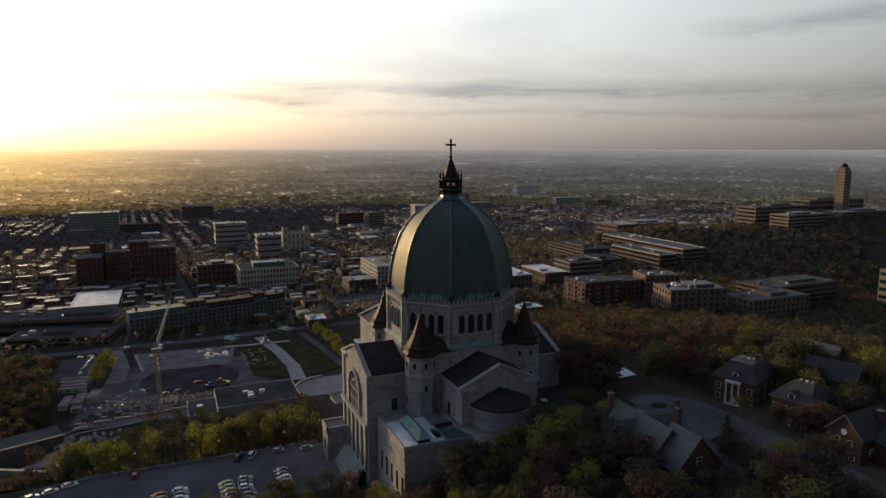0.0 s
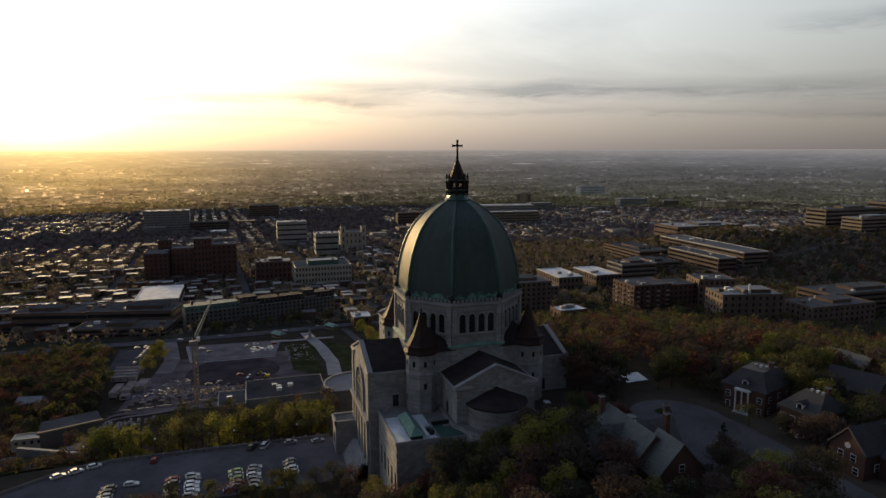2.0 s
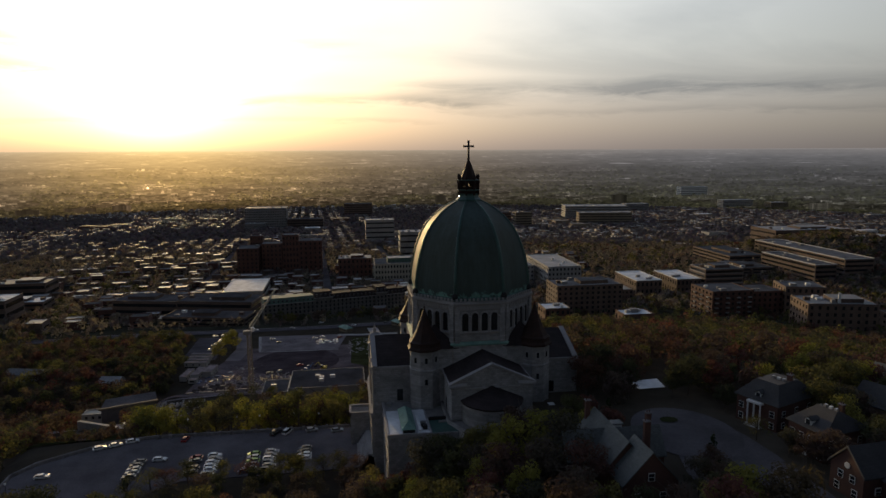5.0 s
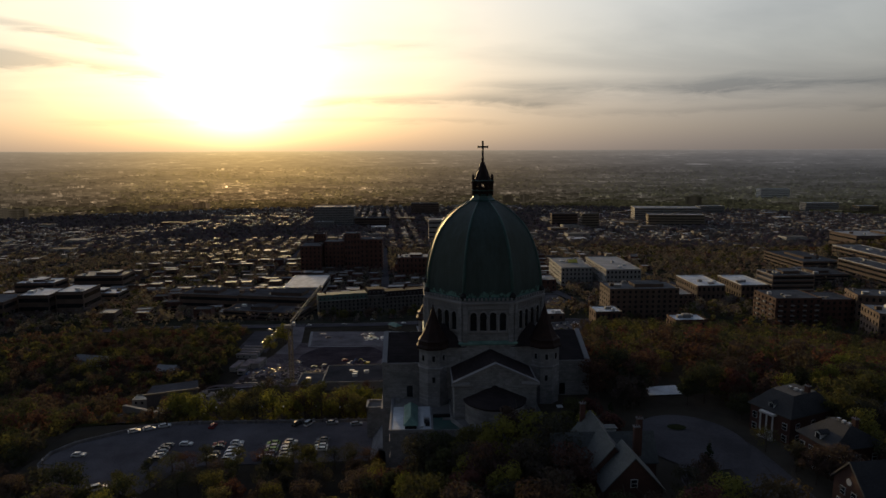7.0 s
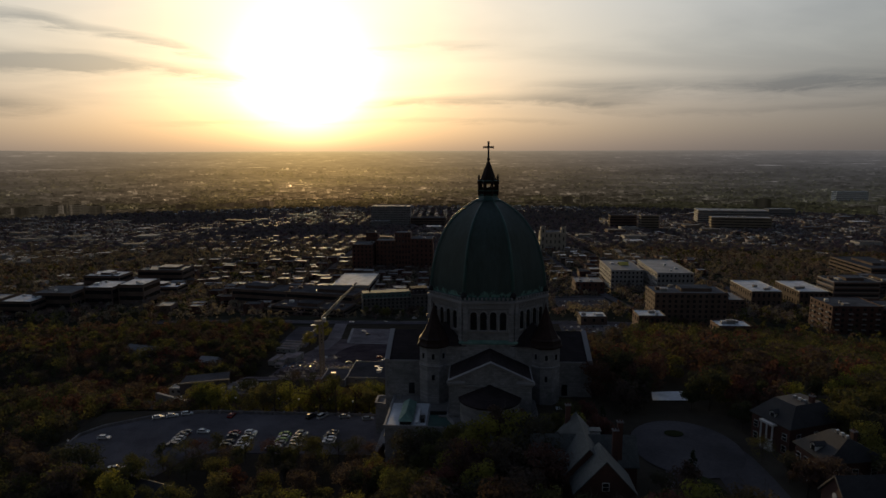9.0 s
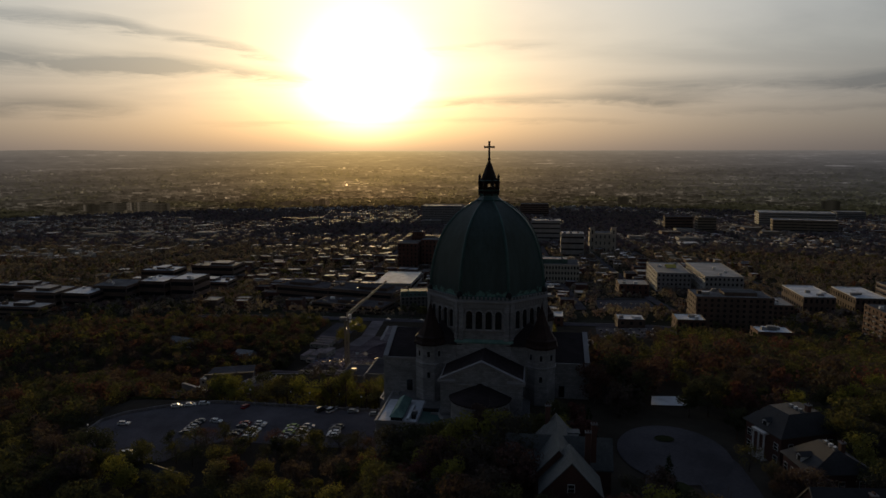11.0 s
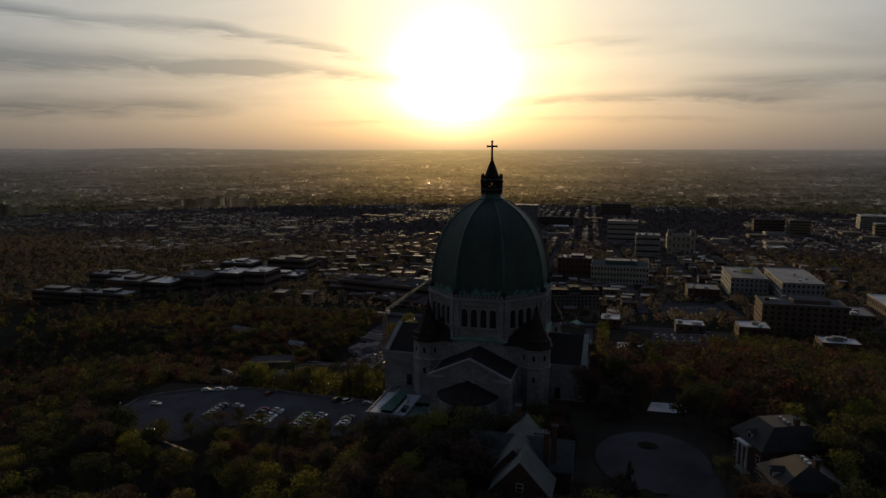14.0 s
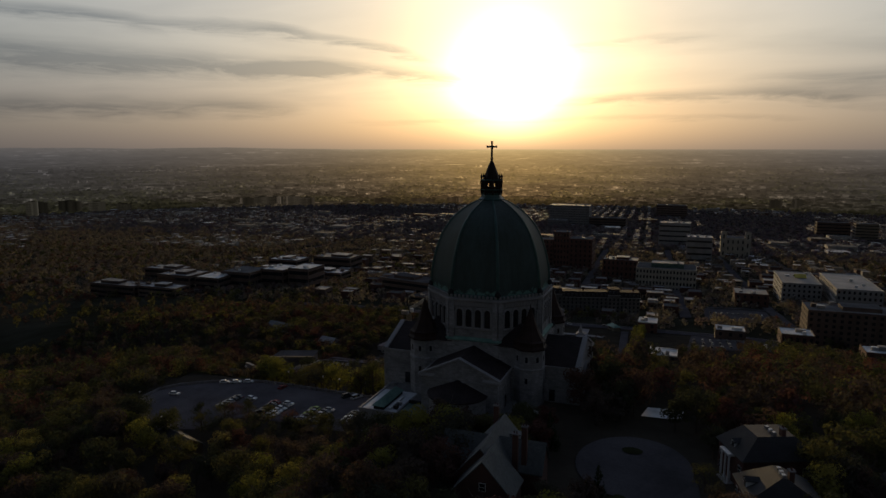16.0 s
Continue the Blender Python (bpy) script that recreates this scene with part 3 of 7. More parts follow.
part("ledge", lathe(BM(), 8, [(R_DRUM + 1.25, 41.6), (R_DRUM + 1.25, 42.0), (R_DRUM + 0.1, 42.7)], turn=OCT, caps=(True, False)), patina, drum, "pale green copper ledge")
APO = R_DRUM * math.cos(radians(22.5))
win_me = mesh_of("arched_window", arch_panel(BM(), 1.95, 5.7, -0.05, 0.3), glass)
sur_me = mesh_of("surround", arch_frame(BM(), 1.95, 5.7, 0.4, -0.38, 0.1), granite_trim)
bm = BM()
lathe(bm, 8, [(0.34, 0.0), (0.28, 0.3), (0.25, 4.3), (0.4, 4.7), (0.4, 5.0)])
col_me = mesh_of("colonnette", bm, granite_trim)
bm = arch_frame(BM(), 0.62, 1.35, 0.14, -0.28, 0.05, 5)
corb_me = mesh_of("corbel_arch", bm, granite_trim)
bm = box(BM(), -0.75, 0.75, -0.5, 0.3, 0, 12.6)
pier_me = mesh_of("corner_pier", bm, granite)
bm = box(BM(), -0.32, 0.32, -0.25, 0.25, 0, 0.85)
merlon_me = mesh_of("merlon", bm, granite_trim)
for i in range(8):
    face = pose(0, 0, 0, 0, 0, 45 * i) @ pose(0, -APO, 0)
    for k in range(4):
        x = (k - 1.5) * 3.0
        w = shared("window", win_me, drum, face @ pose(x, 0, 45.9))
        shared("surround", sur_me, drum, face @ pose(x, 0, 45.9))
    for k in range(5):
        shared("colonnette", col_me, drum, face @ pose((k - 2) * 3.0, -0.55, 45.7))
    for k in range(14):
        shared("corbel_arch", corb_me, drum, face @ pose((k - 6.5) * 1.08, -0.12, 52.7))
    for k in range(12):
        shared("merlon", merlon_me, drum, face @ pose((k - 5.5) * 1.3, -0.4, 55.2))
    for s in (-1, 1):
        shared("corner_pier", pier_me, drum, face @ pose(s * 7.0, -0.1, 42.0))

# lantern and cross
lantern = part("lantern", lathe(BM(), 8, [(4.2, 84.1), (4.3, 84.6), (3.5, 85.2), (3.2, 86.0), (3.4, 86.5)], turn=OCT), copper_dark, church, "dark copper lantern with open arches")
bm = BM()
for i in range(8):
    a = radians(OCT + 45 * i)
    beam(bm, (2.55 * math.cos(a), 2.55 * math.sin(a), 86.4), (2.55 * math.cos(a), 2.55 * math.sin(a), 90.2), 0.75)
part("arcade", bm, brown_copper, lantern)
part("arcade_base", lathe(BM(), 8, [(2.9, 86.3), (2.75, 86.8), (2.7, 88.3), (3.0, 88.45), (3.0, 88.65), (2.6, 88.7)], turn=OCT), brown_copper, lantern)
for z in (87.6, 90.75):
    part("cornice", lathe(BM(), 8, [(2.6, z - 0.25), (3.75, z - 0.1), (3.8, z + 0.12), (2.6, z + 0.3)], turn=OCT, caps=(False, False)), copper_dark, lantern, "narrow weathered copper cornice")
part("eave", lathe(BM(), 8, [(2.7, 89.75), (3.0, 89.85), (3.5, 90.3), (3.6, 90.6), (2.9, 90.9)], turn=OCT), brown_copper, lantern)
for i in range(8):
    a = radians(OCT + 45 * i)
    bm = BM()
    x, y = 3.3 * math.cos(a), 3.3 * math.sin(a)
    lathe(bm, 6, [(0.3, 86.0), (0.34, 89.6), (0.55, 89.9), (0.5, 90.4), (0.3, 90.6), (0.3, 91.6), (0.42, 91.8), (0.06, 92.9)], x, y)
    part("pinnacle", bm, brown_copper, lantern)
part("spire", lathe(BM(), 8, [(3.1, 90.8), (2.5, 91.7), (1.65, 94.0), (0.92, 95.9), (0.4, 97.0), (0.24, 97.4)], turn=OCT), brown_copper, church, "brown copper spire over the lantern")
part("orb", lathe(BM(), 10, [(0.1, 97.0), (0.42, 97.25), (0.5, 97.6), (0.42, 97.95), (0.1, 98.2)]), brown_copper, church)
bm = box(BM(), -0.3, 0.3, -0.22, 0.22, 98.0, 103.2)
box(bm, -1.62, 1.62, -0.2, 0.2, 101.2, 101.78)
for x in (-1.62, 1.62):
    box(bm, x - 0.1, x + 0.1, -0.25, 0.25, 101.05, 101.92)
box(bm, -0.36, 0.36, -0.25, 0.25, 103.1, 103.35)
cross = part("cross", bm, dark_metal, church, "tall dark metal cross")

# crossing block under the drum, with shoulders to the turrets
bm = box(BM(), -18.6, 18.6, -18.6, 18.6, 8, 37.2)
part("crossing", bm, granite, church)
TUR = 17.2
small_win = mesh_of("slit_window", box(BM(), -0.42, 0.42, -0.06, 0.2, 0, 1.7), glass)
slit_frame = mesh_of("slit_frame", rings(BM(), [[(-0.62, y, -0.2), (0.62, y, -0.2), (0.62, y, 1.95), (-0.62, y, 1.95)] for y in (-0.03, 0.2)]), granite_trim)
for sx in (-1, 1):
    for sy in (-1, 1):
        cx, cy = 0.4 + sx * TUR, sy * TUR
        tur = part("turret", lathe(BM(), 8, [(4.75, 10.0), (4.75, 34.4), (4.95, 34.6), (4.95, 35.0), (4.7, 35.3), (4.7, 40.6), (5.15, 41.0)], cx, cy, OCT), granite, church, "octagonal granite corner turret")
        cap = part("turret_roof", lathe(BM(), 8, [(5.3, 40.8), (5.45, 41.3), (4.9, 42.0), (4.75, 42.9), (4.95, 43.2), (4.2, 43.7), (2.75, 46.2), (1.5, 49.3), (0.55, 52.2), (0.12, 53.4)], cx, cy, OCT), brown_copper, tur, "pointed brown copper turret roof")
        part("finial", lathe(BM(), 6, [(0.1, 53.2), (0.28, 53.5), (0.1, 53.9), (0.05, 54.6)], cx, cy), brown_copper, tur)
        for i in range(8):
            out = pose(cx, cy, 0, 0, 0, 45 * i) @ pose(0, -4.7 * math.cos(radians(22.5)), 0)
            normal = Vector((math.sin(radians(45 * i)), -math.cos(radians(45 * i))))
            if normal.x * sx + normal.y * sy < -0.5:
                continue
            shared("window", small_win, tur, out @ pose(0, 0, 37.2))
            shared("window_frame", slit_frame, tur, out @ pose(0, 0.02, 37.2))
            if i % 2 == 0:
                shared("window", small_win, tur, out @ pose(0, -0.03, 30.6 if i % 4 == 0 else 26.5))
        # corner of the square base: wall and hipped roof behind the turret, up to the drum
        p1, p2, c = (0.2 + sx * 6.6, sy * 19.3), (0.2 + sx * 19.3, sy * 6.6), (0.2 + sx * 19.3, sy * 19.3)
        tri_ = [p1, c, p2] if sx * sy < 0 else [p1, p2, c]
        part("shoulder", prism(BM(), tri_, 28, 40.6), granite, church)
        part("shoulder_cornice", prism(BM(), tri_, 40.6, 41.0, 0.06), granite_trim, church)
        bm = BM()
        base_ = [bm.verts.new((0.2 + (x - 0.2) * 1.03, y * 1.03, 41.0)) for x, y in tri_]
        top_ = bm.verts.new((0.2 + sx * 13.6, sy * 13.6, 47.4))
        bm.faces.new(base_[::-1])
        for k in range(3):
            bm.faces.new((base_[k], base_[(k + 1) % 3], top_))
        part("shoulder_roof", bm, slate, church, "dark sloping roof between turret and drum")


def arm(name, axis, far, half, base, eave, ridge, label, shift=0.0):
    """One arm of the church with a saddle roof and a pediment; axis is its outward turn in degrees, 0 towards -y."""
    m = pose(shift, 0, 0, 0, 0, axis)
    body = BM()
    outline = [(-half, base), (half, base), (half, eave), (0, ridge - 0.5), (-half, eave)]
    rings(body, [[(x, -far, z) for x, z in outline], [(x, -16.0, z) for x, z in outline]])
    a = part(name, turned(body, m), granite, church, label)
    part("roof", turned(gable(BM(), -half, half, -far + 1.0, -15.0, eave, ridge, over=0.5, thick=0.4), m), slate, a, "dark sheet roof")
    # raking cornices and returns
    bm = BM()
    slope = math.atan2(ridge - eave, half)
    for s in (-1, 1):
        rings(bm, [[(s * (half + 0.6), y, eave - 0.3), (s * (half + 0.6), y, eave + 0.25), (0, y, ridge + 0.3), (0, y, ridge - 0.3)] for y in (-far - 0.4, -far + 1.15)])
    part("raking_cornice", turned(bm, m), granite_trim, a)
    for s in (-1, 1):
        bm = BM()
        x0, x1 = sorted((s * (half + 0.8), s * (half - 4.4)))
        box(bm, x0, x1, -far - 0.6, -far + 0.3, eave - 0.7, eave - 0.15)
        rings(bm, [[(x0, -far - 0.6, eave - 0.15), (x1, -far - 0.6, eave - 0.15), (x1, -far + 0.1, eave - 0.15), (x0, -far + 0.1, eave - 0.15)],
                   [(x0, -far + 0.05, eave + 0.45), (x1, -far + 0.05, eave + 0.45), (x1, -far + 0.1, eave + 0.45), (x0, -far + 0.1, eave + 0.45)]])
        part("cornice_return", turned(bm, m), granite_trim, a)
        bm = BM()
        x0, x1 = sorted((s * (half + 0.55), s * (half - 0.1)))
        box(bm, x0, x1, -far - 0.3, -16.5, eave - 0.75, eave - 0.1)
        part("eaves_course", turned(bm, m), granite_trim, a)
    return a, m


choir, m0 = arm("choir", 0, 34.4, 11.8, 18, 34.8, 40.4, "stone choir arm with a blank pedimented end wall", 0.5)
west, mw = arm("transept", -90, 32.3, 14.4, -1, 34.9, 40.7, "stone transept with a great arched window")
east, me_ = arm("transept", 90, 32.3, 14.4, 12, 34.9, 40.7, "stone transept with a great arched window")
nave, mn = arm("nave", 180, 58.0, 14.4, -8, 34.9, 40.7, "long stone nave with a dark saddle roof")
# courses on the choir's end wall
for z in (24.6, 33.4):
    part("string_course", box(BM(), -11.5, 12.5, -34.75, -34.2, z, z + 0.35), granite_trim, choir)
dark_door = mesh_of("tall_window", box(BM(), -0.9, 0.9, -0.05, 0.2, 0, 3.6), glass)
shared("window", dark_door, choir, pose(-11.3, -25.5, 24.4, 0, 0, -90))
shared("window", dark_door, choir, pose(12.3, -25.5, 24.4, 0, 0, 90))
for tr, m in ((west, mw), (east, me_)):
    shared("window", dark_door, tr, m @ pose(14.4, -24.2, 23.6, 0, 0, 90))
    shared("window", dark_door, tr, m @ pose(-14.4, -24.2, 23.6, 0, 0, -90))
    # great arched window with its tracery
    face = m @ pose(0, -32.3, 0)
    great = part("great_window", turned(arch_panel(BM(), 11.5, 12.0, -0.06, 0.3, 16), face @ pose(0, 0, 20.0)), glass, tr, "great arched window with stone tracery")
    part("surround", turned(arch_frame(BM(), 11.5, 12.0, 0.9, -0.6, 0.1, 16), face @ pose(0, 0, 20.0)), granite_trim, great)
    part("inner_arch", turned(arch_frame(BM(), 6.2, 9.2, 0.4, -0.3, 0.1, 12), face @ pose(0, 0, 20.0)), granite_trim, great)
    bm = BM()
    for x in (-3.3, -1.15, 1.15, 3.3):
        box(bm, x - 0.22, x + 0.22, -0.35, 0.1, 20.0, 20.0 + (11.2 if abs(x) < 2 else 10.0))
    for z in (23.2, 26.4):
        box(bm, -5.6, 5.6, -0.3, 0.1, z - 0.2, z + 0.2)
    part("mullion", turned(bm, face), granite_trim, great)
    for x in (-12.4, -7.4, -2.5, 2.5, 7.4, 12.4):
        bm = BM()
        box(bm, x - 0.9, x + 0.9, -0.75, 0.1, 5, 19.0)
        box(bm, x - 1.15, x + 1.15, -0.95, 0.1, 18.2, 19.0)
        part("pilaster", turned(bm, face), granite_trim, tr)
    for x in (-9.9, -4.95, 0, 4.95, 9.9):
        part("tall_window", turned(arch_panel(BM(), 2.0, 10.0, -0.05, 0.2), face @ pose(x, 0, 7.0)), glass, tr)
    part("entablature", turned(box(BM(), -14.6, 14.6, -1.15, 0.1, 19.0, 20.0), face), granite_trim, tr)
    for s in (-1, 1):
        x0, x1 = sorted((s * 14.55, s * 12.4))
        part("corner_pilaster", turned(box(BM(), x0, x1, -0.4, 0.1, 20.0, 34.2), face), granite_trim, tr)

# apse
bm = BM()
N_AP = 28
arc = [(0.3 + 8.5 * math.cos(math.pi * (1 + i / N_AP)), -34.4 + 8.5 * math.sin(math.pi * (1 + i / N_AP))) for i in range(N_AP + 1)]
rings(bm, [[(x, y, z) for x, y in arc] for z in (15, 30.2)])
apse = part("apse", bm, granite, church, "half-round granite apse with a dark half-cone roof")
def arc_ring(r, z):
    return [(0.3 + r * math.cos(math.pi * (1 + i / N_AP)), -34.4 + r * math.sin(math.pi * (1 + i / N_AP)), z) for i in range(N_AP + 1)]
part("roof", rings(BM(), [arc_ring(8.95, 29.9), arc_ring(9.05, 30.3), arc_ring(0.15, 34.1)]), slate, apse, "dark half-cone roof")
for z in (24.6, 29.3):
    part("band", rings(BM(), [arc_ring(8.4, z - 0.2), arc_ring(8.62, z - 0.15), arc_ring(8.62, z + 0.1), arc_ring(8.4, z + 0.15)]), granite_trim, apse)

# podium: terraces and the low annex beside the transept
APSE_TERRACE = [(-12.2, -33.0)] + [(0.3 + 11.0 * math.cos(math.pi * (1 + i / 16)), -34.4 + 11.0 * math.sin(math.pi * (1 + i / 16))) for i in range(1, 16)] + [(14.5, -33.0), (14.5, -17), (-12.2, -17)]
part("apse_terrace", prism(BM(), APSE_TERRACE, 8, 24.2), granite, church, "stone terrace round the apse")
part("terrace_deck", prism(BM(), [(0.3 + (x - 0.3) * 0.975, -30 + (y + 30) * 0.975) for x, y in APSE_TERRACE], 24.2, 24.26), gravel_roof, church)
part("terrace", box(BM(), -17.6, -9.0, -38.6, -17, 6, 22.9), granite, church, "stone terrace with a dark green deck")
part("terrace_deck", box(BM(), -17.4, -9.2, -38.3, -29.9, 22.9, 22.95), copper_dark, church, "dark green roof deck")
part("terrace_deck", box(BM(), -17.4, -9.2, -29.2, -17, 22.9, 22.97), gravel_roof, church)
annex = part("annex", box(BM(), -29.6, -17.6, -38.8, -14.5, -2, 23.0), granite, church, "low stone annex with a white roof and a green skylight")
part("roof_deck", box(BM(), -29.1, -18.0, -38.4, -21.6, 23.0, 23.12), membrane, annex, "white roof sheet")
part("roof_deck", box(BM(), -29.1, -17.7, -21.5, -14.6, 23.0, 23.08), gravel_roof, annex)
for x0, x1, y0, y1 in ((-29.9, -29.3, -39.1, -14.5), (-29.3, -17.4, -39.1, -38.6), (-17.9, -17.4, -38.6, -29.5)):
    part("parapet", box(BM(), x0, x1, y0, y1, 22.4, 23.35), granite_trim, annex)
part("skylight_base", box(BM(), -25.4, -22.1, -38.0, -23.6, 23.1, 24.2), dark_metal, annex)
bm = BM()
rings(bm, [[(-25.8, -38.4, 24.2), (-21.7, -38.4, 24.2), (-21.7, -23.2, 24.2), (-25.8, -23.2, 24.2)], [(-23.85, -36.4, 26.0), (-23.65, -36.4, 26.0), (-23.65, -25.2, 26.0), (-23.85, -25.2, 26.0)]])
part("skylight", bm, patina, annex, "pale green copper skylight with hipped ends")
part("duct", box(BM(), -21.0, -20.1, -37.5, -27.0, 23.1, 23.7), white_paint, annex)
part("duct", box(BM(), -20.0, -18.4, -33.2, -32.2, 23.1, 24.2), steel, annex)
part("roof_unit", box(BM(), -19.6, -18.4, -36.4, -35.0, 23.1, 24.3), dark_metal, annex)
part("roof_unit", box(BM(), -19.9, -18.9, -34.6, -33.6, 23.1, 24.0), dark_metal, annex)
part("roof_unit", box(BM(), -28.6, -27.2, -18.0, -16.8, 23.05, 24.1), steel, annex)
for y in (-37.0, -32.5, -28.0, -23.5, -19.0):
    shared("window", dark_door, annex, pose(-29.6, y, 8.5, 0, 0, -90) @ Matrix.Diagonal((0.9, 1, 1.5, 1)))
part("string_course", box(BM(), -29.9, -29.5, -38.9, -14.5, 19.6, 20.1), granite_trim, annex)
part("string_course", box(BM(), -29.8, -29.5, -38.9, -14.5, 15.0, 15.3), granite_trim, annex)
part("deck_wall", box(BM(), -17.3, -9.2, -29.9, -29.3, 22.9, 23.9), dark_metal, church)
part("deck_wall", box(BM(), -14.6, -9.2, -31.8, -31.4, 22.9, 23.5), granite_trim, church)
part("side_terrace", box(BM(), 14, 24.5, -33, -14.5, 8, 21.5), granite, church)
part("side_terrace_deck", box(BM(), 14.5, 24.2, -32.7, -14.5, 21.5, 21.55), gravel_roof, church)
part("side_parapet", box(BM(), 14.5, 24.6, -33.3, -32.7, 21.0, 22.3), granite_trim, church)
part("roof_unit", box(BM(), 20.5, 22.3, -25.0, -22.8, 21.5, 23.3), white_paint, church, "white roof machine")
part("roof_unit", box(BM(), 21.0, 24.4, -30.5, -28.0, 21.5, 22.6), white_paint, church, "white roof machine")
# entrance pavilion before the transept
pav = part("porch_wing", box(BM(), -39.6, -32.2, 8.2, 15.4, -3, 10.6), granite, church, "small flat-roofed stone porch wing")
part("porch_roof", box(BM(), -39.2, -32.6, 8.6, 15.0, 10.6, 10.65), gravel_roof, pav)
for x0, x1, y0, y1 in ((-39.9, -39.2, 7.9, 15.7), (-39.9, -32.2, 7.9, 8.6), (-39.9, -32.2, 15.0, 15.7)):
    part("parapet", box(BM(), x0, x1, y0, y1, 9.9, 11.4), granite_trim, pav)
shared("window", dark_door, pav, pose(-39.6, 11.8, 3.0, 0, 0, -90))
for k in range(7):
    part("step", box(BM(), -34.6 - 0.5 * k, -32.4, -11.0, 7.6, -1, 5.0 - 0.75 * k), paving, church)

# round forecourt terrace and stairs below the nave
FORE = [(-12 + 18 * math.cos(a), 128 + 18 * math.sin(a)) for a in (math.pi * (0.5 + i / 14) for i in range(15))] + [(22, 100), (22, 146)]
part("forecourt", prism(BM(), FORE, -50, -20.0), stone_wall, church, "pale paved terrace on a round stone wall")
part("forecourt_paving", prism(BM(), [(-12 + (x + 12) * 0.97, 126 + (y - 126) * 0.97) for x, y in FORE], -20.0, -19.94), paving, church, "pale paving of the forecourt")
bm = BM()
arc_w = [(-12 + 18 * math.cos(math.pi * (0.5 + i / 14)), 128 + 18 * math.sin(math.pi * (0.5 + i / 14))) for i in range(15)]
rings(bm, [[(x, y, -20), (-12 + (x + 12) * 0.95, 128 + (y - 128) * 0.95, -20), (-12 + (x + 12) * 0.95, 128 + (y - 128) * 0.95, -18.8), (x, y, -18.8)] for x, y in arc_w])
part("forecourt_wall", bm, granite_trim, church)
part("crypt", box(BM(), -18, 18, 57, 100, -40, -13.5), granite, church, "flat-roofed lower church below the nave")
part("crypt_roof", box(BM(), -17.5, 17.5, 57.5, 99.5, -13.5, -13.4), gravel_roof, church)
for k in range(8):
    part("stair", box(BM(), -17, -9, 100, 118 - 2 * k, -20, -19.2 + 0.8 * k), slate, church)

# ---- places that are taken ----
TAKEN = []


def take(x0, x1, y0, y1, margin=2.0):
    TAKEN.append((x0 - margin, x1 + margin, y0 - margin, y1 + margin))


def free(x, y):
    return all(not (a < x < b and c < y < d) for a, b, c, d in TAKEN)


take(-33, 32, -48, 60, 3)
take(-146, -33, -9, 24, 1)


# ---- roads, lawns and paving laid on the land ----
def gz(x, y):
    return float(ground(x, y))


def patch(name, corners, mat, label, category="ground", lift=0.5, n=26, kind="structure"):
    """A four-cornered sheet that follows the land."""
    a, b, c, d = [Vector((*p, 0)) for p in corners]
    bm = BM()
    grid = []
    for i in range(n + 1):
        row = []
        for j in range(n + 1):
            p = a.lerp(b, i / n).lerp(d.lerp(c, i / n), j / n)
            row.append(bm.verts.new((p.x, p.y, gz(p.x, p.y) + lift)))
        grid.append(row)
    for i in range(n):
        for j in range(n):
            bm.faces.new((grid[i][j], grid[i + 1][j], grid[i + 1][j + 1], grid[i][j + 1]))
    ob = part(name, bm, mat)
    return tagged(ob, label, category, kind=kind)


def strip(name, line, width, mat, label, lift=0.5, step=8.0):
    """A road of even width along a line of points."""
    pts = []
    for p, q in zip(line, line[1:]):
        p, q = Vector(p), Vector(q)
        k = max(1, int((q - p).length / step))
        pts += [p.lerp(q, i / k) for i in range(k)]
    pts.append(Vector(line[-1]))
    bm = BM()
    rows = []
    for i, p in enumerate(pts):
        d = (pts[min(i + 1, len(pts) - 1)] - pts[max(i - 1, 0)]).normalized()
        s = Vector((-d.y, d.x)) * width / 2
        rows.append([bm.verts.new((v.x, v.y, gz(v.x, v.y) + lift)) for v in (p - s, p, p + s)])
    for a, b in zip(rows, rows[1:]):
        for i in range(2):
            bm.faces.new((a[i], a[i + 1], b[i + 1], b[i]))
    ob = part(name, bm, mat)
    return tagged(ob, label, "road", kind="structure")


def disc(name, cx, cy, rx, ry, mat, label, lift=0.6):
    bm = BM()
    rows = [[bm.verts.new((cx + rx * f * math.cos(a * math.pi / 18), cy + ry * f * math.sin(a * math.pi / 18), gz(cx + rx * f * math.cos(a * math.pi / 18), cy + ry * f * math.sin(a * math.pi / 18)) + lift)) for a in range(36)] for f in (1.0, 0.85, 0.7, 0.55, 0.4, 0.25, 0.1)]
    for a, b in zip(rows, rows[1:]):
        for i in range(36):
            bm.faces.new((a[i], a[(i + 1) % 36], b[(i + 1) % 36], b[i]))
    bm.faces.new(rows[-1])
    ob = part(name, bm, mat)
    return tagged(ob, label, "ground", kind="structure")


# car park
LOT = [(-33, 22.6), (-108, 23.6), (-121, 21.0), (-131, 14.5), (-140, 8.0), (-144.5, 0.5), (-144, -8), (-138, -18), (-128, -26), (-116, -31), (-104, -27), (-100, -16), (-92, -10), (-33, -9)]
tagged(part("car_park", prism(BM(), LOT, -2.0, 0.02), asphalt), "dark asphalt car park with a low stone wall", "car park", kind="structure")
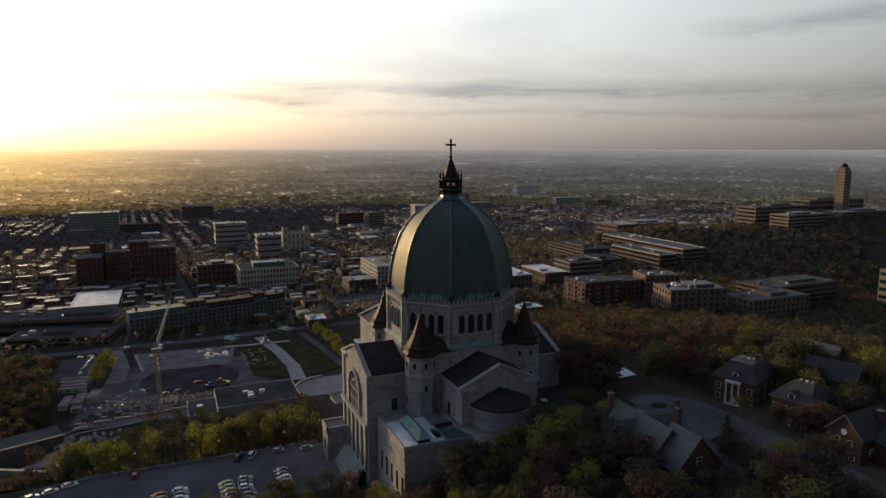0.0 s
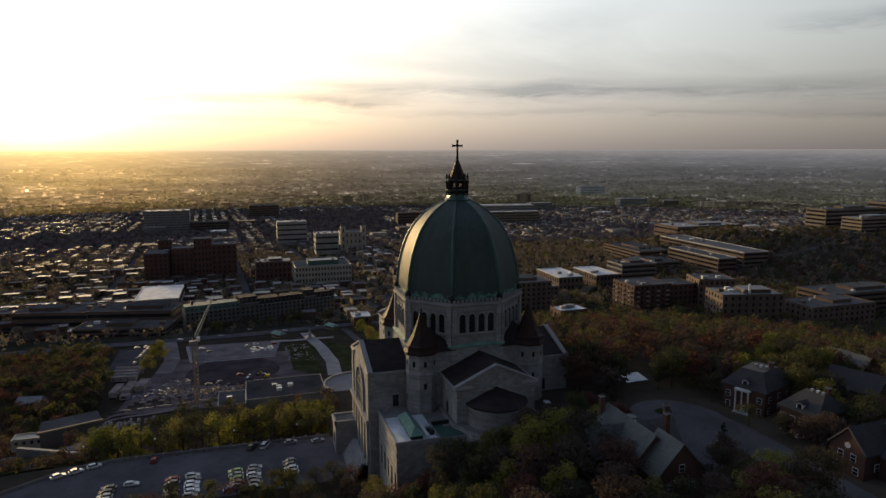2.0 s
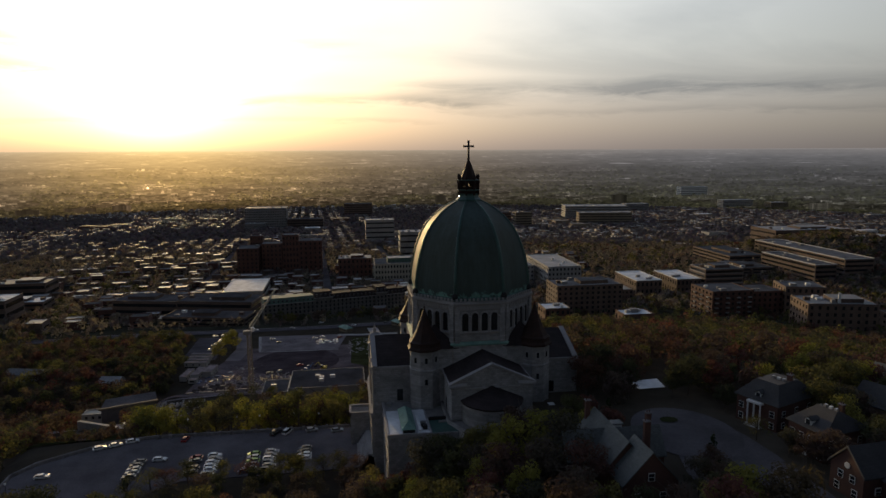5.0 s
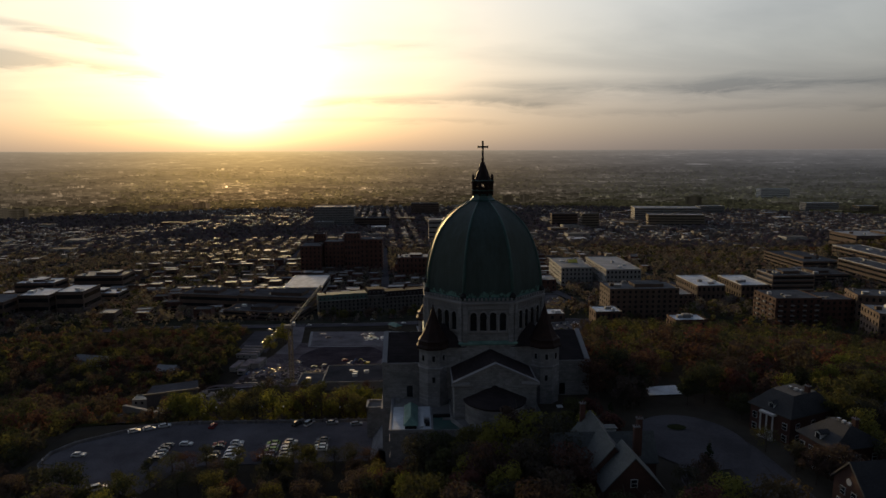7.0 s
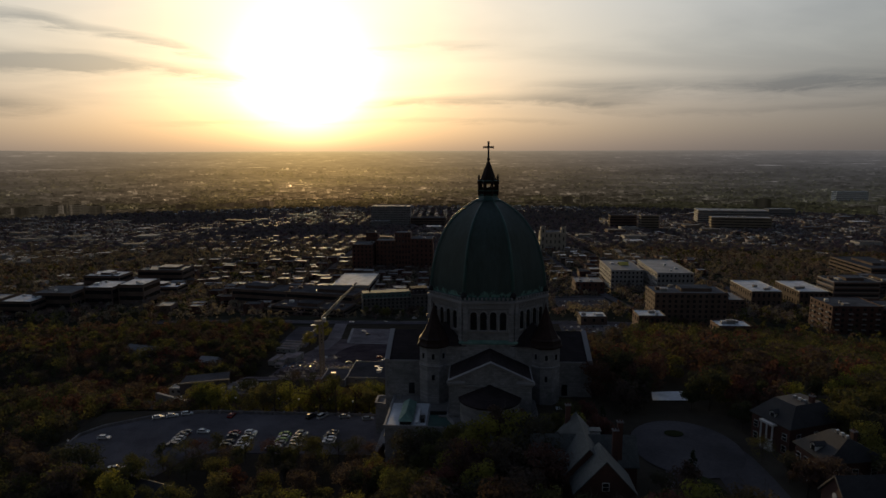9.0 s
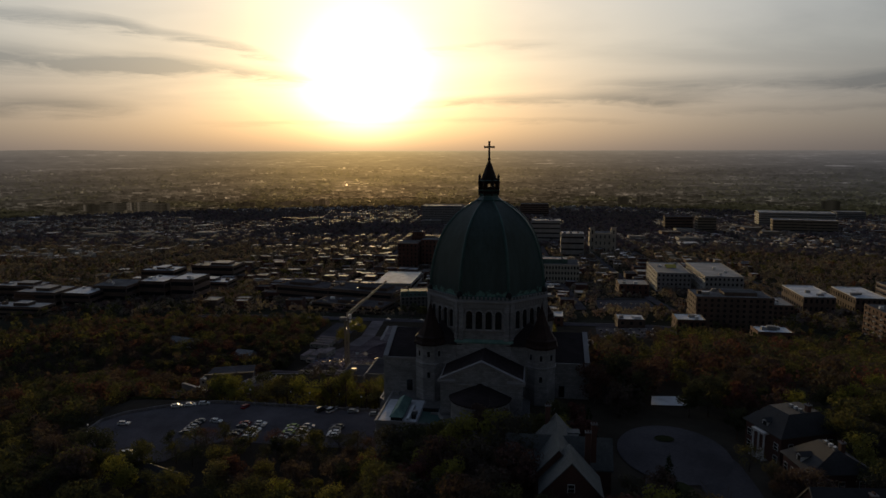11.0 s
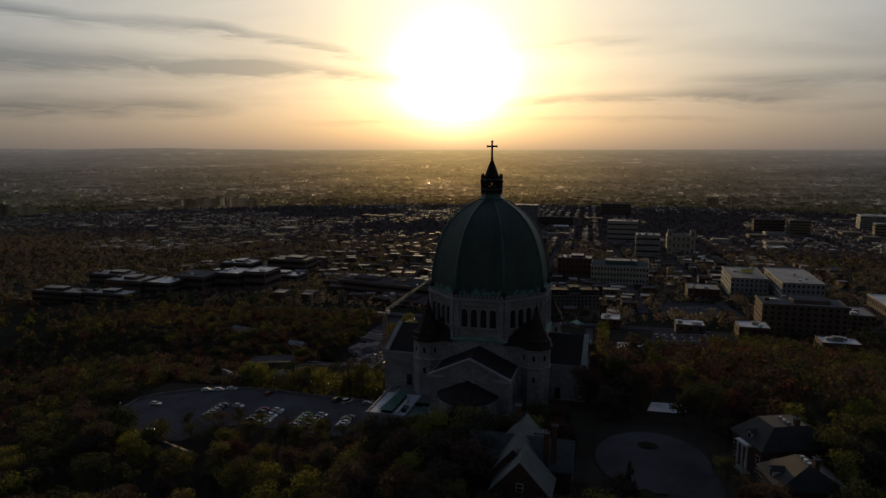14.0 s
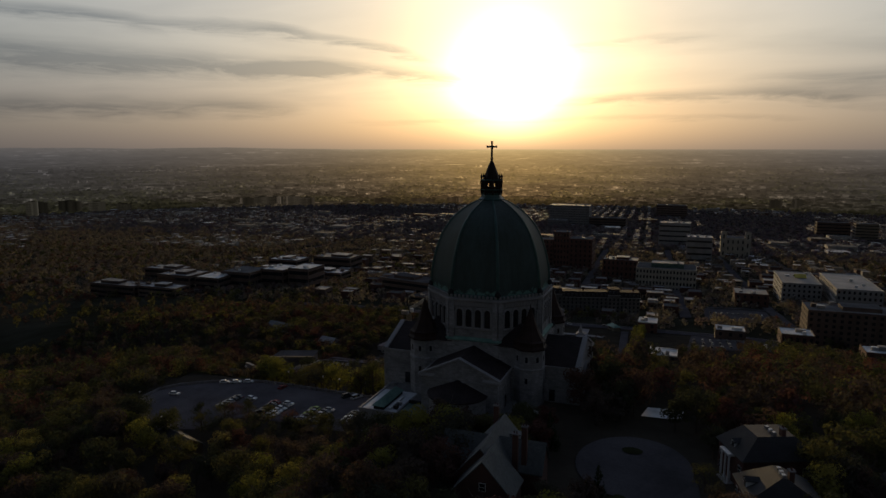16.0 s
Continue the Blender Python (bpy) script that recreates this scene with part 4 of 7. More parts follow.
def wall_run(line, h, w, label):
    bm = BM()
    rows = []
    pts = [Vector(p) for p in line]
    for i, p in enumerate(pts):
        d = (pts[min(i + 1, len(pts) - 1)] - pts[max(i - 1, 0)]).normalized()
        s = Vector((-d.y, d.x)) * w / 2
        lo, hi = p - s, p + s
        rows.append([(lo.x, lo.y, -6), (hi.x, hi.y, -6), (hi.x, hi.y, h), (lo.x, lo.y, h)])
    rings(bm, rows)
    return tagged(part("retaining_wall", bm, stone_wall), label, "wall", kind="structure")
wall_run([(-40, 22.9), (-72, 23.3), (-108, 24.0), (-121.5, 21.4), (-131.5, 14.9), (-140.5, 8.3), (-145, 0.6), (-144.4, -8.2), (-138.4, -18.4)], 1.0, 0.6, "low grey stone wall along the car park")
for k in range(16):
    x = -44 - 4.2 * k
    part("wall_pier", box(BM(), x - 0.4, x + 0.4, 22.6, 23.8, 0, 1.25), stone_wall, bpy.data.objects["retaining_wall"])
# cars
CAR_PAINT = {k: material("car_" + k, c, 0.42, 0.0, spread=0.06, fine=0.5, coarse=0.3, bump=0.0, spec=0.3) for k, c in dict(white=(0.60, 0.60, 0.59), silver=(0.26, 0.27, 0.28), grey=(0.10, 0.105, 0.11), black=(0.02, 0.02, 0.022), red=(0.23, 0.02, 0.02), green=(0.22, 0.33, 0.06), blue=(0.03, 0.07, 0.17)).items()}
rubber = material("tyre_rubber", (0.02, 0.02, 0.02), 0.8, spread=0.2)
lamp_glass = material("lamp_glass", (0.55, 0.52, 0.48), 0.2, spread=0.1, bump=0.0)
tail_glass = material("tail_lamp", (0.35, 0.015, 0.01), 0.3, spread=0.1, bump=0.0)


def car_of(paint, tall=False, long=False, plain=False):
    """A parked car, nose towards +x."""
    L = 2.55 if long else 2.2
    car = thing("car", paint + (" van" if tall else " car") + " parked on the asphalt", "car", group="parked cars")
    roof = 1.95 if tall else 1.46
    side = [(-L, 0.35), (-L, 0.85), (-L + 0.12, 0.98), (L - 1.35, 1.0), (L - 0.1, 0.78), (L, 0.6), (L, 0.35)]
    bm = BM()
    rings(bm, [[(x, y, z if y in (-0.82, 0.82) else z * 0.98) for x, z in side] for y in (-0.9, -0.82, 0.82, 0.9)])
    body = part("body", bm, CAR_PAINT[paint], car)
    back = -L + 0.05 if tall else -L + 0.35
    cab = [(back, 0.97), (back + 0.35, roof - 0.06), (0.35, roof - 0.04), (L - 1.15, 0.99)]
    part("car_glass", rings(BM(), [[(x, s * (0.8 if z < 1.1 else 0.66), z) for x, z in cab] for s in (-1, 1)]), glass, car, "dark car windows")
    part("roof", rings(BM(), [[(back + 0.3, s * 0.67, roof - 0.08), (back + 0.45, s * 0.66, roof), (0.3, s * 0.66, roof), (0.42, s * 0.67, roof - 0.08)] for s in (-1, 1)]), CAR_PAINT[paint], car)
    for x in (-L + 0.8, L - 0.85):
        for s in (-1, 1):
            bm = turned(lathe(BM(), 12, [(0.2, -0.11), (0.32, -0.1), (0.32, 0.1), (0.2, 0.11)]), pose(x, s * 0.8, 0.33, 90))
            tyre = part("wheel", bm, rubber, car)
            if plain:
                continue
            part("rim", turned(lathe(BM(), 8, [(0.19, -0.125), (0.19, 0.125)]), pose(x, s * 0.8, 0.33, 90)), steel, tyre)
    for s in (() if plain else (-1, 1)):
        y0, y1 = sorted((s * 0.5, s * 0.82))
        part("headlight", box(BM(), L - 0.06, L + 0.02, y0, y1, 0.6, 0.74), lamp_glass, car)
        part("tail_light", box(BM(), -L - 0.02, -L + 0.05, y0, y1, 0.7, 0.86), tail_glass, car)
    return car


CARS = {k: car_of(k) for k in CAR_PAINT}
FAR_CARS = {k: car_of(k, plain=True) for k in CAR_PAINT if k not in ("green", "blue")}
VAN = car_of("white", True, True)
BIG = car_of("black", True, True)
used = set()


def park(paint, x, y, rz=0.0, van=None, z=None):
    src = van or (CARS if z is None else FAR_CARS)[paint]
    m = pose(x, y, (0.03 if z is None else z), 0, 0, rz)
    if src not in used:
        used.add(src)
        src.matrix_world = m
        return src
    return copy_thing(src, m)


COLS = ((-108.0, 4.4, ("grey", "black", "silver", "silver", "grey")), (-102.0, 5.2, ("white",)), (-90.0, 4.6, ("red", "grey", None, "black", "black")), (-84.2, 5.4, ("white", "grey", "white", "white", "white", "silver")),
        (-71.5, 4.4, ("green", "silver", "green", "grey", "silver")), (-66.0, 5.4, ("silver", "grey", "white", "grey", "grey", "black")), (-55.0, 6.4, ("grey", "black", "white", "white")))
for x, y0, paints in COLS:
    for k, paint in enumerate(paints):
        if paint:
            park(paint, x + random.uniform(-0.35, 0.35), y0 - 2.55 * k, (0 if x in (-102.0, -84.2, -66.0) else 180) + random.uniform(-3, 3))
park("red", -97, 20.2, 84)
park("white", -124.2, 17.2, 28)
park("white", -119.6, 19.0, 24)
park("white", -114.8, 21.2, 18)
park("black", -66.2, 20.6, 60, BIG)
park("white", -62.0, 20.8, 64, VAN)
park("silver", -53.5, 21.0, 12)
park("silver", -44.4, 19.4, 10)
park("white", -134.8, -1.4, 6)
park("white", -117.8, -24.5, 30, VAN)
park("blue", -73.0, -7.2, 10)


# street lamps round the car park
def lamp_post(h):
    lp = thing("street_lamp", "slim dark metal lamp post with a pale lamp head", "street lamp", group="car park lamps")
    part("post", lathe(BM(), 8, [(0.14, 0), (0.1, h * 0.5), (0.07, h)]), dark_metal, lp)
    part("base", lathe(BM(), 8, [(0.28, 0), (0.26, 0.5), (0.15, 0.6)]), stone_wall, lp)
    part("lamp_head", lathe(BM(), 8, [(0.1, h - 0.1), (0.3, h + 0.1), (0.34, h + 0.4), (0.12, h + 0.6)]), white_paint, lp)
    return lp


post = lamp_post(6.0)
post.matrix_world = pose(-51, 24.4, -1.0)
for x, y in ((-60, 24.8), (-72, 24.6), (-80, 25.0), (-97, 25.2), (-118, 24.0), (-138, -16.5)):
    copy_thing(post, pose(x, y, gz(x, y) - 0.2 if y > 24 else 0.0))

# ---- works below the church ----
patch("building_site", [(-150, 110), (-30, 100), (-30, 300), (-120, 300)], dirt, "bare earth of a building site", lift=0.4, n=44)
disc("earth_pit", -76, 248, 30, 44, wet_earth, "dark round patch of wet earth", lift=0.5)
patch("site_yard", [(-104, 288), (-47, 286), (-40, 340), (-111, 346)], gravel, "grey works yard beside the street", lift=0.55)
strip("site_wall_path", [(-112, 345), (-105, 286), (-76, 284), (-47, 284)], 2.2, paving, "pale kerb round the earth", lift=0.6)
strip("drive", [(-121, 262), (-119, 300), (-125, 350), (-128, 372)], 11, gravel, "pale gravel drive to the street", lift=0.55)
patch("lot", [(-158, 270), (-134, 268), (-138, 350), (-162, 352)], town_asphalt, "grey strip of parking", lift=0.55)
strip("street", [(-330, 392), (-158, 378), (-60, 380), (20, 392), (95, 380), (170, 360)], 15, town_asphalt, "wide grey street below the hill", lift=0.6)
strip("pavement", [(-330, 402), (-158, 388), (-60, 390), (20, 402), (95, 390), (170, 370)], 2.5, gravel, "grey pavement along the street", lift=0.65)
# way up to the church with its lawns
strip("pavement", [(-14, 205), (-10, 250), (-12, 300), (-16, 335), (-18, 366)], 9.0, paving, "pale paved walk between lawns", lift=0.7)
strip("pavement", [(-48, 338), (-30, 334), (-16, 335), (2, 334)], 6.5, paving, "pale paved walk between lawns", lift=0.75)
patch("lawn", [(-7, 212), (16, 226), (18, 275), (-6, 330)], lawn, "dull green lawn", lift=0.6)
patch("lawn", [(-38, 232), (-20, 215), (-17, 320), (-36, 325)], lawn, "dull green lawn strewn with stones", lift=0.6)
strip("drive", [(22, 190), (21, 240), (20, 300), (16, 372)], 6, town_asphalt, "grey drive beside the lawn", lift=0.6)
take(-150, 26, 100, 372, 1)
take(-162, -134, 262, 352, 1)


def kiosk(x, y, rz, w=11, d=6):
    k = thing("kiosk", "low kiosk with a green copper roof", "kiosk", (x, y, gz(x, y) + 0.6), rz, "green-roofed kiosks")
    part("wall", box(BM(), -w / 2, w / 2, -d / 2, d / 2, -1, 3.2), buff_brick, k)
    bm = rings(BM(), [[(-w / 2 - 1, -d / 2 - 1, 3.2), (w / 2 + 1, -d / 2 - 1, 3.2), (w / 2 + 1, d / 2 + 1, 3.2), (-w / 2 - 1, d / 2 + 1, 3.2)], [(-w / 2 + 2, -0.3, 5.2), (w / 2 - 2, -0.3, 5.2), (w / 2 - 2, 0.3, 5.2), (-w / 2 + 2, 0.3, 5.2)]])
    part("roof", bm, patina, k, "green copper roof")
    for x_ in (-3, 0, 3):
        part("window", box(BM(), x_ - 0.8, x_ + 0.8, -d / 2 - 0.05, -d / 2 + 0.1, 1.0, 2.4), glass, k)


kiosk(-41, 356, -55)
kiosk(6, 378, -55)
mon = thing("monument", "grey stone monument on a stepped base", "monument", (-17, 336, gz(-17, 336) + 1.2))
for k in range(3):
    part("base_step", box(BM(), -4 + k, 4 - k, -4 + k, 4 - k, 0.5 * k, 0.5 * k + 0.5), granite_trim, mon)
part("pedestal", box(BM(), -1.2, 1.2, -1.2, 1.2, 1.5, 4.6), granite, mon)
part("figure", lathe(BM(), 8, [(0.7, 4.6), (0.8, 5.4), (0.6, 6.6), (0.35, 7.4), (0.3, 8.0), (0.05, 8.4)]), granite_trim, mon, "plain grey stone shape")

# trailers and cabins
cabin_roof = material("cabin_roof", (0.36, 0.30, 0.295), 0.9, spread=0.4, fine=0.8, coarse=0.15, spec=0.1)
def trailer(x, y, rz, w, d, h, mat, lab):
    t = thing("site_cabin", lab, "cabin", (x, y, gz(x, y) + 0.6), rz, "site cabins")
    part("body", box(BM(), -w / 2, w / 2, -d / 2, d / 2, 0.3, h), mat, t)
    part("roof", box(BM(), -w / 2 - 0.1, w / 2 + 0.1, -d / 2 - 0.1, d / 2 + 0.1, h, h + 0.15), cabin_roof, t)
    for k in range(3):
        part("window", box(BM(), -w / 2 + 1 + k * (w - 2) / 3, -w / 2 + 2 + k * (w - 2) / 3, -d / 2 - 0.04, -d / 2 + 0.1, 1.2, 2.1), glass, t)
    part("door", box(BM(), w / 2 - 1.3, w / 2 - 0.4, -d / 2 - 0.05, -d / 2 + 0.1, 0.4, 2.4), steel, t)
    part("skid", box(BM(), -w / 2 + 0.3, w / 2 - 0.3, -d / 2 + 0.3, d / 2 - 0.3, -0.6, 0.3), dark_metal, t)


for k in range(4):
    trailer(-144.5 + 0.6 * k, 276 - 9.5 * k, -8, 15, 3.2, 3.2, white_wall, "long white site trailer in a row")
trailer(-143, 222, 82, 16, 4, 3.4, white_wall, "plain white site cabin with small windows")
trailer(-135.5, 221, 82, 15, 5, 3.6, white_wall, "white site cabin with a flat roof")
trailer(-128, 220, 82, 14, 5.5, 4.2, concrete, "tall grey site cabin beside the trailers")
trailer(-136, 207, -8, 5, 4, 2.8, white_wall, "small white site cabin")


def rubble(x, y, spread_x, spread_y, count, mats, size, name, label, category):
    bm = BM()
    for _ in range(count):
        px, py = x + random.uniform(-spread_x, spread_x), y + random.uniform(-spread_y, spread_y)
        s = random.uniform(0.4, 1.0) * size
        z = gz(px, py) + 0.3
        m = pose(px, py, z + s * 0.3, random.uniform(-8, 8), random.uniform(-8, 8), random.uniform(0, 180))
        b2 = BM()
        box(b2, -s, s, -s * 0.45, s * 0.45, -s * 0.6, s * 0.5)
        turned(b2, m)
        me = bpy.data.meshes.new("tmp")
        b2.to_mesh(me)
        b2.free()
        bm.from_mesh(me)
        bpy.data.meshes.remove(me)
    ob = part(name, bm, mats)
    return tagged(ob, label, category, kind="stuff")


rubble(-100, 196, 26, 16, 150, paving, 0.8, "building_materials", "heaps of pale stone and boards on the site", "rubble")
rubble(-104, 200, 22, 14, 110, dark_metal, 0.9, "building_materials", "dark heaps of timber and steel on the site", "rubble")
rubble(-30, 290, 9, 28, 80, paving, 0.9, "loose_stones", "pale cut stones lying on the grass", "stones")
rubble(-110, 225, 12, 18, 90, gravel, 0.8, "building_materials", "grey piles of gravel and blocks", "rubble")
for x, y, c, rz in ((-141, 345, "white", 80), (-141.5, 340, "grey", 80), (-142, 335, "white", 80), (-142.4, 330, "silver", 80), (-143, 322, "white", 80), (-144, 312, "grey", 80), (-144, 300, "white", 80), (-150, 356, "white", 5), (-143, 356, "white", 5), (-100, 330, "white", 5),
                    (-94, 316, "black", 20), (-66, 326, "white", 10), (-58, 316, "grey", 0), (-60, 330, "white", 0), (-46, 326, "red", 40), (-88, 381, "silver", 2), (-120, 380, "white", 2), (-34, 384, "white", 4), (-4, 392, "grey", 4), (30, 390, "white", -6), (-64, 408, "white", 5), (-72, 232, "red", 20), (-84, 216, "silver", 60), (-90, 212, "grey", 20)):
    park(c, x, y, rz, z=gz(x, y) + 0.62)
for x, y, c, rz in ((-33, 118, "white", 10), (-28, 122, "silver", 20), (-30, 130, "white", 10)):
    park(c, x, y, rz, z=gz(x, y) + 1.6)

# excavators as small works machines
def digger(x, y, rz, paint):
    d = thing("excavator", "small works digger with a folded arm", "digger", (x, y, gz(x, y) + 0.9), rz, "site machines")
    for s in (-1, 1):
        part("track", box(BM(), -2, 2, s * 1.3 - 0.35, s * 1.3 + 0.35, 0, 0.9), rubber, d)
    part("body", box(BM(), -2.2, 1.0, -1.3, 1.3, 0.95, 2.1), paint, d)
    part("cab", box(BM(), 0, 1.5, 0.1, 1.3, 1.0, 3.0), glass, d)
    bm = beam(BM(), (1.0, -0.4, 1.6), (3.6, -0.4, 4.4), 0.45)
    beam(bm, (3.6, -0.4, 4.4), (5.6, -0.4, 2.4), 0.35)
    part("arm", bm, paint, d)
    part("bucket", box(BM(), 5.2, 6.2, -0.9, 0.1, 1.4, 2.4), dark_metal, d)


digger(-66, 214, 30, CAR_PAINT["blue"])
digger(-56, 216, 170, yellow_tarp)

# low building at the edge of the works
def low_block(name, label, x0, x1, y0, y1, z1, wall, roof, units=2, cat="building", z0=None):
    base = (min(gz(x0, y0), gz(x1, y1), gz(x0, y1), gz(x1, y0)) - 1.0) if z0 is None else z0
    b = thing(name, label, cat, ((x0 + x1) / 2, (y0 + y1) / 2, base))
    w, d, h = (x1 - x0) / 2, (y1 - y0) / 2, z1 - base
    part("wall", box(BM(), -w, w, -d, d, 0, h - 0.6), wall, b)
    part("roof", box(BM(), -w + 0.3, w - 0.3, -d + 0.3, d - 0.3, h - 0.6, h - 0.5), roof, b)
    for q in ((-w, w, -d, -d + 0.3), (-w, w, d - 0.3, d), (-w, -w + 0.3, -d + 0.3, d - 0.3), (w - 0.3, w, -d + 0.3, d - 0.3)):
        part("parapet", box(BM(), *q, h - 0.6, h), wall, b)
    for k in range(units):
        ux, uy = random.uniform(-w * 0.7, w * 0.7), random.uniform(-d * 0.6, d * 0.6)
        part("roof_unit", box(BM(), ux - 1.2, ux + 1.2, uy - 0.9, uy + 0.9, h - 0.5, h + 0.9), white_paint if k % 2 else steel, b)
    take(x0, x1, y0, y1)
    return b


low_block("works_hall", "low concrete hall with a flat grey roof beside the works", -68, -32, 96, 122, gz(-50, 110) + 6.2, concrete, dark_gravel, 4)
low_block("works_hall", "low concrete annex with a flat roof", -80, -68, 92, 110, gz(-70, 100) + 4.8, concrete, dark_gravel, 1)
hut = low_block("gatehouse", "small pale hut with a flat cream roof", -166, -154, 112, 119, -23.5, white_wall, cream, 0, z0=-29)
for x in (-4, -1, 2, 4.6):
    part("window", box(BM(), x - 0.6, x + 0.6, -3.56, -3.4, 3.0, 4.4), glass, hut)
take(-176, -148, 82, 122, 0)
take(-186, -140, 58, 112, 0)
# retaining walls and the ramp west of the works
bm = box(BM(), -178, -126, 104, 106, -34, -28.5)
tagged(part("retaining_wall", bm, stone_wall), "long grey retaining wall below the trees", "wall", kind="structure")
bm = rings(BM(), [[(-147, 84, z), (-126, 92, z), (-130, 104, z), (-149, 97, z)] for z in (-24, -11.6)])
tagged(part("retaining_wall", bm, dark_gravel), "dark concrete retaining block below the works", "wall", kind="structure")
bm = rings(BM(), [[(-147.5, 83.6, z), (-125.6, 91.7, z), (-129.8, 104.4, z), (-149.4, 97.2, z)] for z in (-11.6, -11.2)])
tagged(part("concrete_deck", bm, dark_gravel), "weathered deck on the retaining block", "deck", kind="structure")
# pale brick colour stands in for sunlight on the deck's front edge
bm = rings(BM(), [[(-147.9, 83.2, z), (-125.2, 91.4, z), (-125.4, 92.3, z), (-147.9, 84.2, z)] for z in (-11.19, -10.5)])
tagged(part("coping", bm, buff_brick), "thin coping along the deck, coloured pale as if sunlit", "coping", kind="structure")
bm = rings(BM(), [[(-150, 66, z), (-126, 54, z), (-125, 55.2, z), (-149, 67.2, z)] for z in (-18, -8.6)])
tagged(part("retaining_wall", bm, concrete), "slanting pale concrete wall along the ramp", "wall", kind="structure")
strip("drive", [(-128, 30), (-140, 40), (-150, 56), (-146, 72), (-130, 80), (-112, 78)], 6, town_asphalt, "grey curving ramp road", lift=0.5)
patch("yard", [(-138, 62), (-112, 54), (-108, 74), (-136, 80)], gravel, "pale concrete floor of a sunken yard", lift=0.5)
patch("grass_bank", [(-152, 22), (-128, 27), (-122, 46), (-150, 48)], lawn, "worn grass bank below the car park", lift=0.45)
take(-126, -106, 46, 70, 0)
take(-151, -138, 50, 74, 0)

# tower crane
crane = thing("tower_crane", "lattice tower crane with a raised jib over the works", "crane", (-92, 146, gz(-92, 146)))
H_MAST = 4.0 - gz(-92, 146)
bm = BM()
for sx in (-1, 1):
    for sy in (-1, 1):
        beam(bm, (sx, sy, 0), (sx, sy, H_MAST), 0.42)
k = 0
while k * 2.0 < H_MAST - 2:
    z = k * 2.0
    for a, b in (((-1, -1), (1, -1)), ((1, -1), (1, 1)), ((1, 1), (-1, 1)), ((-1, 1), (-1, -1))):
        beam(bm, (*a, z), (*b, z + 2.0), 0.3)
    k += 1
part("mast", bm, crane_paint, crane)
part("mast_foot", box(BM(), -2.6, 2.6, -2.6, 2.6, -1.0, 0.4), concrete, crane)
part("slewing_ring", lathe(BM(), 12, [(1.6, H_MAST), (1.8, H_MAST + 0.4), (1.8, H_MAST + 1.0), (1.3, H_MAST + 1.2)]), dark_metal, crane)
part("cab", box(BM(), 1.2, 2.8, -1.0, 1.0, H_MAST + 0.6, H_MAST + 2.8), white_paint, crane)
part("counterweight", box(BM(), -2.0, 2.0, -6.8, -4.2, H_MAST + 0.6, H_MAST + 2.6), concrete, crane)
part("counter_jib", box(BM(), -0.9, 0.9, -6.8, 0.5, H_MAST + 0.9, H_MAST + 1.3), crane_paint, crane)
tip = Vector((7.0, 74.0, H_MAST + 8.0))
root = Vector((0, 1.0, H_MAST + 1.4))
axis = (tip - root).normalized()
sidev = axis.cross(Vector((0, 0, 1))).normalized()
upv = sidev.cross(axis)
bm = BM()
chord = [(sidev * 0.8, 1), (-sidev * 0.8, 1), (upv * 1.5, 1)]
for off, _ in chord:
    beam(bm, root + off, tip + off * 0.4, 0.36)
n_j = 34
for i in range(n_j):
    p, q = root.lerp(tip, i / n_j), root.lerp(tip, (i + 1) / n_j)
    s0, s1 = 1 - 0.6 * i / n_j, 1 - 0.6 * (i + 1) / n_j
    beam(bm, p + chord[0][0] * s0, q + chord[2][0] * s1, 0.15)
    beam(bm, p + chord[1][0] * s0, q + chord[2][0] * s1, 0.15)
    beam(bm, p + chord[0][0] * s0, q + chord[1][0] * s1, 0.15)
part("jib", bm, crane_paint, crane, "long lattice jib")
bm = beam(BM(), (0, -0.5, H_MAST + 1.2), (0, -2.0, H_MAST + 9.0), 0.4)
beam(bm, (0, -2.0, H_MAST + 9.0), tip.lerp(root, 0.3), 0.1)
beam(bm, (0, -2.0, H_MAST + 9.0), (0, -6.4, H_MAST + 1.4), 0.12)
part("stay", bm, dark_metal, crane)
take(-95, -89, 143, 149)

# more clutter on the works: boards, pipes, barriers
rubble(-70, 190, 30, 12, 120, dark_metal, 0.9, "building_materials", "dark stacks of boards on the site", "rubble")
rubble(-84, 320, 26, 12, 40, gravel, 1.0, "building_materials", "grey blocks in the works yard", "rubble")
rubble(-56, 312, 8, 8, 26, white_paint, 1.6, "pipe_stack", "stack of pale pipes in the yard", "pipes")
rubble(-118, 88, 12, 10, 40, paving, 1.2, "loose_stones", "pale stone debris below the car park", "stones")
rubble(-140, 150, 24, 20, 60, gravel, 1.3, "building_materials", "piles of grey debris by the trailers", "rubble")
for k in range(9):
    bx, by = -146 + 9 * k, 158 + 1.5 * k
    tagged(part("site_barrier", box(BM(), bx - 4, bx + 4, by - 0.3, by + 0.3, gz(bx, by), gz(bx, by) + 1.6), concrete), "grey concrete site barrier", "barrier", "site barriers")
for k in range(26):
    bx, by = -148 + 3.2 * (k % 13), 168 + 7 * (k // 13) + 0.35 * (k % 13)
    low = gz(bx, by)
    tagged(part("site_barrier", box(BM(), bx - 1.3, bx + 1.3, by - 0.3, by + 0.3, low, low + 1.5 + 0.5 * (k % 3)), dark_gravel if k % 3 else concrete), "short concrete site barrier", "barrier", "site barriers")
rubble(-112, 176, 30, 12, 90, dark_gravel, 1.3, "building_materials", "dark heaps of spoil and stone on the site", "rubble")
rubble(-124, 205, 12, 9, 40, CAR_PAINT["blue"], 0.9, "site_crates", "blue and dark crates beside the cabins", "crates")
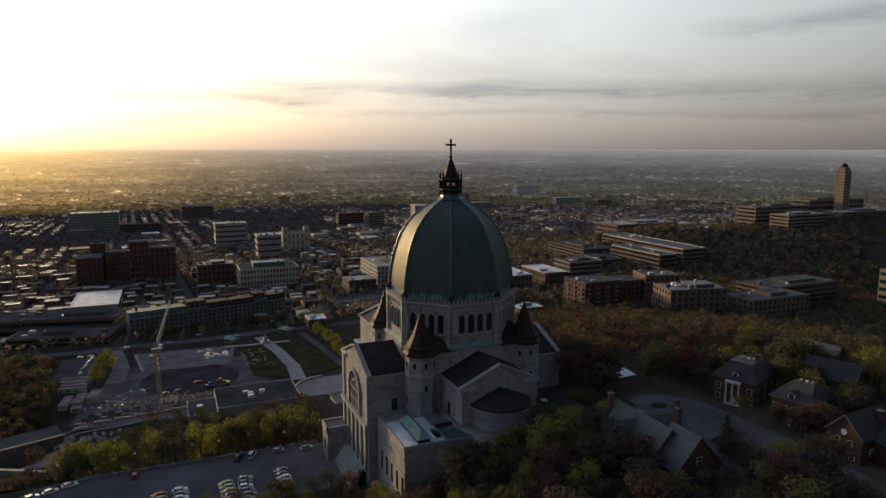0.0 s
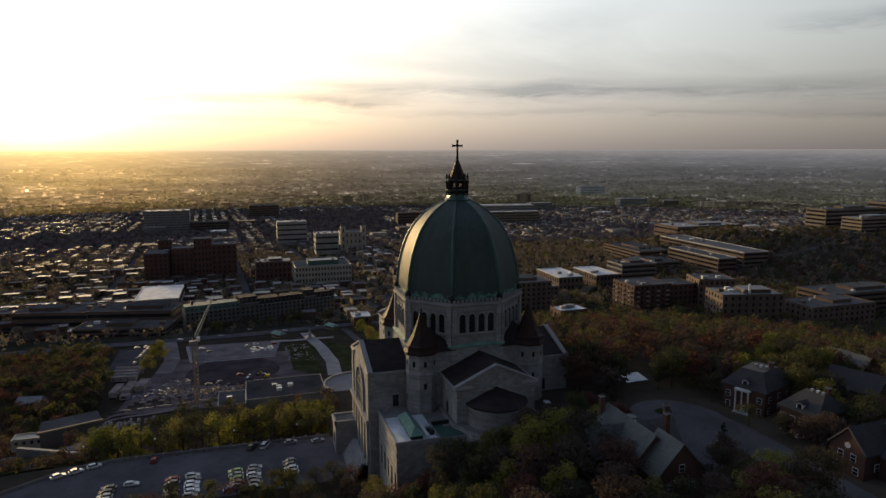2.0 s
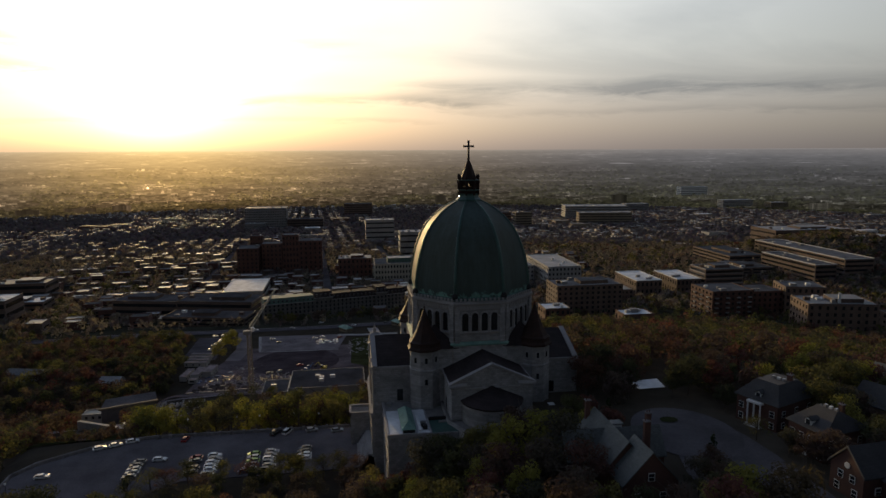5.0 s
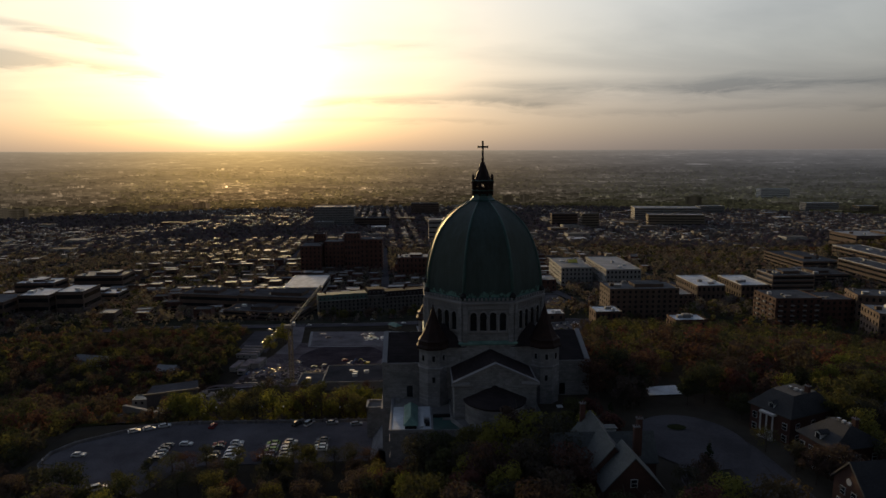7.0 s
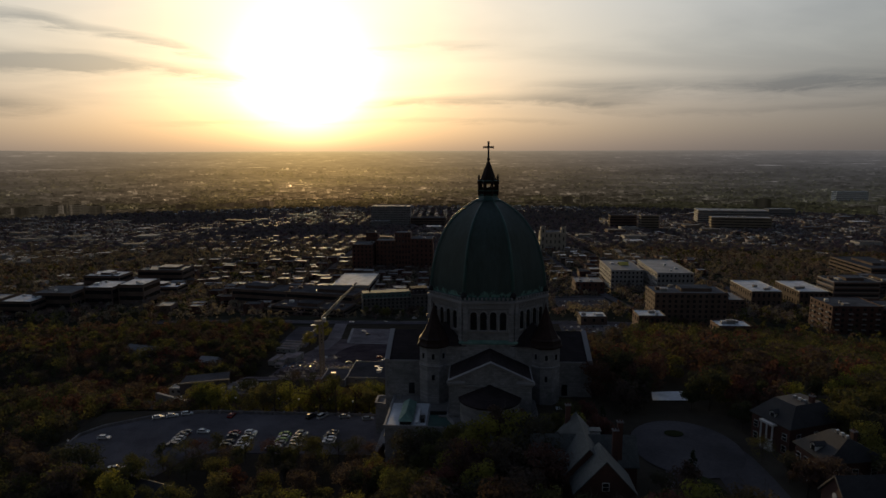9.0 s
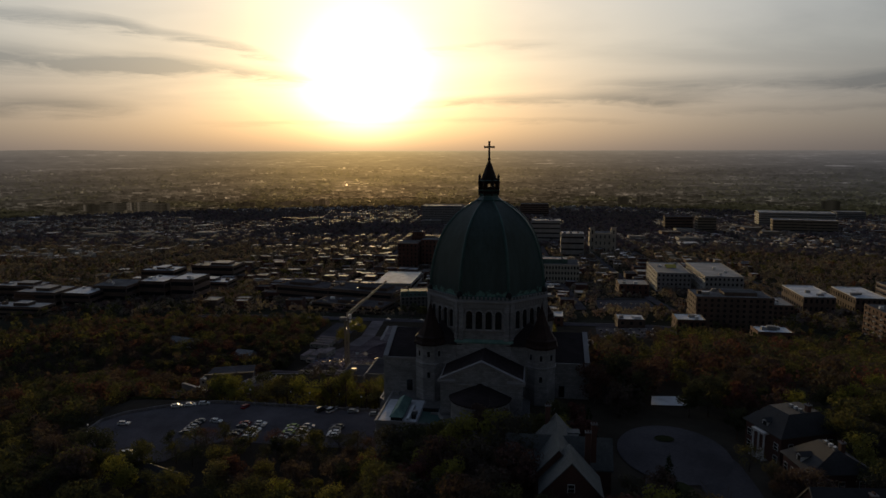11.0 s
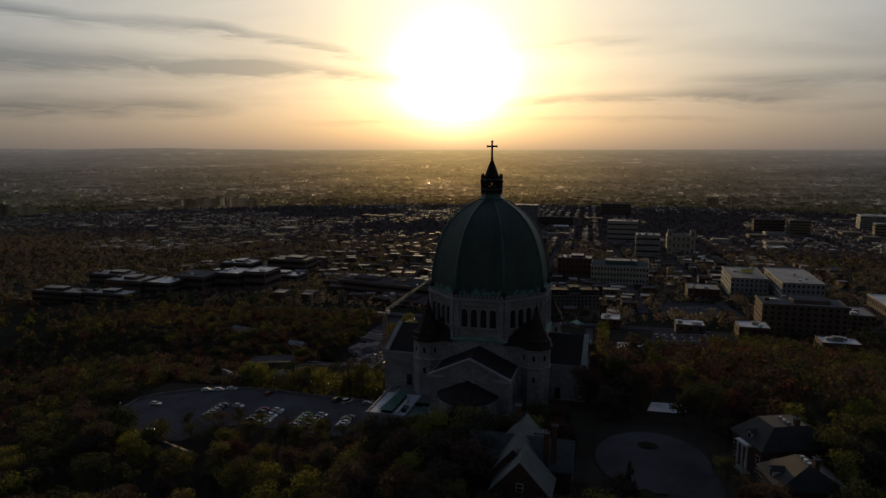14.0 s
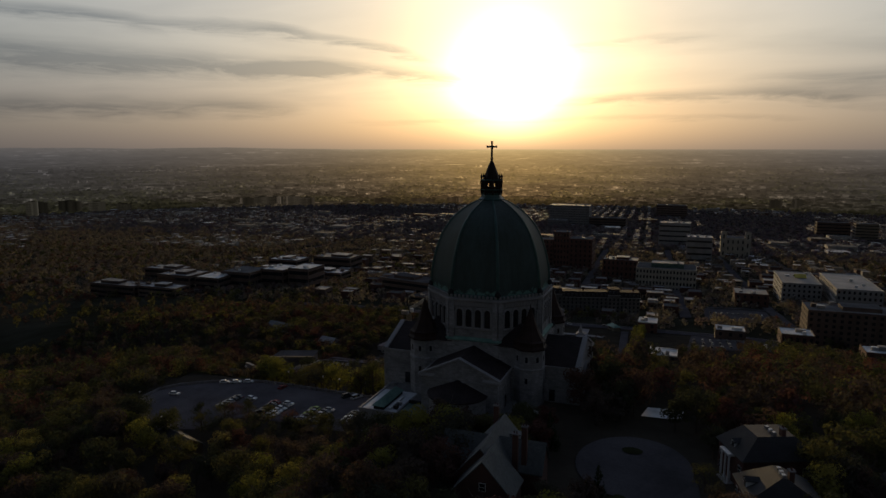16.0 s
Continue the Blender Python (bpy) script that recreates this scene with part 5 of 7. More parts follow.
rubble(-108, 228, 9, 9, 36, white_wall, 0.9, "loose_stones", "ring of pale stones on the bare earth", "stones")
rubble(-62, 200, 26, 8, 110, buff_brick, 0.6, "building_materials", "pale boards along the edge of the works", "rubble")
for k in range(3):
    strip("terrace_edge", [(-150 + 6 * k, 100 + 16 * k), (-110 + 4 * k, 104 + 14 * k), (-78, 112 + 12 * k)], 3.0, gravel, "pale terraced track", lift=0.55)

# ---- houses by the cul-de-sac ----
strip("street", [(57, -44), (60, -56), (60.5, -66), (60.5, -80), (60, -100), (59, -140), (60, -200)], 12.6, street_grey, "grey residential street", lift=0.25, step=3)
disc("turning_circle", 51.3, -49.8, 14, 17, street_grey, "wide grey turning circle", lift=0.32)
strip("driveway", [(46, -60), (42.5, -72), (41, -90), (42, -110)], 5, street_grey, "narrow grey drive", lift=0.22, step=3)
disc("lawn", 49.4, -84, 4.8, 18.5, lawn, "dark lawn beside the street", lift=0.4)
disc("planting_bed", 50.4, -42, 2.6, 2.0, lawn, "round bed in the turning circle", lift=0.6)
patch("court", [(51, -17.5), (62, -17), (63, -9), (52.5, -10)], membrane, "pale flat court among the trees", lift=0.5)
take(37, 66, -68, -32, 1)
take(57, 70, -140, -30, 1)
take(44, 60, -98, -60, 0)
take(34, 46, -76, -45, 0)
take(62, 78, -78, -36, 0)
take(52, 63, -19, -8, 0)

win_frame_me = mesh_of("window_frame", box(BM(), -0.75, 0.75, -0.08, 0.1, -0.1, 1.75), white_paint)
win_pane_me = mesh_of("pane", box(BM(), -0.62, 0.62, -0.11, 0.1, 0, 1.6), glass)
bar_me = mesh_of("glazing_bar", box(BM(), -0.62, 0.62, -0.14, 0.1, 0.75, 0.85), white_paint)


def house_window(parent, m):
    f = shared("window", win_frame_me, parent, m)
    shared("pane", win_pane_me, f, Matrix.Identity(4))
    shared("glazing_bar", bar_me, f, Matrix.Identity(4))


def chimney(parent, x, y, z0, z1):
    c = part("chimney", box(BM(), x - 0.6, x + 0.6, y - 0.5, y + 0.5, z0, z1), red_brick, parent, "brick chimney")
    part("chimney_cap", box(BM(), x - 0.75, x + 0.75, y - 0.65, y + 0.65, z1, z1 + 0.25), stone_wall, c)
    for s in (-0.3, 0.3):
        part("chimney_pot", lathe(BM(), 8, [(0.16, z1 + 0.25), (0.13, z1 + 0.75)], x + s, y), red_brick, c)


grey_slate = material("house_slate", (0.036, 0.034, 0.036), 0.8, spread=0.25, fine=1.2, coarse=0.25, brick=(0.6, 0.3, 0.02))
pale_shingle = material("pale_shingle", (0.105, 0.112, 0.108), 0.75, spread=0.2, fine=1.2, coarse=0.25, brick=(0.6, 0.3, 0.02))


dark_trim = material("dark_trim", (0.09, 0.085, 0.08), 0.8, spread=0.2)


def hip_house(x, y, rz, w, d, h, rise, label, flat=0.25, portico=False, dormers=2):
    z = gz(x, y) - 0.4
    b = thing("house", label, "house", (x, y, z), rz, "houses on the street")
    part("wall", box(BM(), -w / 2, w / 2, -d / 2, d / 2, 0, h), red_brick, b)
    o = 0.6
    k = flat
    part("roof", rings(BM(), [[(-w / 2 - o, -d / 2 - o, h), (w / 2 + o, -d / 2 - o, h), (w / 2 + o, d / 2 + o, h), (-w / 2 - o, d / 2 + o, h)], [(-w / 2 * 0.55, -d / 2 * k, h + rise), (w / 2 * 0.55, -d / 2 * k, h + rise), (w / 2 * 0.55, d / 2 * k, h + rise), (-w / 2 * 0.55, d / 2 * k, h + rise)]]), grey_slate, b, "grey slate hipped roof")
    part("eaves_board", box(BM(), -w / 2 - o + 0.05, w / 2 + o - 0.05, -d / 2 - o + 0.05, d / 2 + o - 0.05, h - 0.25, h), dark_trim, b)
    floors = max(1, int(h / 3.2))
    for f in range(floors):
        zz = 1.1 + f * 3.2
        for i in range(4):
            xx = -w / 2 + (i + 0.5) * w / 4
            if portico and 1 <= i <= 2:
                continue
            house_window(b, pose(xx, -d / 2, zz))
        for i in range(3):
            yy = -d / 2 + (i + 0.5) * d / 3
            house_window(b, pose(-w / 2, yy, zz, 0, 0, -90))
            house_window(b, pose(w / 2, yy, zz, 0, 0, 90))
    part("door", box(BM(), -0.6, 0.6, -d / 2 - 0.12, -d / 2 + 0.1, 0.4, 2.6), white_paint, b)
    if portico:
        p = part("portico", box(BM(), -2.2, 2.2, -d / 2 - 1.6, -d / 2, h - 0.9, h - 0.35), white_paint, b, "white classical portico")
        for xx in (-1.9, 0.0, 1.9):
            part("column", lathe(BM(), 10, [(0.34, 0.5), (0.27, 0.8), (0.22, h - 1.2), (0.34, h - 0.9)], xx, -d / 2 - 1.2), white_paint, p)
        part("portico_floor", box(BM(), -2.4, 2.4, -d / 2 - 2.0, -d / 2, 0, 0.5), paving, p)
    for i in range(dormers):
        xx = (i - (dormers - 1) / 2) * w / (dormers + 0.5)
        dm = part("dormer", box(BM(), xx - 0.9, xx + 0.9, -d / 2 + 0.4, -d / 2 + 3.0, h + 0.2, h + 2.0), white_paint, b)
        part("dormer_roof", gable(BM(), xx - 1.0, xx + 1.0, -d / 2 + 0.2, -d / 2 + 3.2, h + 2.0, h + 2.7, over=0.1, thick=0.15), grey_slate, dm)
        part("pane", box(BM(), xx - 0.6, xx + 0.6, -d / 2 + 0.34, -d / 2 + 0.5, h + 0.6, h + 1.8), glass, dm)
    chimney(b, w * 0.22, d * 0.1, h, h + rise + 1.6)
    for i in range(3):
        part("roof_vent", box(BM(), -1.5 + i * 1.6, -0.7 + i * 1.6, -0.3, 0.5, h + rise - 0.1, h + rise + 0.6), white_paint if i == 1 else steel, b)
    take(x - w / 2, x + w / 2, y - d / 2, y + d / 2, 1.5)
    return b


hip_house(81.2, -45.2, -68, 12.5, 17.5, 8.0, 4.4, "large red brick house with a slate hipped roof and white columns", 0.5, True, 1)
hip_house(81.2, -66.0, -80, 11, 14, 7.9, 4.0, "brown brick house with a slate roof and white windows", 0.1, False, 1)


def gable_house(name, x, y, rz, w, d, h, rise, wall, roof, label, group=""):
    """A house with its ridge along its own y."""
    z = gz(x, y) - 0.4
    b = thing(name, label, "house", (x, y, z), rz, group)
    out = [(-w / 2, 0), (w / 2, 0), (w / 2, h), (0, h + rise - 0.3), (-w / 2, h)]
    part("wall", rings(BM(), [[(px, e, pz) for px, pz in out] for e in (-d / 2, d / 2)]), wall, b)
    part("roof", gable(BM(), -w / 2, w / 2, -d / 2 - 0.4, d / 2 + 0.4, h, h + rise, over=0.5, thick=0.3), roof, b)
    for s in (-1, 1):
        bm = BM()
        rings(bm, [[(s * (w / 2 + 0.55), e, h - 0.75), (s * (w / 2 + 0.55), e, h - 0.25), (0, e, h + rise + 0.12), (0, e, h + rise - 0.38)] for e in (-d / 2 - 0.46, -d / 2 - 0.3)])
        part("barge_board", bm, dark_trim, b)
    take(x - w / 2, x + w / 2, y - d / 2, y + d / 2, 1.5)
    return b


g4 = gable_house("house", 77.0, -86.3, -85, 9, 15, 7.2, 5.0, red_brick, grey_slate, "brick house with a steep front gable and a round window", "houses on the street")
for zz, xs in ((1.2, (-2.4, 2.4)), (4.2, (-1.6, 1.6))):
    for xx in xs:
        house_window(g4, pose(xx, -7.5, zz))
part("round_window", turned(lathe(BM(), 12, [(0.75, 0), (0.75, 0.15)]), pose(0, -7.45, 7.6, 90)), white_paint, g4, "round white window")
for yy in (-4, 0, 4):
    house_window(g4, pose(-5, yy, 2.6, 0, 0, -90))
    house_window(g4, pose(5, yy, 2.6, 0, 0, 90))
chimney(g4, 2.5, 3.0, 6, 12)
part("side_wing", box(BM(), 4.9, 11, -3, 6, 0, 6.0), red_brick, g4)
part("wing_roof", rings(BM(), [[(4.7, -3.4, 6), (11.4, -3.4, 6), (11.4, 6.4, 6), (4.7, 6.4, 6)], [(4.8, 1.0, 9), (8.5, 1.0, 9), (8.5, 2.0, 9), (4.8, 2.0, 9)]]), grey_slate, g4)

# long pale-roofed house before the apse
z2 = gz(22, -70) - 0.4
lodge = thing("house", "long brick house with steep pale shingle gables", "house", (0, 0, 0))
R_Z, E_Z = 37.0, 30.6
def gabled(x0, x1, y0, y1, eave, ridge, along, name="wing"):
    out = [(0, z2), (1, z2), (1, eave), (0.5, ridge - 0.3), (0, eave)]
    if along == "y":
        body = rings(BM(), [[(x0 + (x1 - x0) * u, e, v) for u, v in out] for e in (y0, y1)])
    else:
        body = rings(BM(), [[(e, y0 + (y1 - y0) * u, v) for u, v in out] for e in (x0, x1)])
    w = part(name, body, red_brick, lodge)
    o = 0.45
    if along == "y":
        part("roof", gable(BM(), x0, x1, y0 - o, y1 + o, eave, ridge, "y", 0.5, 0.3), pale_shingle, w, "pale shingle roof")
    else:
        part("roof", gable(BM(), x0 - o, x1 + o, y0, y1, eave, ridge, "x", 0.5, 0.3), pale_shingle, w, "pale shingle roof")
    return w
gabled(15.7, 26.3, -80, -60, E_Z, R_Z - 0.4, "y")
front = gabled(17.2, 29.6, -86.6, -78, E_Z - 0.4, R_Z, "y", "front_wing")
gabled(9.5, 33.0, -73.5, -65.5, E_Z - 0.6, R_Z - 1.8, "x", "cross_wing")
for xx in (20.6, 26.2):
    house_window(front, pose(xx, -86.6, 26.0))
house_window(front, pose(23.4, -86.6, 30.4))
chimney(lodge, 19.0, -60.0, 30, 38.4)
chimney(lodge, 29.0, -72.5, 29, 39.5)
chimney(lodge, 27.5, -75.0, 29, 38.6)
dm = part("dormer", box(BM(), 23.0, 26.2, -64.5, -62.5, 31, 33.6), white_paint, lodge)
part("dormer_roof", box(BM(), 22.4, 26.5, -64.8, -62.2, 33.6, 33.85), pale_shingle, dm)
part("pane", box(BM(), 26.15, 26.3, -64.2, -62.8, 31.6, 33.2), glass, dm)
take(9, 33, -90, -56, 1)

# dim houses further along
gable_house("house", 112, -52, 20, 11, 15, 6, 4.5, brown_brick, grey_slate, "brown brick house with a dark gabled roof among trees", "houses on the street")
gable_house("house", 118, -84, -30, 11, 15, 6, 4.5, red_brick, grey_slate, "red brick house with a dark gabled roof among trees", "houses on the street")
gable_house("house", 134, -30, 10, 11, 14, 6, 4.5, brown_brick, pale_shingle, "brick house with a pale gabled roof among trees", "houses on the street")
gable_house("house", -97, -42, 70, 9, 16, 4.0, 3.0, brown_brick, grey_slate, "low house with a dark roof among trees", "")
gable_house("house", -186, 214, 80, 9, 13, 6, 2.5, white_wall, pale_roof, "pale house with a low roof among trees", "")
gable_house("house", -250, 248, 75, 10, 26, 5, 2.5, white_wall, pale_roof, "long pale low house among trees", "")

# ---- the town ----
unit_win = mesh_of("town_window", box(BM(), -0.5, 0.5, -0.06, 0.12, 0, 1), glass)
unit_sill = mesh_of("town_sill", box(BM(), -0.5, 0.5, -0.12, 0.1, 0, 1), concrete)


def building(name, label, x0, x1, y0, depth, ztop, wall, roof, floors=0, cols=0, band=False, units=3, parapet=0.8, rz=0.0, trim=None, group="", edge=None):
    """A flat-roofed block whose front faces the hill: walls, roof deck, parapet, windows by storeys, roof machines."""
    xc, yc = (x0 + x1) / 2, y0 + depth / 2
    base = min(gz(x0, y0), gz(x1, y0), gz(x0, y0 + depth), gz(x1, y0 + depth)) - 1.0
    w, d, h = (x1 - x0) / 2, depth / 2, ztop - base
    b = thing(name, label, "building", (xc, yc, base), rz, group)
    top = h - parapet
    part("wall", box(BM(), -w, w, -d, d, 0, top), wall, b)
    part("roof", box(BM(), -w + 0.4, w - 0.4, -d + 0.4, d - 0.4, top, top + 0.1), roof, b)
    for q in ((-w, w, -d, -d + 0.4), (-w, w, d - 0.4, d), (-w, -w + 0.4, -d + 0.4, d - 0.4), (w - 0.4, w, -d + 0.4, d - 0.4)):
        part("parapet", box(BM(), *q, top, h), edge or trim or wall, b)
    floors = floors or max(1, int((top - 1.0) / 3.6))
    fh = (top - 1.2) / floors
    band = band or (y0 > 800 and not cols)
    left, right = x0 > 60, x1 < -40          # which end walls are seen
    sides = [(2 * w, pose(0, -d, 0))]
    sides.append((2 * d, pose(-w, 0, 0, 0, 0, -90)) if left else (2 * d, pose(w, 0, 0, 0, 0, 90)))
    if not left and not right:
        sides.append((2 * d, pose(-w, 0, 0, 0, 0, -90)))
    for length, m in sides:
        n = cols if (cols and length == 2 * w) else max(2, int(length / 6.0))
        for f in range(floors):
            z = 1.2 + f * fh + fh * 0.25
            if band:
                shared("window_band", unit_win, b, m @ pose(0, 0, z) @ Matrix.Diagonal((length - 2.4, 1, fh * (0.45 if y0 < 800 else 0.3), 1)))
                if trim:
                    shared("storey_band", unit_sill, b, m @ pose(0, 0, z - fh * 0.25) @ Matrix.Diagonal((length, 1, fh * 0.16, 1)))
            else:
                for i in range(n):
                    u = -length / 2 + (i + 0.5) * length / n
                    shared("window", unit_win, b, m @ pose(u, 0, z) @ Matrix.Diagonal((min(2.2, length / n * 0.5), 1, fh * 0.5, 1)))
    if w > 24 and units > 1 and y0 < 1200:
        # set-back plant storey and a stair head
        px, pw, pd = random.uniform(-0.3, 0.3) * w, w * random.uniform(0.25, 0.45), d * 0.5
        part("plant_storey", box(BM(), px - pw, px + pw, -pd, pd, top + 0.1, top + 3.2), wall, b)
        part("plant_roof", box(BM(), px - pw - 0.3, px + pw + 0.3, -pd - 0.3, pd + 0.3, top + 3.2, top + 3.5), roof, b)
        sx_ = w * 0.8 if px < 0 else -w * 0.8
        part("stair_head", box(BM(), sx_ - 2.2, sx_ + 2.2, -2, 2, top + 0.1, top + 2.8), wall, b)
    for k in range(units):
        ux, uy = random.uniform(-w * 0.75, w * 0.75), random.uniform(-d * 0.7, d * 0.7)
        s = random.uniform(1.2, min(3.2, w * 0.3))
        part("roof_unit", box(BM(), ux - s, ux + s, uy - s * 0.7, uy + s * 0.7, top + 0.1, top + random.uniform(1.5, 3.0)), random.choice((steel, white_paint, concrete)), b)
    take(x0, x1, y0, y0 + depth, 3)
    return b


# hospital and far large blocks
take(-370, -60, 1740, 2050, 0)
building("hospital", "large pale concrete hospital of many storeys", -322, -205, 1760, 60, -64, concrete, pale_roof, 9, 24, units=5)
building("hospital_wing", "pale ribbed concrete hospital wing", -318, -262, 1716, 40, -104, concrete, gravel_roof, 5, 16)
building("hospital_wing", "lower brown hospital wing", -203, -100, 1755, 40, -97, brown_brick, gravel_roof, 4, band=True)
building("office_block", "brown office block far in the town", -39, 66, 2300, 40, -98, brown_brick, gravel_roof, 6, band=True)
building("hospital", "large glassy hospital with sunlit white bands", 716, 930, 1960, 80, -93, white_wall, pale_roof, 7, band=True, units=6, trim=white_wall, rz=-9)
building("office_block", "long beige office block", 682, 846, 1745, 40, -94, buff_brick, pale_roof, 5, band=True, rz=-9)
building("apartment_block", "beige sunlit apartment block", 463, 513, 1700, 30, -84, buff_brick, gravel_roof, 6, band=True)
building("apartment_block", "brown brick apartment block far in the town", 385, 462, 1750, 30, -88, brown_brick, gravel_roof, 5, band=True)
# walls and windows of the far flats emit the haze colour, unlit by lamps
haze_glow_wall = haze_material([(0.0, (1.15, 1.15, 1.25)), (1.0, (1.9, 1.9, 2.1))])
haze_glow_dark = haze_material([(0.0, (0.45, 0.45, 0.5)), (1.0, (0.75, 0.72, 0.75))])


def far_slab(x, y, w, d, h, dark=False):
    """A slab of flats with the haze painted on as glow: wall, bands of windows, a plant room on the roof."""
    b = thing("apartment_block", "dark slab of flats, evening haze painted as glow" if dark else "pale slab of flats, evening haze painted as glow", "building", group="far slabs of flats")
    z = gz(x, y)
    part("wall", box(BM(), x - w / 2, x + w / 2, y, y + d, z - 3, z + h), haze_glow_dark if dark else haze_glow_wall, b)
    part("plant_room", box(BM(), x - w * 0.12, x + w * 0.16, y + 3, y + d - 3, z + h, z + h + 4), haze_glow_dark, b)
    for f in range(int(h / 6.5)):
        part("window_band", box(BM(), x - w / 2 + 2, x + w / 2 - 2, y - 0.5, y + 0.2, z + 3 + 6.5 * f, z + 5.4 + 6.5 * f), haze_glow_dark, b)


for x, y, w, d, h, dark in ((-2290, 1790, 92, 30, 46, True), (-2190, 1830, 60, 30, 44, False), (-2120, 1900, 50, 30, 30, False), (-2330, 1690, 40, 30, 46, True), (-1830, 2330, 55, 30, 34, True), (-1765, 2350, 60, 30, 40, False), (-1695, 2360, 62, 30, 42, False), (-1622, 2380, 60, 30, 43, False), (-1550, 2390, 60, 30, 38, False), (-2260, 1600, 34, 26, 58, False),
                            (-1290, 2640, 80, 30, 24, True), (-1120, 2720, 110, 30, 22, True), (-980, 2790, 70, 30, 26, True), (420, 2930, 46, 30, 40, True), (520, 3060, 40, 30, 36, True), (1240, 2740, 60, 40, 42, True), (1900, 2250, 70, 36, 30, False)):
    far_slab(x, y, w, d, h, dark)

for x, y, w, h, wall in ((1799, 3087, 150, 45, white_paint), (1652, 2454, 140, 34, white_wall), (1771, 2341, 80, 30, buff_brick), (1158, 2381, 100, 31, concrete)):
    building("office_block", "pale block standing far out in the plain", x - w / 2, x + w / 2, y, 45, gz(x, y) + h, wall, pale_roof, 5, band=True, units=1, group="far pale blocks")

# dark brick complex
for x0, x1, y0, dp, zt in ((-204, -172, 830, 45, -48), (-190, -170, 880, 20, -35), (-169, -138, 850, 30, -44), (-137, -112, 850, 30, -31), (-112, -76, 850, 40, -41)):
    building("brick_block", "dark red brick institutional block", x0, x1, y0, dp, zt, red_brick, gravel_roof, 7, units=1, cols=5, group="dark brick complex")
building("gymnasium", "long hall with a broad white flat roof", -186, -139, 596, 82, -66, concrete, membrane, 2, band=True, units=0, edge=white_paint)

# college along the street: mansard roof, dormers, towers
def college():
    y, zt, base = 440.0, -48.5, -66.0
    c = thing("college", "long grey stone college with a mansard roof and dormers", "building", (0, 0, 0))
    segs = ((-120, -70, old_copper, 0), (-70, -52, granite, 1), (-52, -6, slate, 0), (-6, 6, granite, 1), (6, 26, slate, 0))
    stone = material('college_stone', (0.135, 0.125, 0.118), 0.9, spread=0.2, fine=1.0, coarse=0.1, brick=(1.6, 0.7, 0.03))
    for x0, x1, mat, tower in segs:
        zt2 = zt + (3.0 if tower else 0)
        w = part("wall", box(BM(), x0, x1, y - (1.5 if tower else 0), y + 17, base, zt2), stone, c)
        roof_m = slate if tower else mat
        part("mansard", rings(BM(), [[(x0, y - (1.5 if tower else 0), zt2), (x1, y - (1.5 if tower else 0), zt2), (x1, y + 17, zt2), (x0, y + 17, zt2)], [(x0 + 0.4, y + 2.2, zt2 + 5.2), (x1 - 0.4, y + 2.2, zt2 + 5.2), (x1 - 0.4, y + 15, zt2 + 5.2), (x0 + 0.4, y + 15, zt2 + 5.2)]]), roof_m, w, "steep green copper roof" if mat is old_copper else "steep dark slate roof")
        n = max(2, int((x1 - x0) / 3.9))
        for i in range(n):
            xx = x0 + (i + 0.5) * (x1 - x0) / n
            for f in range(4):
                shared("window", unit_win, w, pose(xx, y - (1.5 if tower else 0), base + 2.4 + f * 4.0) @ Matrix.Diagonal((1.5, 1, 2.3, 1)))
            dm = part("dormer", box(BM(), xx - 0.8, xx + 0.8, y + (-1.1 if tower else 0.4), y + 3, zt2 + 0.8, zt2 + 3.2), stone, w)
            shared("pane", unit_win, dm, pose(xx, y + (-1.1 if tower else 0.4), zt2 + 1.2) @ Matrix.Diagonal((1.0, 1, 1.5, 1)))
        part("cornice", box(BM(), x0 - 0.2, x1 + 0.2, y - (2.0 if tower else 0.5), y, zt2 - 0.6, zt2 - 0.1), granite_trim, w)
    for x in (-112, -62, -30, 0, 20):
        part("chimney", box(BM(), x - 0.8, x + 0.8, y + 8, y + 9.5, zt + 4, zt + 8.5), red_brick, c)
    c.matrix_world = pose(-120, 440, 0, 0, 0, 14) @ pose(120, -440, 0)
    take(-122, -40, 438, 480, 3)
    take(-40, 28, 455, 500, 3)
college()
building("college_wing", "grey stone college wing with a flat roof", -120, -104, 458, 50, -52, concrete, gravel_roof, 4, units=1)
building("college_wing", "low brick school building with terraces of flat roof", -276, -204, 494, 36, -52, brown_brick, dark_gravel, 3, band=True, units=2, rz=-13)
building("college_wing", "low brick school building with a sloped deck", -210, -130, 422, 30, -54, brown_brick, dark_gravel, 3, band=True, units=4, rz=-13)
building("school_block", "low school building behind the college", -206, -128, 466, 40, -49, brown_brick, dark_gravel, 3, band=True, units=3, rz=-13)
building("office_block", "cream office block with a green-edged penthouse", 1, 78, 715, 50, -58, cream, gravel_roof, 4, 18, units=0)
building("penthouse", "green-walled penthouse on the office roof", 20, 62, 728, 26, -52.5, old_copper, pale_roof, 1, band=True, units=1)
building("works_block", "plain pale grey box of a building", 65, 108, 1050, 40, -55, concrete, pale_roof, 4, band=True)
building("shop_block", "low red brick block with a white flat roof", -50, -1, 770, 36, -58, red_brick, pale_roof, 4)
building("office_block", "plain white office block of five storeys", 8, 73, 1300, 44, -57, white_wall, pale_roof, 5, band=True)
building("church_hall", "beige stone parish church front with two towers", 126, 178, 1150, 40, -66, cream, gravel_roof, 3, 6, units=0)
for x in (131, 173):
    building("bell_tower", "square stone church tower", x - 5, x + 5, 1146, 10, -54, cream, slate, 3, 1, units=0, group="church towers")
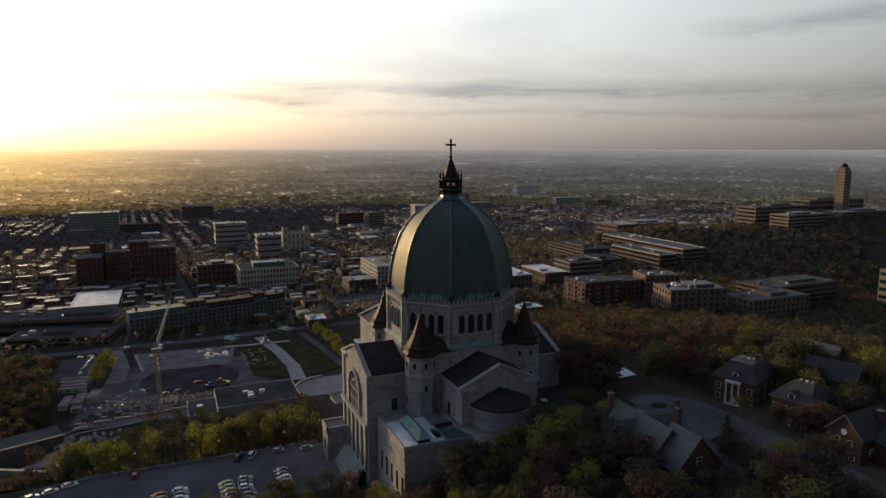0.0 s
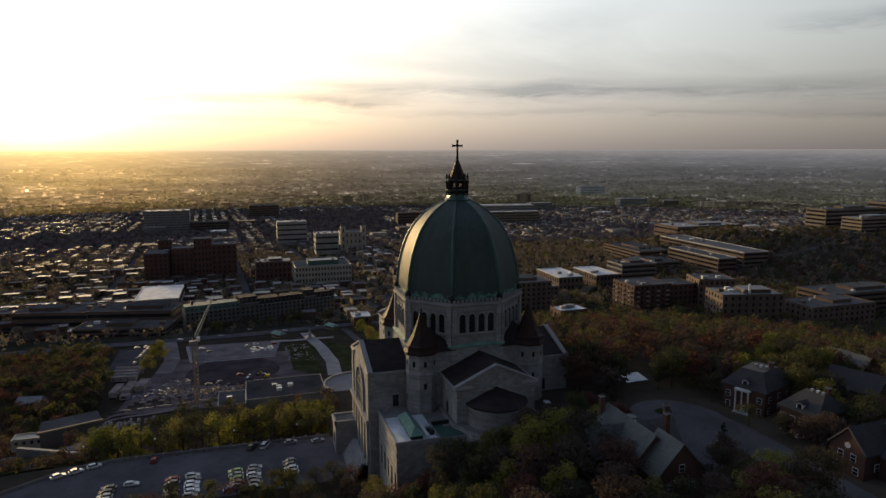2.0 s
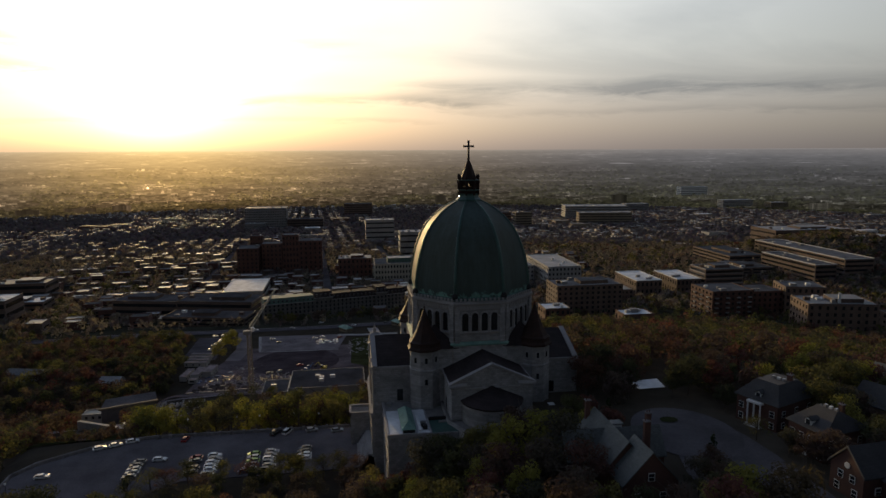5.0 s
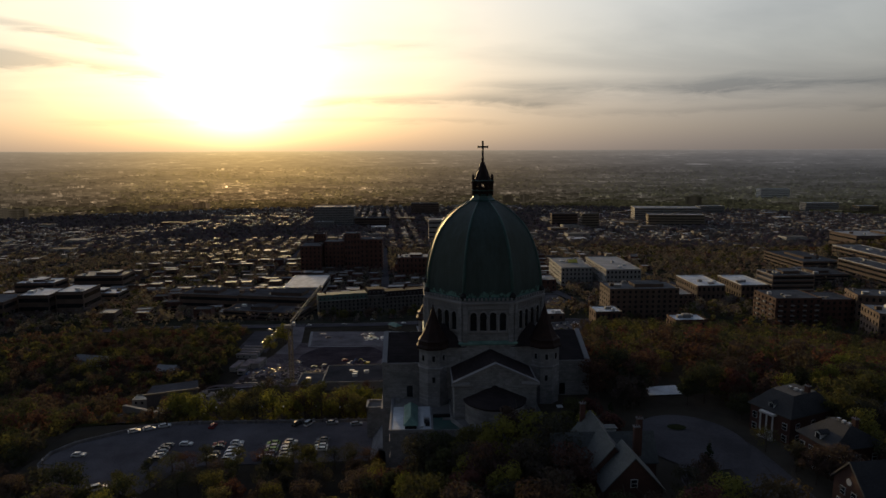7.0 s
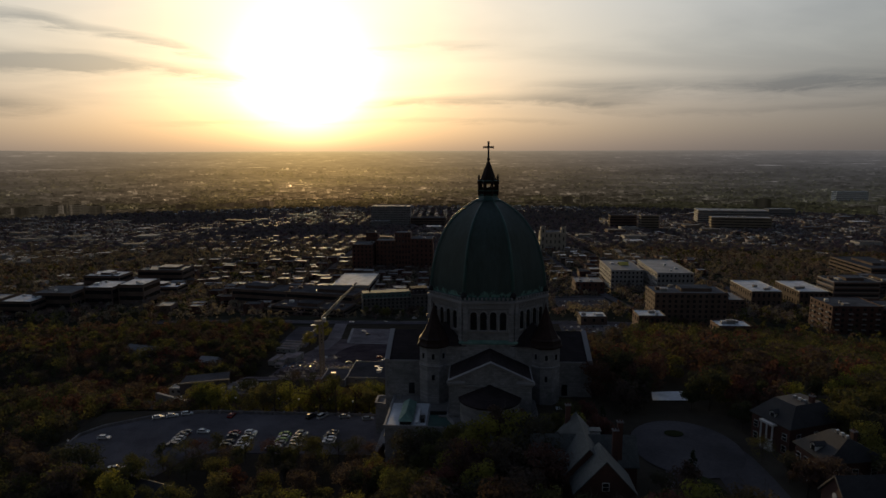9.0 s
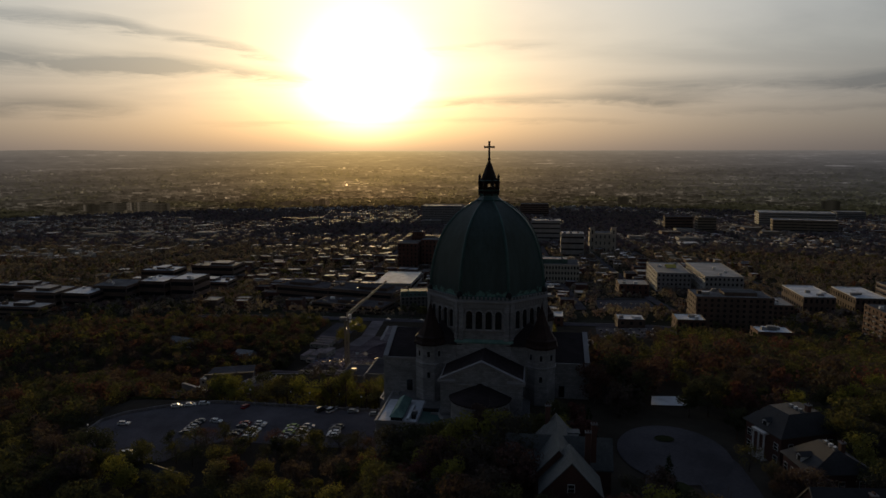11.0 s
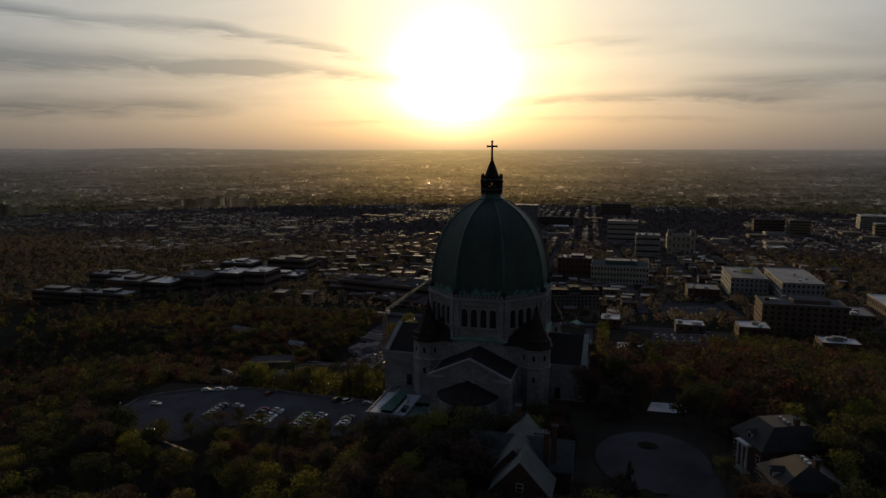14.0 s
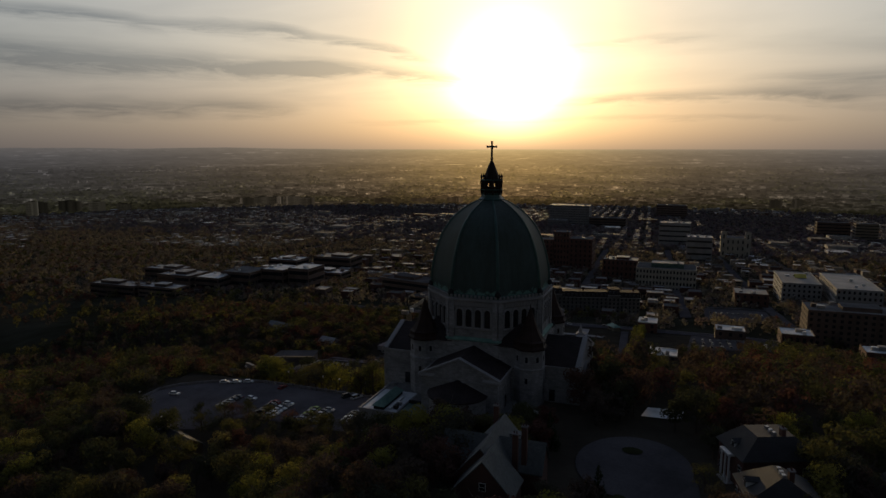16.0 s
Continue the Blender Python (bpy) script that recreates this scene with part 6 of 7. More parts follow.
building("apartment_block", "white five-storey apartment block with a yellow tarpaulin", 172, 214, 652, 84, -55, white_wall, pale_roof, 5, 8, units=2)
tarp = part("roof_tarpaulin", gable(BM(), 190, 203, 690, 702, -54.9, -51.4, "x", 0.2, 0.2), yellow_tarp)
tagged(tarp, "yellow tarpaulin tent on the apartment roof", "tarpaulin")
building("apartment_block", "pale grey apartment block with a flat white roof", 221, 266, 612, 105, -51, white_wall, pale_roof, 5, 9)
building("shop_block", "dark red brick block with a white roof", 117, 152, 590, 34, -59, red_brick, pale_roof, 3)
building("shop_block", "orange brick corner shop with a white roof", 134, 157, 343, 22, -39, red_brick, membrane, 2, 5, edge=buff_brick)
building("shop_block", "small flat white-roofed brick house below the hill", 26, 42, 378, 18, -48, red_brick, membrane, 2, edge=white_paint)
building("shop_block", "small white-roofed house at the wood's edge", 41, 60, 262, 18, -41, brown_brick, membrane, 2, edge=white_paint)
building("shop_block", "small flat white-roofed shop", 88, 111, 360, 20, -44.5, brown_brick, membrane, 2)
building("apartment_block", "dark brown brick apartment block", 157, 222, 380, 34, -27, brown_brick, gravel_roof, 7, 12, units=4)
building("shop_block", "long low brick block with a white roof", 294, 326, 506, 62, -51, brown_brick, membrane, 3, 6, edge=white_paint)
building("shop_block", "long low brick block with a white roof", 347, 378, 511, 60, -52, brown_brick, membrane, 3, 6, edge=white_paint)
building("apartment_block", "brick apartment block with pale storey bands", 382, 431, 510, 36, -41, brown_brick, gravel_roof, 6, band=True, units=4, trim=white_wall)
b4 = building("apartment_block", "red brick apartment block with rows of balconies", 307, 350, 367, 40, -35, red_brick, gravel_roof, 6, 7, units=3)
h4b = -35 - b4.location.z
balcony_me = mesh_of("balcony", box(BM(), -1.7, 1.7, -1.5, 0, 0, 1.1), concrete)
for f in range(5):
    for i in range(4):
        shared("balcony", balcony_me, b4, pose(-17 + i * 11.4, -20, 4.2 + f * (h4b - 2) / 6))
    for i in range(3):
        shared("balcony", balcony_me, b4, pose(-21.5, -13 + i * 12, 4.2 + f * (h4b - 2) / 6, 0, 0, -90))
building("apartment_block", "low red brick wing with a flat roof", 352, 386, 373, 34, -38, red_brick, gravel_roof, 5, 6)
building("apartment_block", "tan brick block with a patchy white roof", 354, 412, 284, 36, -31, brown_brick, pale_roof, 5, 9, units=6, rz=-14)
part("stack", lathe(BM(), 10, [(1.2, 0), (1.0, 9)]), white_paint, tagged(new("chimney_stack"), "tall pale chimney stack on a roof", "chimney")).parent.location = (380, 292, -32)
building("apartment_block", "pale low apartment block at the wood's edge", 433, 508, 270, 40, -44, brown_brick, gravel_roof, 4, 12, units=4)
building("apartment_block", "brown apartment block at the wood's edge", 500, 604, 312, 44, -45, brown_brick, gravel_roof, 5, band=True, units=4)
building("apartment_block", "beige apartment block by the trees", 640, 700, 250, 40, -30, buff_brick, pale_roof, 5, band=True, units=3)
building("shop_block", "small low brick house with a pale blue-white roof", 172, 196, 262, 18, -26, red_brick, membrane, 2)
building("apartment_block", "low brick apartment block", 388, 426, 362, 34, -33, brown_brick, gravel_roof, 5, 7, rz=-16)
building("apartment_block", "brown brick block of flats with a pale roof", 236, 266, 452, 40, -49, brown_brick, pale_roof, 4, 6)
# campus on the slope
building("campus_block", "long low brown campus block with white roof edges", 592, 634, 542, 190, -40, brown_brick, gravel_roof, 4, band=True, edge=white_paint)
building("campus_block", "long low brown campus block with white roof edges", 546, 576, 536, 110, -45, brown_brick, gravel_roof, 4, band=True, edge=white_paint)
building("campus_block", "large dark brick campus hall", 684, 826, 814, 70, -38, brown_brick, pale_roof, 5, band=True, units=6)
building("campus_block", "dark brick hall with a broad white roof", 742, 806, 668, 60, -36, brown_brick, membrane, 2, band=True, units=2, edge=white_paint, rz=-8)
building("campus_block", "brown terraced campus block", 516, 572, 676, 104, -55, brown_brick, gravel_roof, 4, band=True, units=6)
building("campus_block", "brown terraced campus block", 470, 536, 602, 50, -59, brown_brick, gravel_roof, 4, band=True, units=5)
building("university_block", "long buff brick university block on the hill", 834, 957, 640, 40, 4, buff_brick, gravel_roof, 6, band=True, units=4)
building("university_block", "long buff brick university block on the hill", 835, 930, 575, 36, -4, buff_brick, pale_roof, 5, band=True, units=4)
building("university_block", "buff brick university wing on the hill", 935, 1060, 560, 36, -2, buff_brick, pale_roof, 5, band=True, units=5)
building("university_block", "buff brick university wing on the hill", 960, 1100, 640, 36, 12, buff_brick, gravel_roof, 5, band=True, units=3)
tw = building("university_tower", "tall buff brick university tower with a domed top", 990, 1006, 600, 16, 64, buff_brick, slate, 16, 3, units=0)
ht = 64 - tw.location.z
part("tower_crown", box(BM(), -6, 6, -6, 6, ht - 0.5, ht + 6), buff_brick, tw)
part("tower_dome", lathe(BM(), 16, [(5.4, ht + 6), (5.0, ht + 8.5), (3.6, ht + 11), (1.6, ht + 12.6), (0.3, ht + 13)]), slate, tw, "dark small dome")
# long low school roofs in the west
for x0, x1, y0, dp, zt, roof in ((-571, -520, 450, 40, -57, pale_roof), (-516, -481, 455, 38, -58, membrane), (-496, -452, 480, 44, -54, gravel_roof), (-448, -415, 498, 40, -51, membrane), (-412, -382, 505, 40, -49, membrane), (-630, -560, 400, 26, -63, pale_roof), (-556, -500, 402, 24, -62, pale_roof), (-535, -485, 640, 36, -65, membrane), (-480, -416, 680, 40, -64, pale_roof), (-440, -380, 585, 30, -68, membrane), (-660, -600, 520, 30, -66, pale_roof)):
    building("school_block", "long dark brick school block with a pale flat roof", x0, x1, y0, dp, zt, brown_brick, roof, 3, band=True, units=3, group="western school blocks")

# streets of the grid
for x, y0, y1 in ((150, 395, 3000), (-232, 700, 3000), (60, 480, 3000), (-60, 560, 3000), (-420, 800, 3000), (330, 640, 3000), (-640, 700, 2800), (560, 1000, 3000), (800, 1200, 3000), (-900, 900, 2800), (1050, 1000, 2800), (-1200, 1100, 2600), (240, 900, 3000)):
    strip("street", [(x - 0.05 * (y - 600), y) for y in (y0, (y0 + y1) / 2, y1)], 11, street_grey, "straight grey street of the town", lift=1.4, step=60)
    TAKEN.extend((x - 0.05 * (yy - 600) - 8, x - 0.05 * (yy - 600) + 8, yy - 50, yy + 50) for yy in range(int(y0), int(y1), 100))
for y in (560, 640, 800, 1000, 1220, 1450, 1700, 1980, 2300, 2650):
    strip("street", [(-min(1.2 * y + 150, math.sqrt(3150 ** 2 - y * y)), y), (0, y + 6), (min(1.2 * y + 150, math.sqrt(3150 ** 2 - y * y)), y)], 9, street_grey, "cross street of the town", lift=1.4, step=60)
patch("car_park", [(66, 300), (130, 300), (134, 372), (70, 372)], street_grey, "grey lot with parked cars below the hill", lift=0.7)
patch("car_park", [(84, 470), (146, 470), (146, 560), (84, 560)], street_grey, "grey town car park", lift=0.7)
for k in range(26):
    x, y = 72 + (k % 9) * 6.2 + random.uniform(-0.6, 0.6), 312 + (k // 9) * 16
    park(random.choice(("white", "grey", "silver", "black", "silver")), x, y, 90 + random.uniform(-4, 4), z=gz(x, y) + 0.75)
for k in range(20):
    x, y = 90 + (k % 10) * 5.4, 492 + (k // 10) * 30
    park(random.choice(("white", "grey", "silver", "black")), x, y, 90, z=gz(x, y) + 0.75)
take(66, 134, 300, 372, 0)
take(84, 146, 470, 560, 0)


# row houses: a few built once, then set out along the streets
def row_house(w, d, h, wall, roof, label):
    b = thing("row_house", label, "house", (0, 0, -60), 0, "row houses of the town")
    part("wall", box(BM(), -w / 2, w / 2, -d / 2, d / 2, -4, h), wall, b)
    part("roof", box(BM(), -w / 2 + 0.3, w / 2 - 0.3, -d / 2 + 0.3, d / 2 - 0.3, h, h + 0.12), roof, b)
    bm = BM()
    for q in ((-w / 2, w / 2, -d / 2, -d / 2 + 0.3), (-w / 2, w / 2, d / 2 - 0.3, d / 2), (-w / 2, -w / 2 + 0.3, -d / 2 + 0.3, d / 2 - 0.3), (w / 2 - 0.3, w / 2, -d / 2 + 0.3, d / 2 - 0.3)):
        box(bm, *q, h, h + 0.7)
    part("parapet", bm, wall, b)
    for f in range(2):
        for x in (0,):
            shared("window", unit_win, b, pose(x, -d / 2, 1.6 + f * 3.4) @ Matrix.Diagonal((w * 0.6, 1, 1.6, 1)))
    return b


ROWS_OF = [row_house(12, 14, 8.0, red_brick, pale_roof, "red brick row house with a pale flat roof"), row_house(14, 13, 8.6, brown_brick, gravel_roof, "brown brick row house with a gravel roof"), row_house(11, 16, 7.6, buff_brick, pale_roof, "buff brick row house with a pale flat roof"),
           row_house(17, 15, 10.5, red_brick, gravel_roof, "three-storey red brick flats with a gravel roof"), row_house(20, 16, 10.5, brown_brick, pale_roof, "three-storey brown brick flats with a white roof")]
placed, first = 0, set()
FAR_BOXES = []
rng = random.Random(7)
for y in range(396, 1150, 27):
    half_r, half_l = 1.5 * y + 150, 1.55 * y + 300
    x = -half_l
    while x < half_r:
        x += rng.uniform(14, 24)
        px, py = x - 0.05 * (y - 600), y + rng.uniform(-4, 4)
        wood = noise.noise(Vector((px * 0.0021, py * 0.0021, 4.2)))
        if px > 380 and py < 640 or px > 560 and py < 1000 or px > 700 or (px < -330 and py < 640):
            continue
        if wood > 0.16 or rng.random() < 0.52 or not free(px, py) or y < 430 and not 26 < px < 135:
            continue
        if placed < 270 and -520 < px < 560 and py < 960:
            src = rng.choice(ROWS_OF)
            m = pose(px, py, gz(px, py), 0, 0, rng.choice((2.9, 2.9, 92.9)))
            if src not in first:
                first.add(src)
                src.matrix_world = m
            else:
                copy_thing(src, m)
            placed += 1
            TAKEN.append((px - 7, px + 7, py - 7, py + 7))
        else:
            FAR_BOXES.append((px, py, gz(px, py), rng.uniform(9, 16), rng.uniform(10, 16), rng.uniform(6, 9.5), rng.random(), rng.random()))
# rows of small houses back to back along the streets, running away over the plain
held = np.array(TAKEN)
column = -4600.0
while column < 4600:
    column += 27 if rng.random() < 0.5 else 34
    y = 1150.0 + rng.uniform(0, 30)
    while y < 2840:
        run = rng.uniform(7.5, 12) * (1 if y < 2000 else 1.35)
        y += run + (14 if rng.random() < 0.09 else 0.6)
        px, py = column - 0.05 * (y - 600), y
        if not -1.55 * y - 300 < px < 1.5 * y + 150 or math.hypot(px, py) > 2835 or px > 700 and py < 1300:
            continue
        if noise.noise(Vector((px * 0.0021, py * 0.0021, 4.2))) > 0.13 or rng.random() < (0.5 if px > -400 else 0.6):
            continue
        if ((held[:, 0] < px) & (held[:, 1] > px) & (held[:, 2] < py) & (held[:, 3] > py)).any():
            continue
        big = rng.random() < 0.02
        FAR_BOXES.append((px, py, gz(px, py), rng.uniform(26, 60) if big else rng.uniform(11, 15), rng.uniform(18, 36) if big else run, rng.uniform(8, 15) if big else rng.uniform(6, 9.5), rng.random(), rng.random() ** 2.0))


def far_town(name, boxes, roof_part, label, mat):
    """All far houses as one mesh: walls, or roof decks with a shallow rim."""
    v, f, tint = [], [], []
    for x, y, z, w, d, h, a, b in boxes:
        c = np.array([(-w / 2, -d / 2), (w / 2, -d / 2), (w / 2, d / 2), (-w / 2, d / 2)])
        th = radians(2.9)
        c = np.stack([x + c[:, 0] * math.cos(th) - c[:, 1] * math.sin(th), y + c[:, 0] * math.sin(th) + c[:, 1] * math.cos(th)], 1)
        k = len(v)
        lo, hi = (z - 4, z + h) if not roof_part else (z + h - 0.02, z + h + 0.25)
        v += [(px, py, lo) for px, py in c] + [(px, py, hi) for px, py in c]
        f += [(k, k + 1, k + 5, k + 4), (k + 1, k + 2, k + 6, k + 5), (k + 2, k + 3, k + 7, k + 6), (k + 3, k, k + 4, k + 7)]
        tint += [a] * 4
        if roof_part:
            f.append((k + 4, k + 5, k + 6, k + 7))
            tint.append(b)
    me = bpy.data.meshes.new(name)
    me.from_pydata(v, [], f)
    me.attributes.new("tint", "FLOAT", "FACE").data.foreach_set("value", tint)
    me.materials.append(mat)
    return tagged(new(name, me), label, "buildings", kind="stuff")


def tinted(name, stops, rough, spec=0.5):
    m = bpy.data.materials.new(name)
    m.use_nodes = True
    n = Nodes(m.node_tree)
    src = n.add("ShaderNodeAttribute")
    src.attribute_name = "tint"
    co = n.add("ShaderNodeTexCoord").outputs["Object"]
    col = n.mix(1.0, n.ramp(src.outputs["Fac"], stops), n.ramp(n.noise(co, 0.25, 4), [(0.3, 0.7), (0.7, 1.05)]), "MULTIPLY")
    b = n.add("ShaderNodeBsdfPrincipled")
    n.link(col, b.inputs["Base Color"])
    n.link(n.math("MULTIPLY_ADD", src.outputs["Fac"], -0.25, rough), b.inputs["Roughness"])
    b.inputs["Specular IOR Level"].default_value = spec
    o = n.add("ShaderNodeOutputMaterial")
    n.link(b.outputs[0], o.inputs[0])
    return m


far_town("far_houses", FAR_BOXES, False, "thousands of small brick houses across the plain", tinted("far_walls", [(0.0, (0.14, 0.07, 0.05)), (0.4, (0.20, 0.13, 0.09)), (0.7, (0.30, 0.26, 0.20)), (1.0, (0.5, 0.48, 0.45))], 0.9))
far_town("far_roofs", FAR_BOXES, True, "pale and grey flat roofs across the plain", tinted("far_roof_sheets", [(0.0, (0.045, 0.042, 0.042)), (0.5, (0.085, 0.083, 0.083)), (0.72, (0.19, 0.19, 0.195)), (1.0, (0.50, 0.50, 0.51))], 0.85, 0.16))

# ---- trees ----
def leaf_cloud(rng_, blobs, count, size, squash=0.8, inner=0.35):
    """Leaf cards scattered on the skins of many overlapping clumps: vertices and faces."""
    k = len(blobs)
    blobs = np.array(blobs, float)
    weight = blobs[:, 3] ** 2
    pick = rng_.choice(k, count, p=weight / weight.sum())
    way_ = rng_.normal(size=(count, 3))
    way_ /= np.linalg.norm(way_, axis=1)[:, None]
    rad = blobs[pick, 3] * (1 - inner * rng_.random(count) ** 2)
    c = blobs[pick, :3] + way_ * rad[:, None] * np.array([1, 1, squash])
    nrm = way_ + rng_.normal(size=(count, 3)) * 0.32 + np.array([0, 0, 0.25])
    nrm /= np.linalg.norm(nrm, axis=1)[:, None]
    ref = rng_.normal(size=(count, 3))
    u = np.cross(nrm, ref)
    u /= np.linalg.norm(u, axis=1)[:, None] + 1e-9
    w = np.cross(nrm, u)
    s = (size * (0.6 + 0.8 * rng_.random(count)))[:, None]
    a = 0.5 + 0.5 * rng_.random(count)[:, None]
    v = np.stack([c - u * s - w * s * a * 0.6, c + u * s - w * s * a * 0.6, c + w * s * a * 1.3], 1).reshape(-1, 3)
    return v


def leaf_mesh(name, v, mat, tint=None):
    n = len(v) // 3
    me = bpy.data.meshes.new(name)
    me.vertices.add(len(v))
    me.vertices.foreach_set("co", v.astype(np.float32).ravel())
    me.loops.add(n * 3)
    me.loops.foreach_set("vertex_index", np.arange(n * 3, dtype=np.int32))
    me.polygons.add(n)
    me.polygons.foreach_set("loop_start", np.arange(n, dtype=np.int32) * 3)
    me.update(calc_edges=True)
    if tint is not None:
        me.attributes.new("tint", "FLOAT", "FACE").data.foreach_set("value", tint.astype(np.float32))
    me.materials.append(mat)
    return me


def crown_blobs(rng_, r, h0, h1, n, lump=0.26):
    out = []
    for _ in range(n):
        t = rng_.random()
        z = h0 + (h1 - h0) * t
        spread_ = r * math.sqrt(max(0.05, 1 - ((t - 0.42) / 0.62) ** 2))
        a = rng_.random() * 2 * math.pi
        q = spread_ * (0.25 + 0.75 * rng_.random())
        out.append((q * math.cos(a), q * math.sin(a), z, r * (lump + 0.2 * rng_.random())))
    return out


def limbs(rng_, h, r, n=9, top=0.85, thick=0.28):
    bm = BM()
    lathe(bm, 7, [(thick * 1.5, -0.6), (thick, 0.5), (thick * 0.75, h * 0.4), (thick * 0.35, h * top)])
    for i in range(n):
        a = 2 * math.pi * i / n + rng_.random()
        z = h * (0.28 + 0.45 * i / n)
        p = Vector((0, 0, z))
        q = Vector((math.cos(a) * r * 0.55, math.sin(a) * r * 0.55, z + h * 0.2))
        e = Vector((math.cos(a + 0.3) * r * 0.85, math.sin(a + 0.3) * r * 0.85, z + h * (0.26 + 0.1 * rng_.random())))
        beam(bm, p, q, thick * 0.5)
        beam(bm, q, e, thick * 0.25)
    return bm


def broadleaf(seed, h, r, count, size, label, n=17, low=0.3, leaf=None):
    rr = np.random.default_rng(seed)
    t = thing("tree", label, "tree", (0, 0, 0), 0, "hillside trees")
    part("trunk", limbs(rr, h, r), bark, t)
    v = leaf_cloud(rr, crown_blobs(rr, r, h * low + r * 0.2, h - r * 0.3, n), count, size)
    ob = new("crown", leaf_mesh("crown", v, leaf or leaves))
    ob.parent = t
    return t


def conifer(seed, h, r):
    rr = np.random.default_rng(seed)
    t = thing("conifer", "dark narrow conifer beside a house", "tree", (0, 0, 0), 0, "conifers")
    part("trunk", lathe(BM(), 7, [(0.25, -0.5), (0.2, h * 0.4), (0.04, h)]), bark, t)
    blobs = []
    for i in range(15):
        f = i / 15
        for k in range(4):
            a = rr.random() * 6.28
            q = r * (1 - f) * 0.62
            blobs.append((q * math.cos(a), q * math.sin(a), 0.8 + f * (h - 1.2), 0.3 + r * (1 - f) * 0.42))
    ob = new("crown", leaf_mesh("conifer_crown", leaf_cloud(rr, blobs, 1500, 0.22, 0.6), needles))
    ob.parent = t
    return t


PROTO = [broadleaf(11, 11.5, 4.4, 1955, 0.28, "broad tree in fresh spring leaf", 24), broadleaf(12, 13.0, 4.9, 2125, 0.29, "tall round tree in yellow-green leaf", 26, 0.3, yellow_leaves), broadleaf(13, 9.5, 3.8, 1900, 0.26, "small tree in thin spring leaf", 20, 0.22),
         broadleaf(14, 12.0, 4.2, 1300, 0.22, "half-bare tree with thin brownish leaf", 22, 0.35), broadleaf(15, 14.0, 5.3, 2210, 0.30, "large old tree with an uneven crown", 30), broadleaf(16, 10.0, 4.8, 1000, 0.20, "nearly bare spreading tree with russet buds", 20, 0.3),
         broadleaf(17, 12.0, 4.6, 1955, 0.26, "bushy tree in yellow-green leaf down to the ground", 30, 0.06, yellow_leaves)]
seen_proto = set()
rt = random.Random(21)


def plant(x, y, k=None, s=None, z=None):
    src = PROTO[rt.choice((0, 0, 1, 1, 2, 3, 4, 4, 5)) if k is None else k]
    s = s or rt.uniform(0.8, 1.12)
    m = pose(x, y, (gz(x, y) if z is None else z), 0, 0, rt.uniform(0, 360))
    if src not in seen_proto:
        seen_proto.add(src)
        src.matrix_world = m @ Matrix.Scale(s, 4)
        return src
    ob = copy_thing(src, m)
    ob.scale = (s, s, s)
    return ob


near = 0
spots = []
# row below the car park wall
for k in range(40):
    spots.append((-118 + 2.05 * k + rt.uniform(-2.2, 2.2), rt.uniform(27, 47), (6, 1, 3, 6, 5, 6, 1)[k % 7]))
# thin trees along the near edge of the car park
for k in range(90):
    spots.append((rt.uniform(-104, -36), rt.uniform(-30, -10.5), rt.choice((2, 3, 5, 5, 3))))
# close under the apse terrace
for k in range(60):
    spots.append((rt.uniform(-30, 30), rt.uniform(-57, -47), rt.choice((2, 0, 4, 2))))
# slope before the apse and along the car park's lower edge
for k in range(420):
    x, y = rt.uniform(-52, 52), rt.uniform(-128, -49)
    spots.append((x, y, None))
for k in range(150):
    spots.append((rt.uniform(-140, -45), rt.uniform(-110, -30), None))
# round the houses
for k in range(160):
    spots.append((rt.uniform(34, 150), rt.uniform(-120, -8), None))
kept = []
for x, y, k in spots:
    if not free(x, y) or any((x - a) ** 2 + (y - b) ** 2 < (13 if y > 25 else 26) for a, b in kept):
        continue
    if near > 300:
        break
    kept.append((x, y))
    tall = 0.78 if (x < -30 and -35 < y < 25) else (rt.uniform(0.75, 1.35) if y > 25 else None)
    plant(x, y, k, tall)
    near += 1
for x, y, s in ((-33.5, -38, 0.9), (-34, -30, 0.8), (-36, -46, 0.9), (-127, 298, 1.3), (-131, 268, 1.05), (34, -20, 1.0), (42, -10, 1.1)):
    plant(x, y, 1 if x < 0 else 4, s)
for x, y, s in ((-33, -43, 0.95), (-27, -44, 0.9), (-21, -44.5, 0.85), (-15, -45.5, 0.8), (-10, -48, 0.75), (-3, -50.5, 0.7), (4, -51, 0.72), (11, -50, 0.7), (17, -47, 0.75), (-30, -50, 1.0), (-24, -51, 1.0), (-18, -51, 0.95), (22, -42, 0.7), (27, -38, 0.75)):
    plant(x, y, rt.choice((0, 2, 4)), s)
con = conifer(31, 11.0, 2.6)
con.matrix_world = pose(45.5, -73, gz(45.5, -73))
copy_thing(con, pose(30, -47, gz(30, -47)))
for x, y, k, s in ((10, -68, 4, 1.1), (8, -61, 0, 1.0), (12, -80, 4, 1.0), (69.5, -68, 2, 0.8), (70.5, -74.5, 0, 0.85), (74, -78, 4, 0.8), (70, -38.5, 0, 0.8), (67.5, -57.5, 5, 0.7), (90, -74, 4, 0.9), (91, -60, 1, 0.95), (97, -57, 0, 1.05), (92, -50, 4, 1.0), (86, -33, 1, 0.95), (66, -24, 4, 1.0), (74, -26, 0, 1.1), (46, -24, 3, 1.1), (40, -28, 0, 1.0), (100, -70, 2, 1.0), (88, -80, 5, 1.0)):
    plant(x, y, k, s)
copy_thing(con, pose(7, -46.8, 18.0))


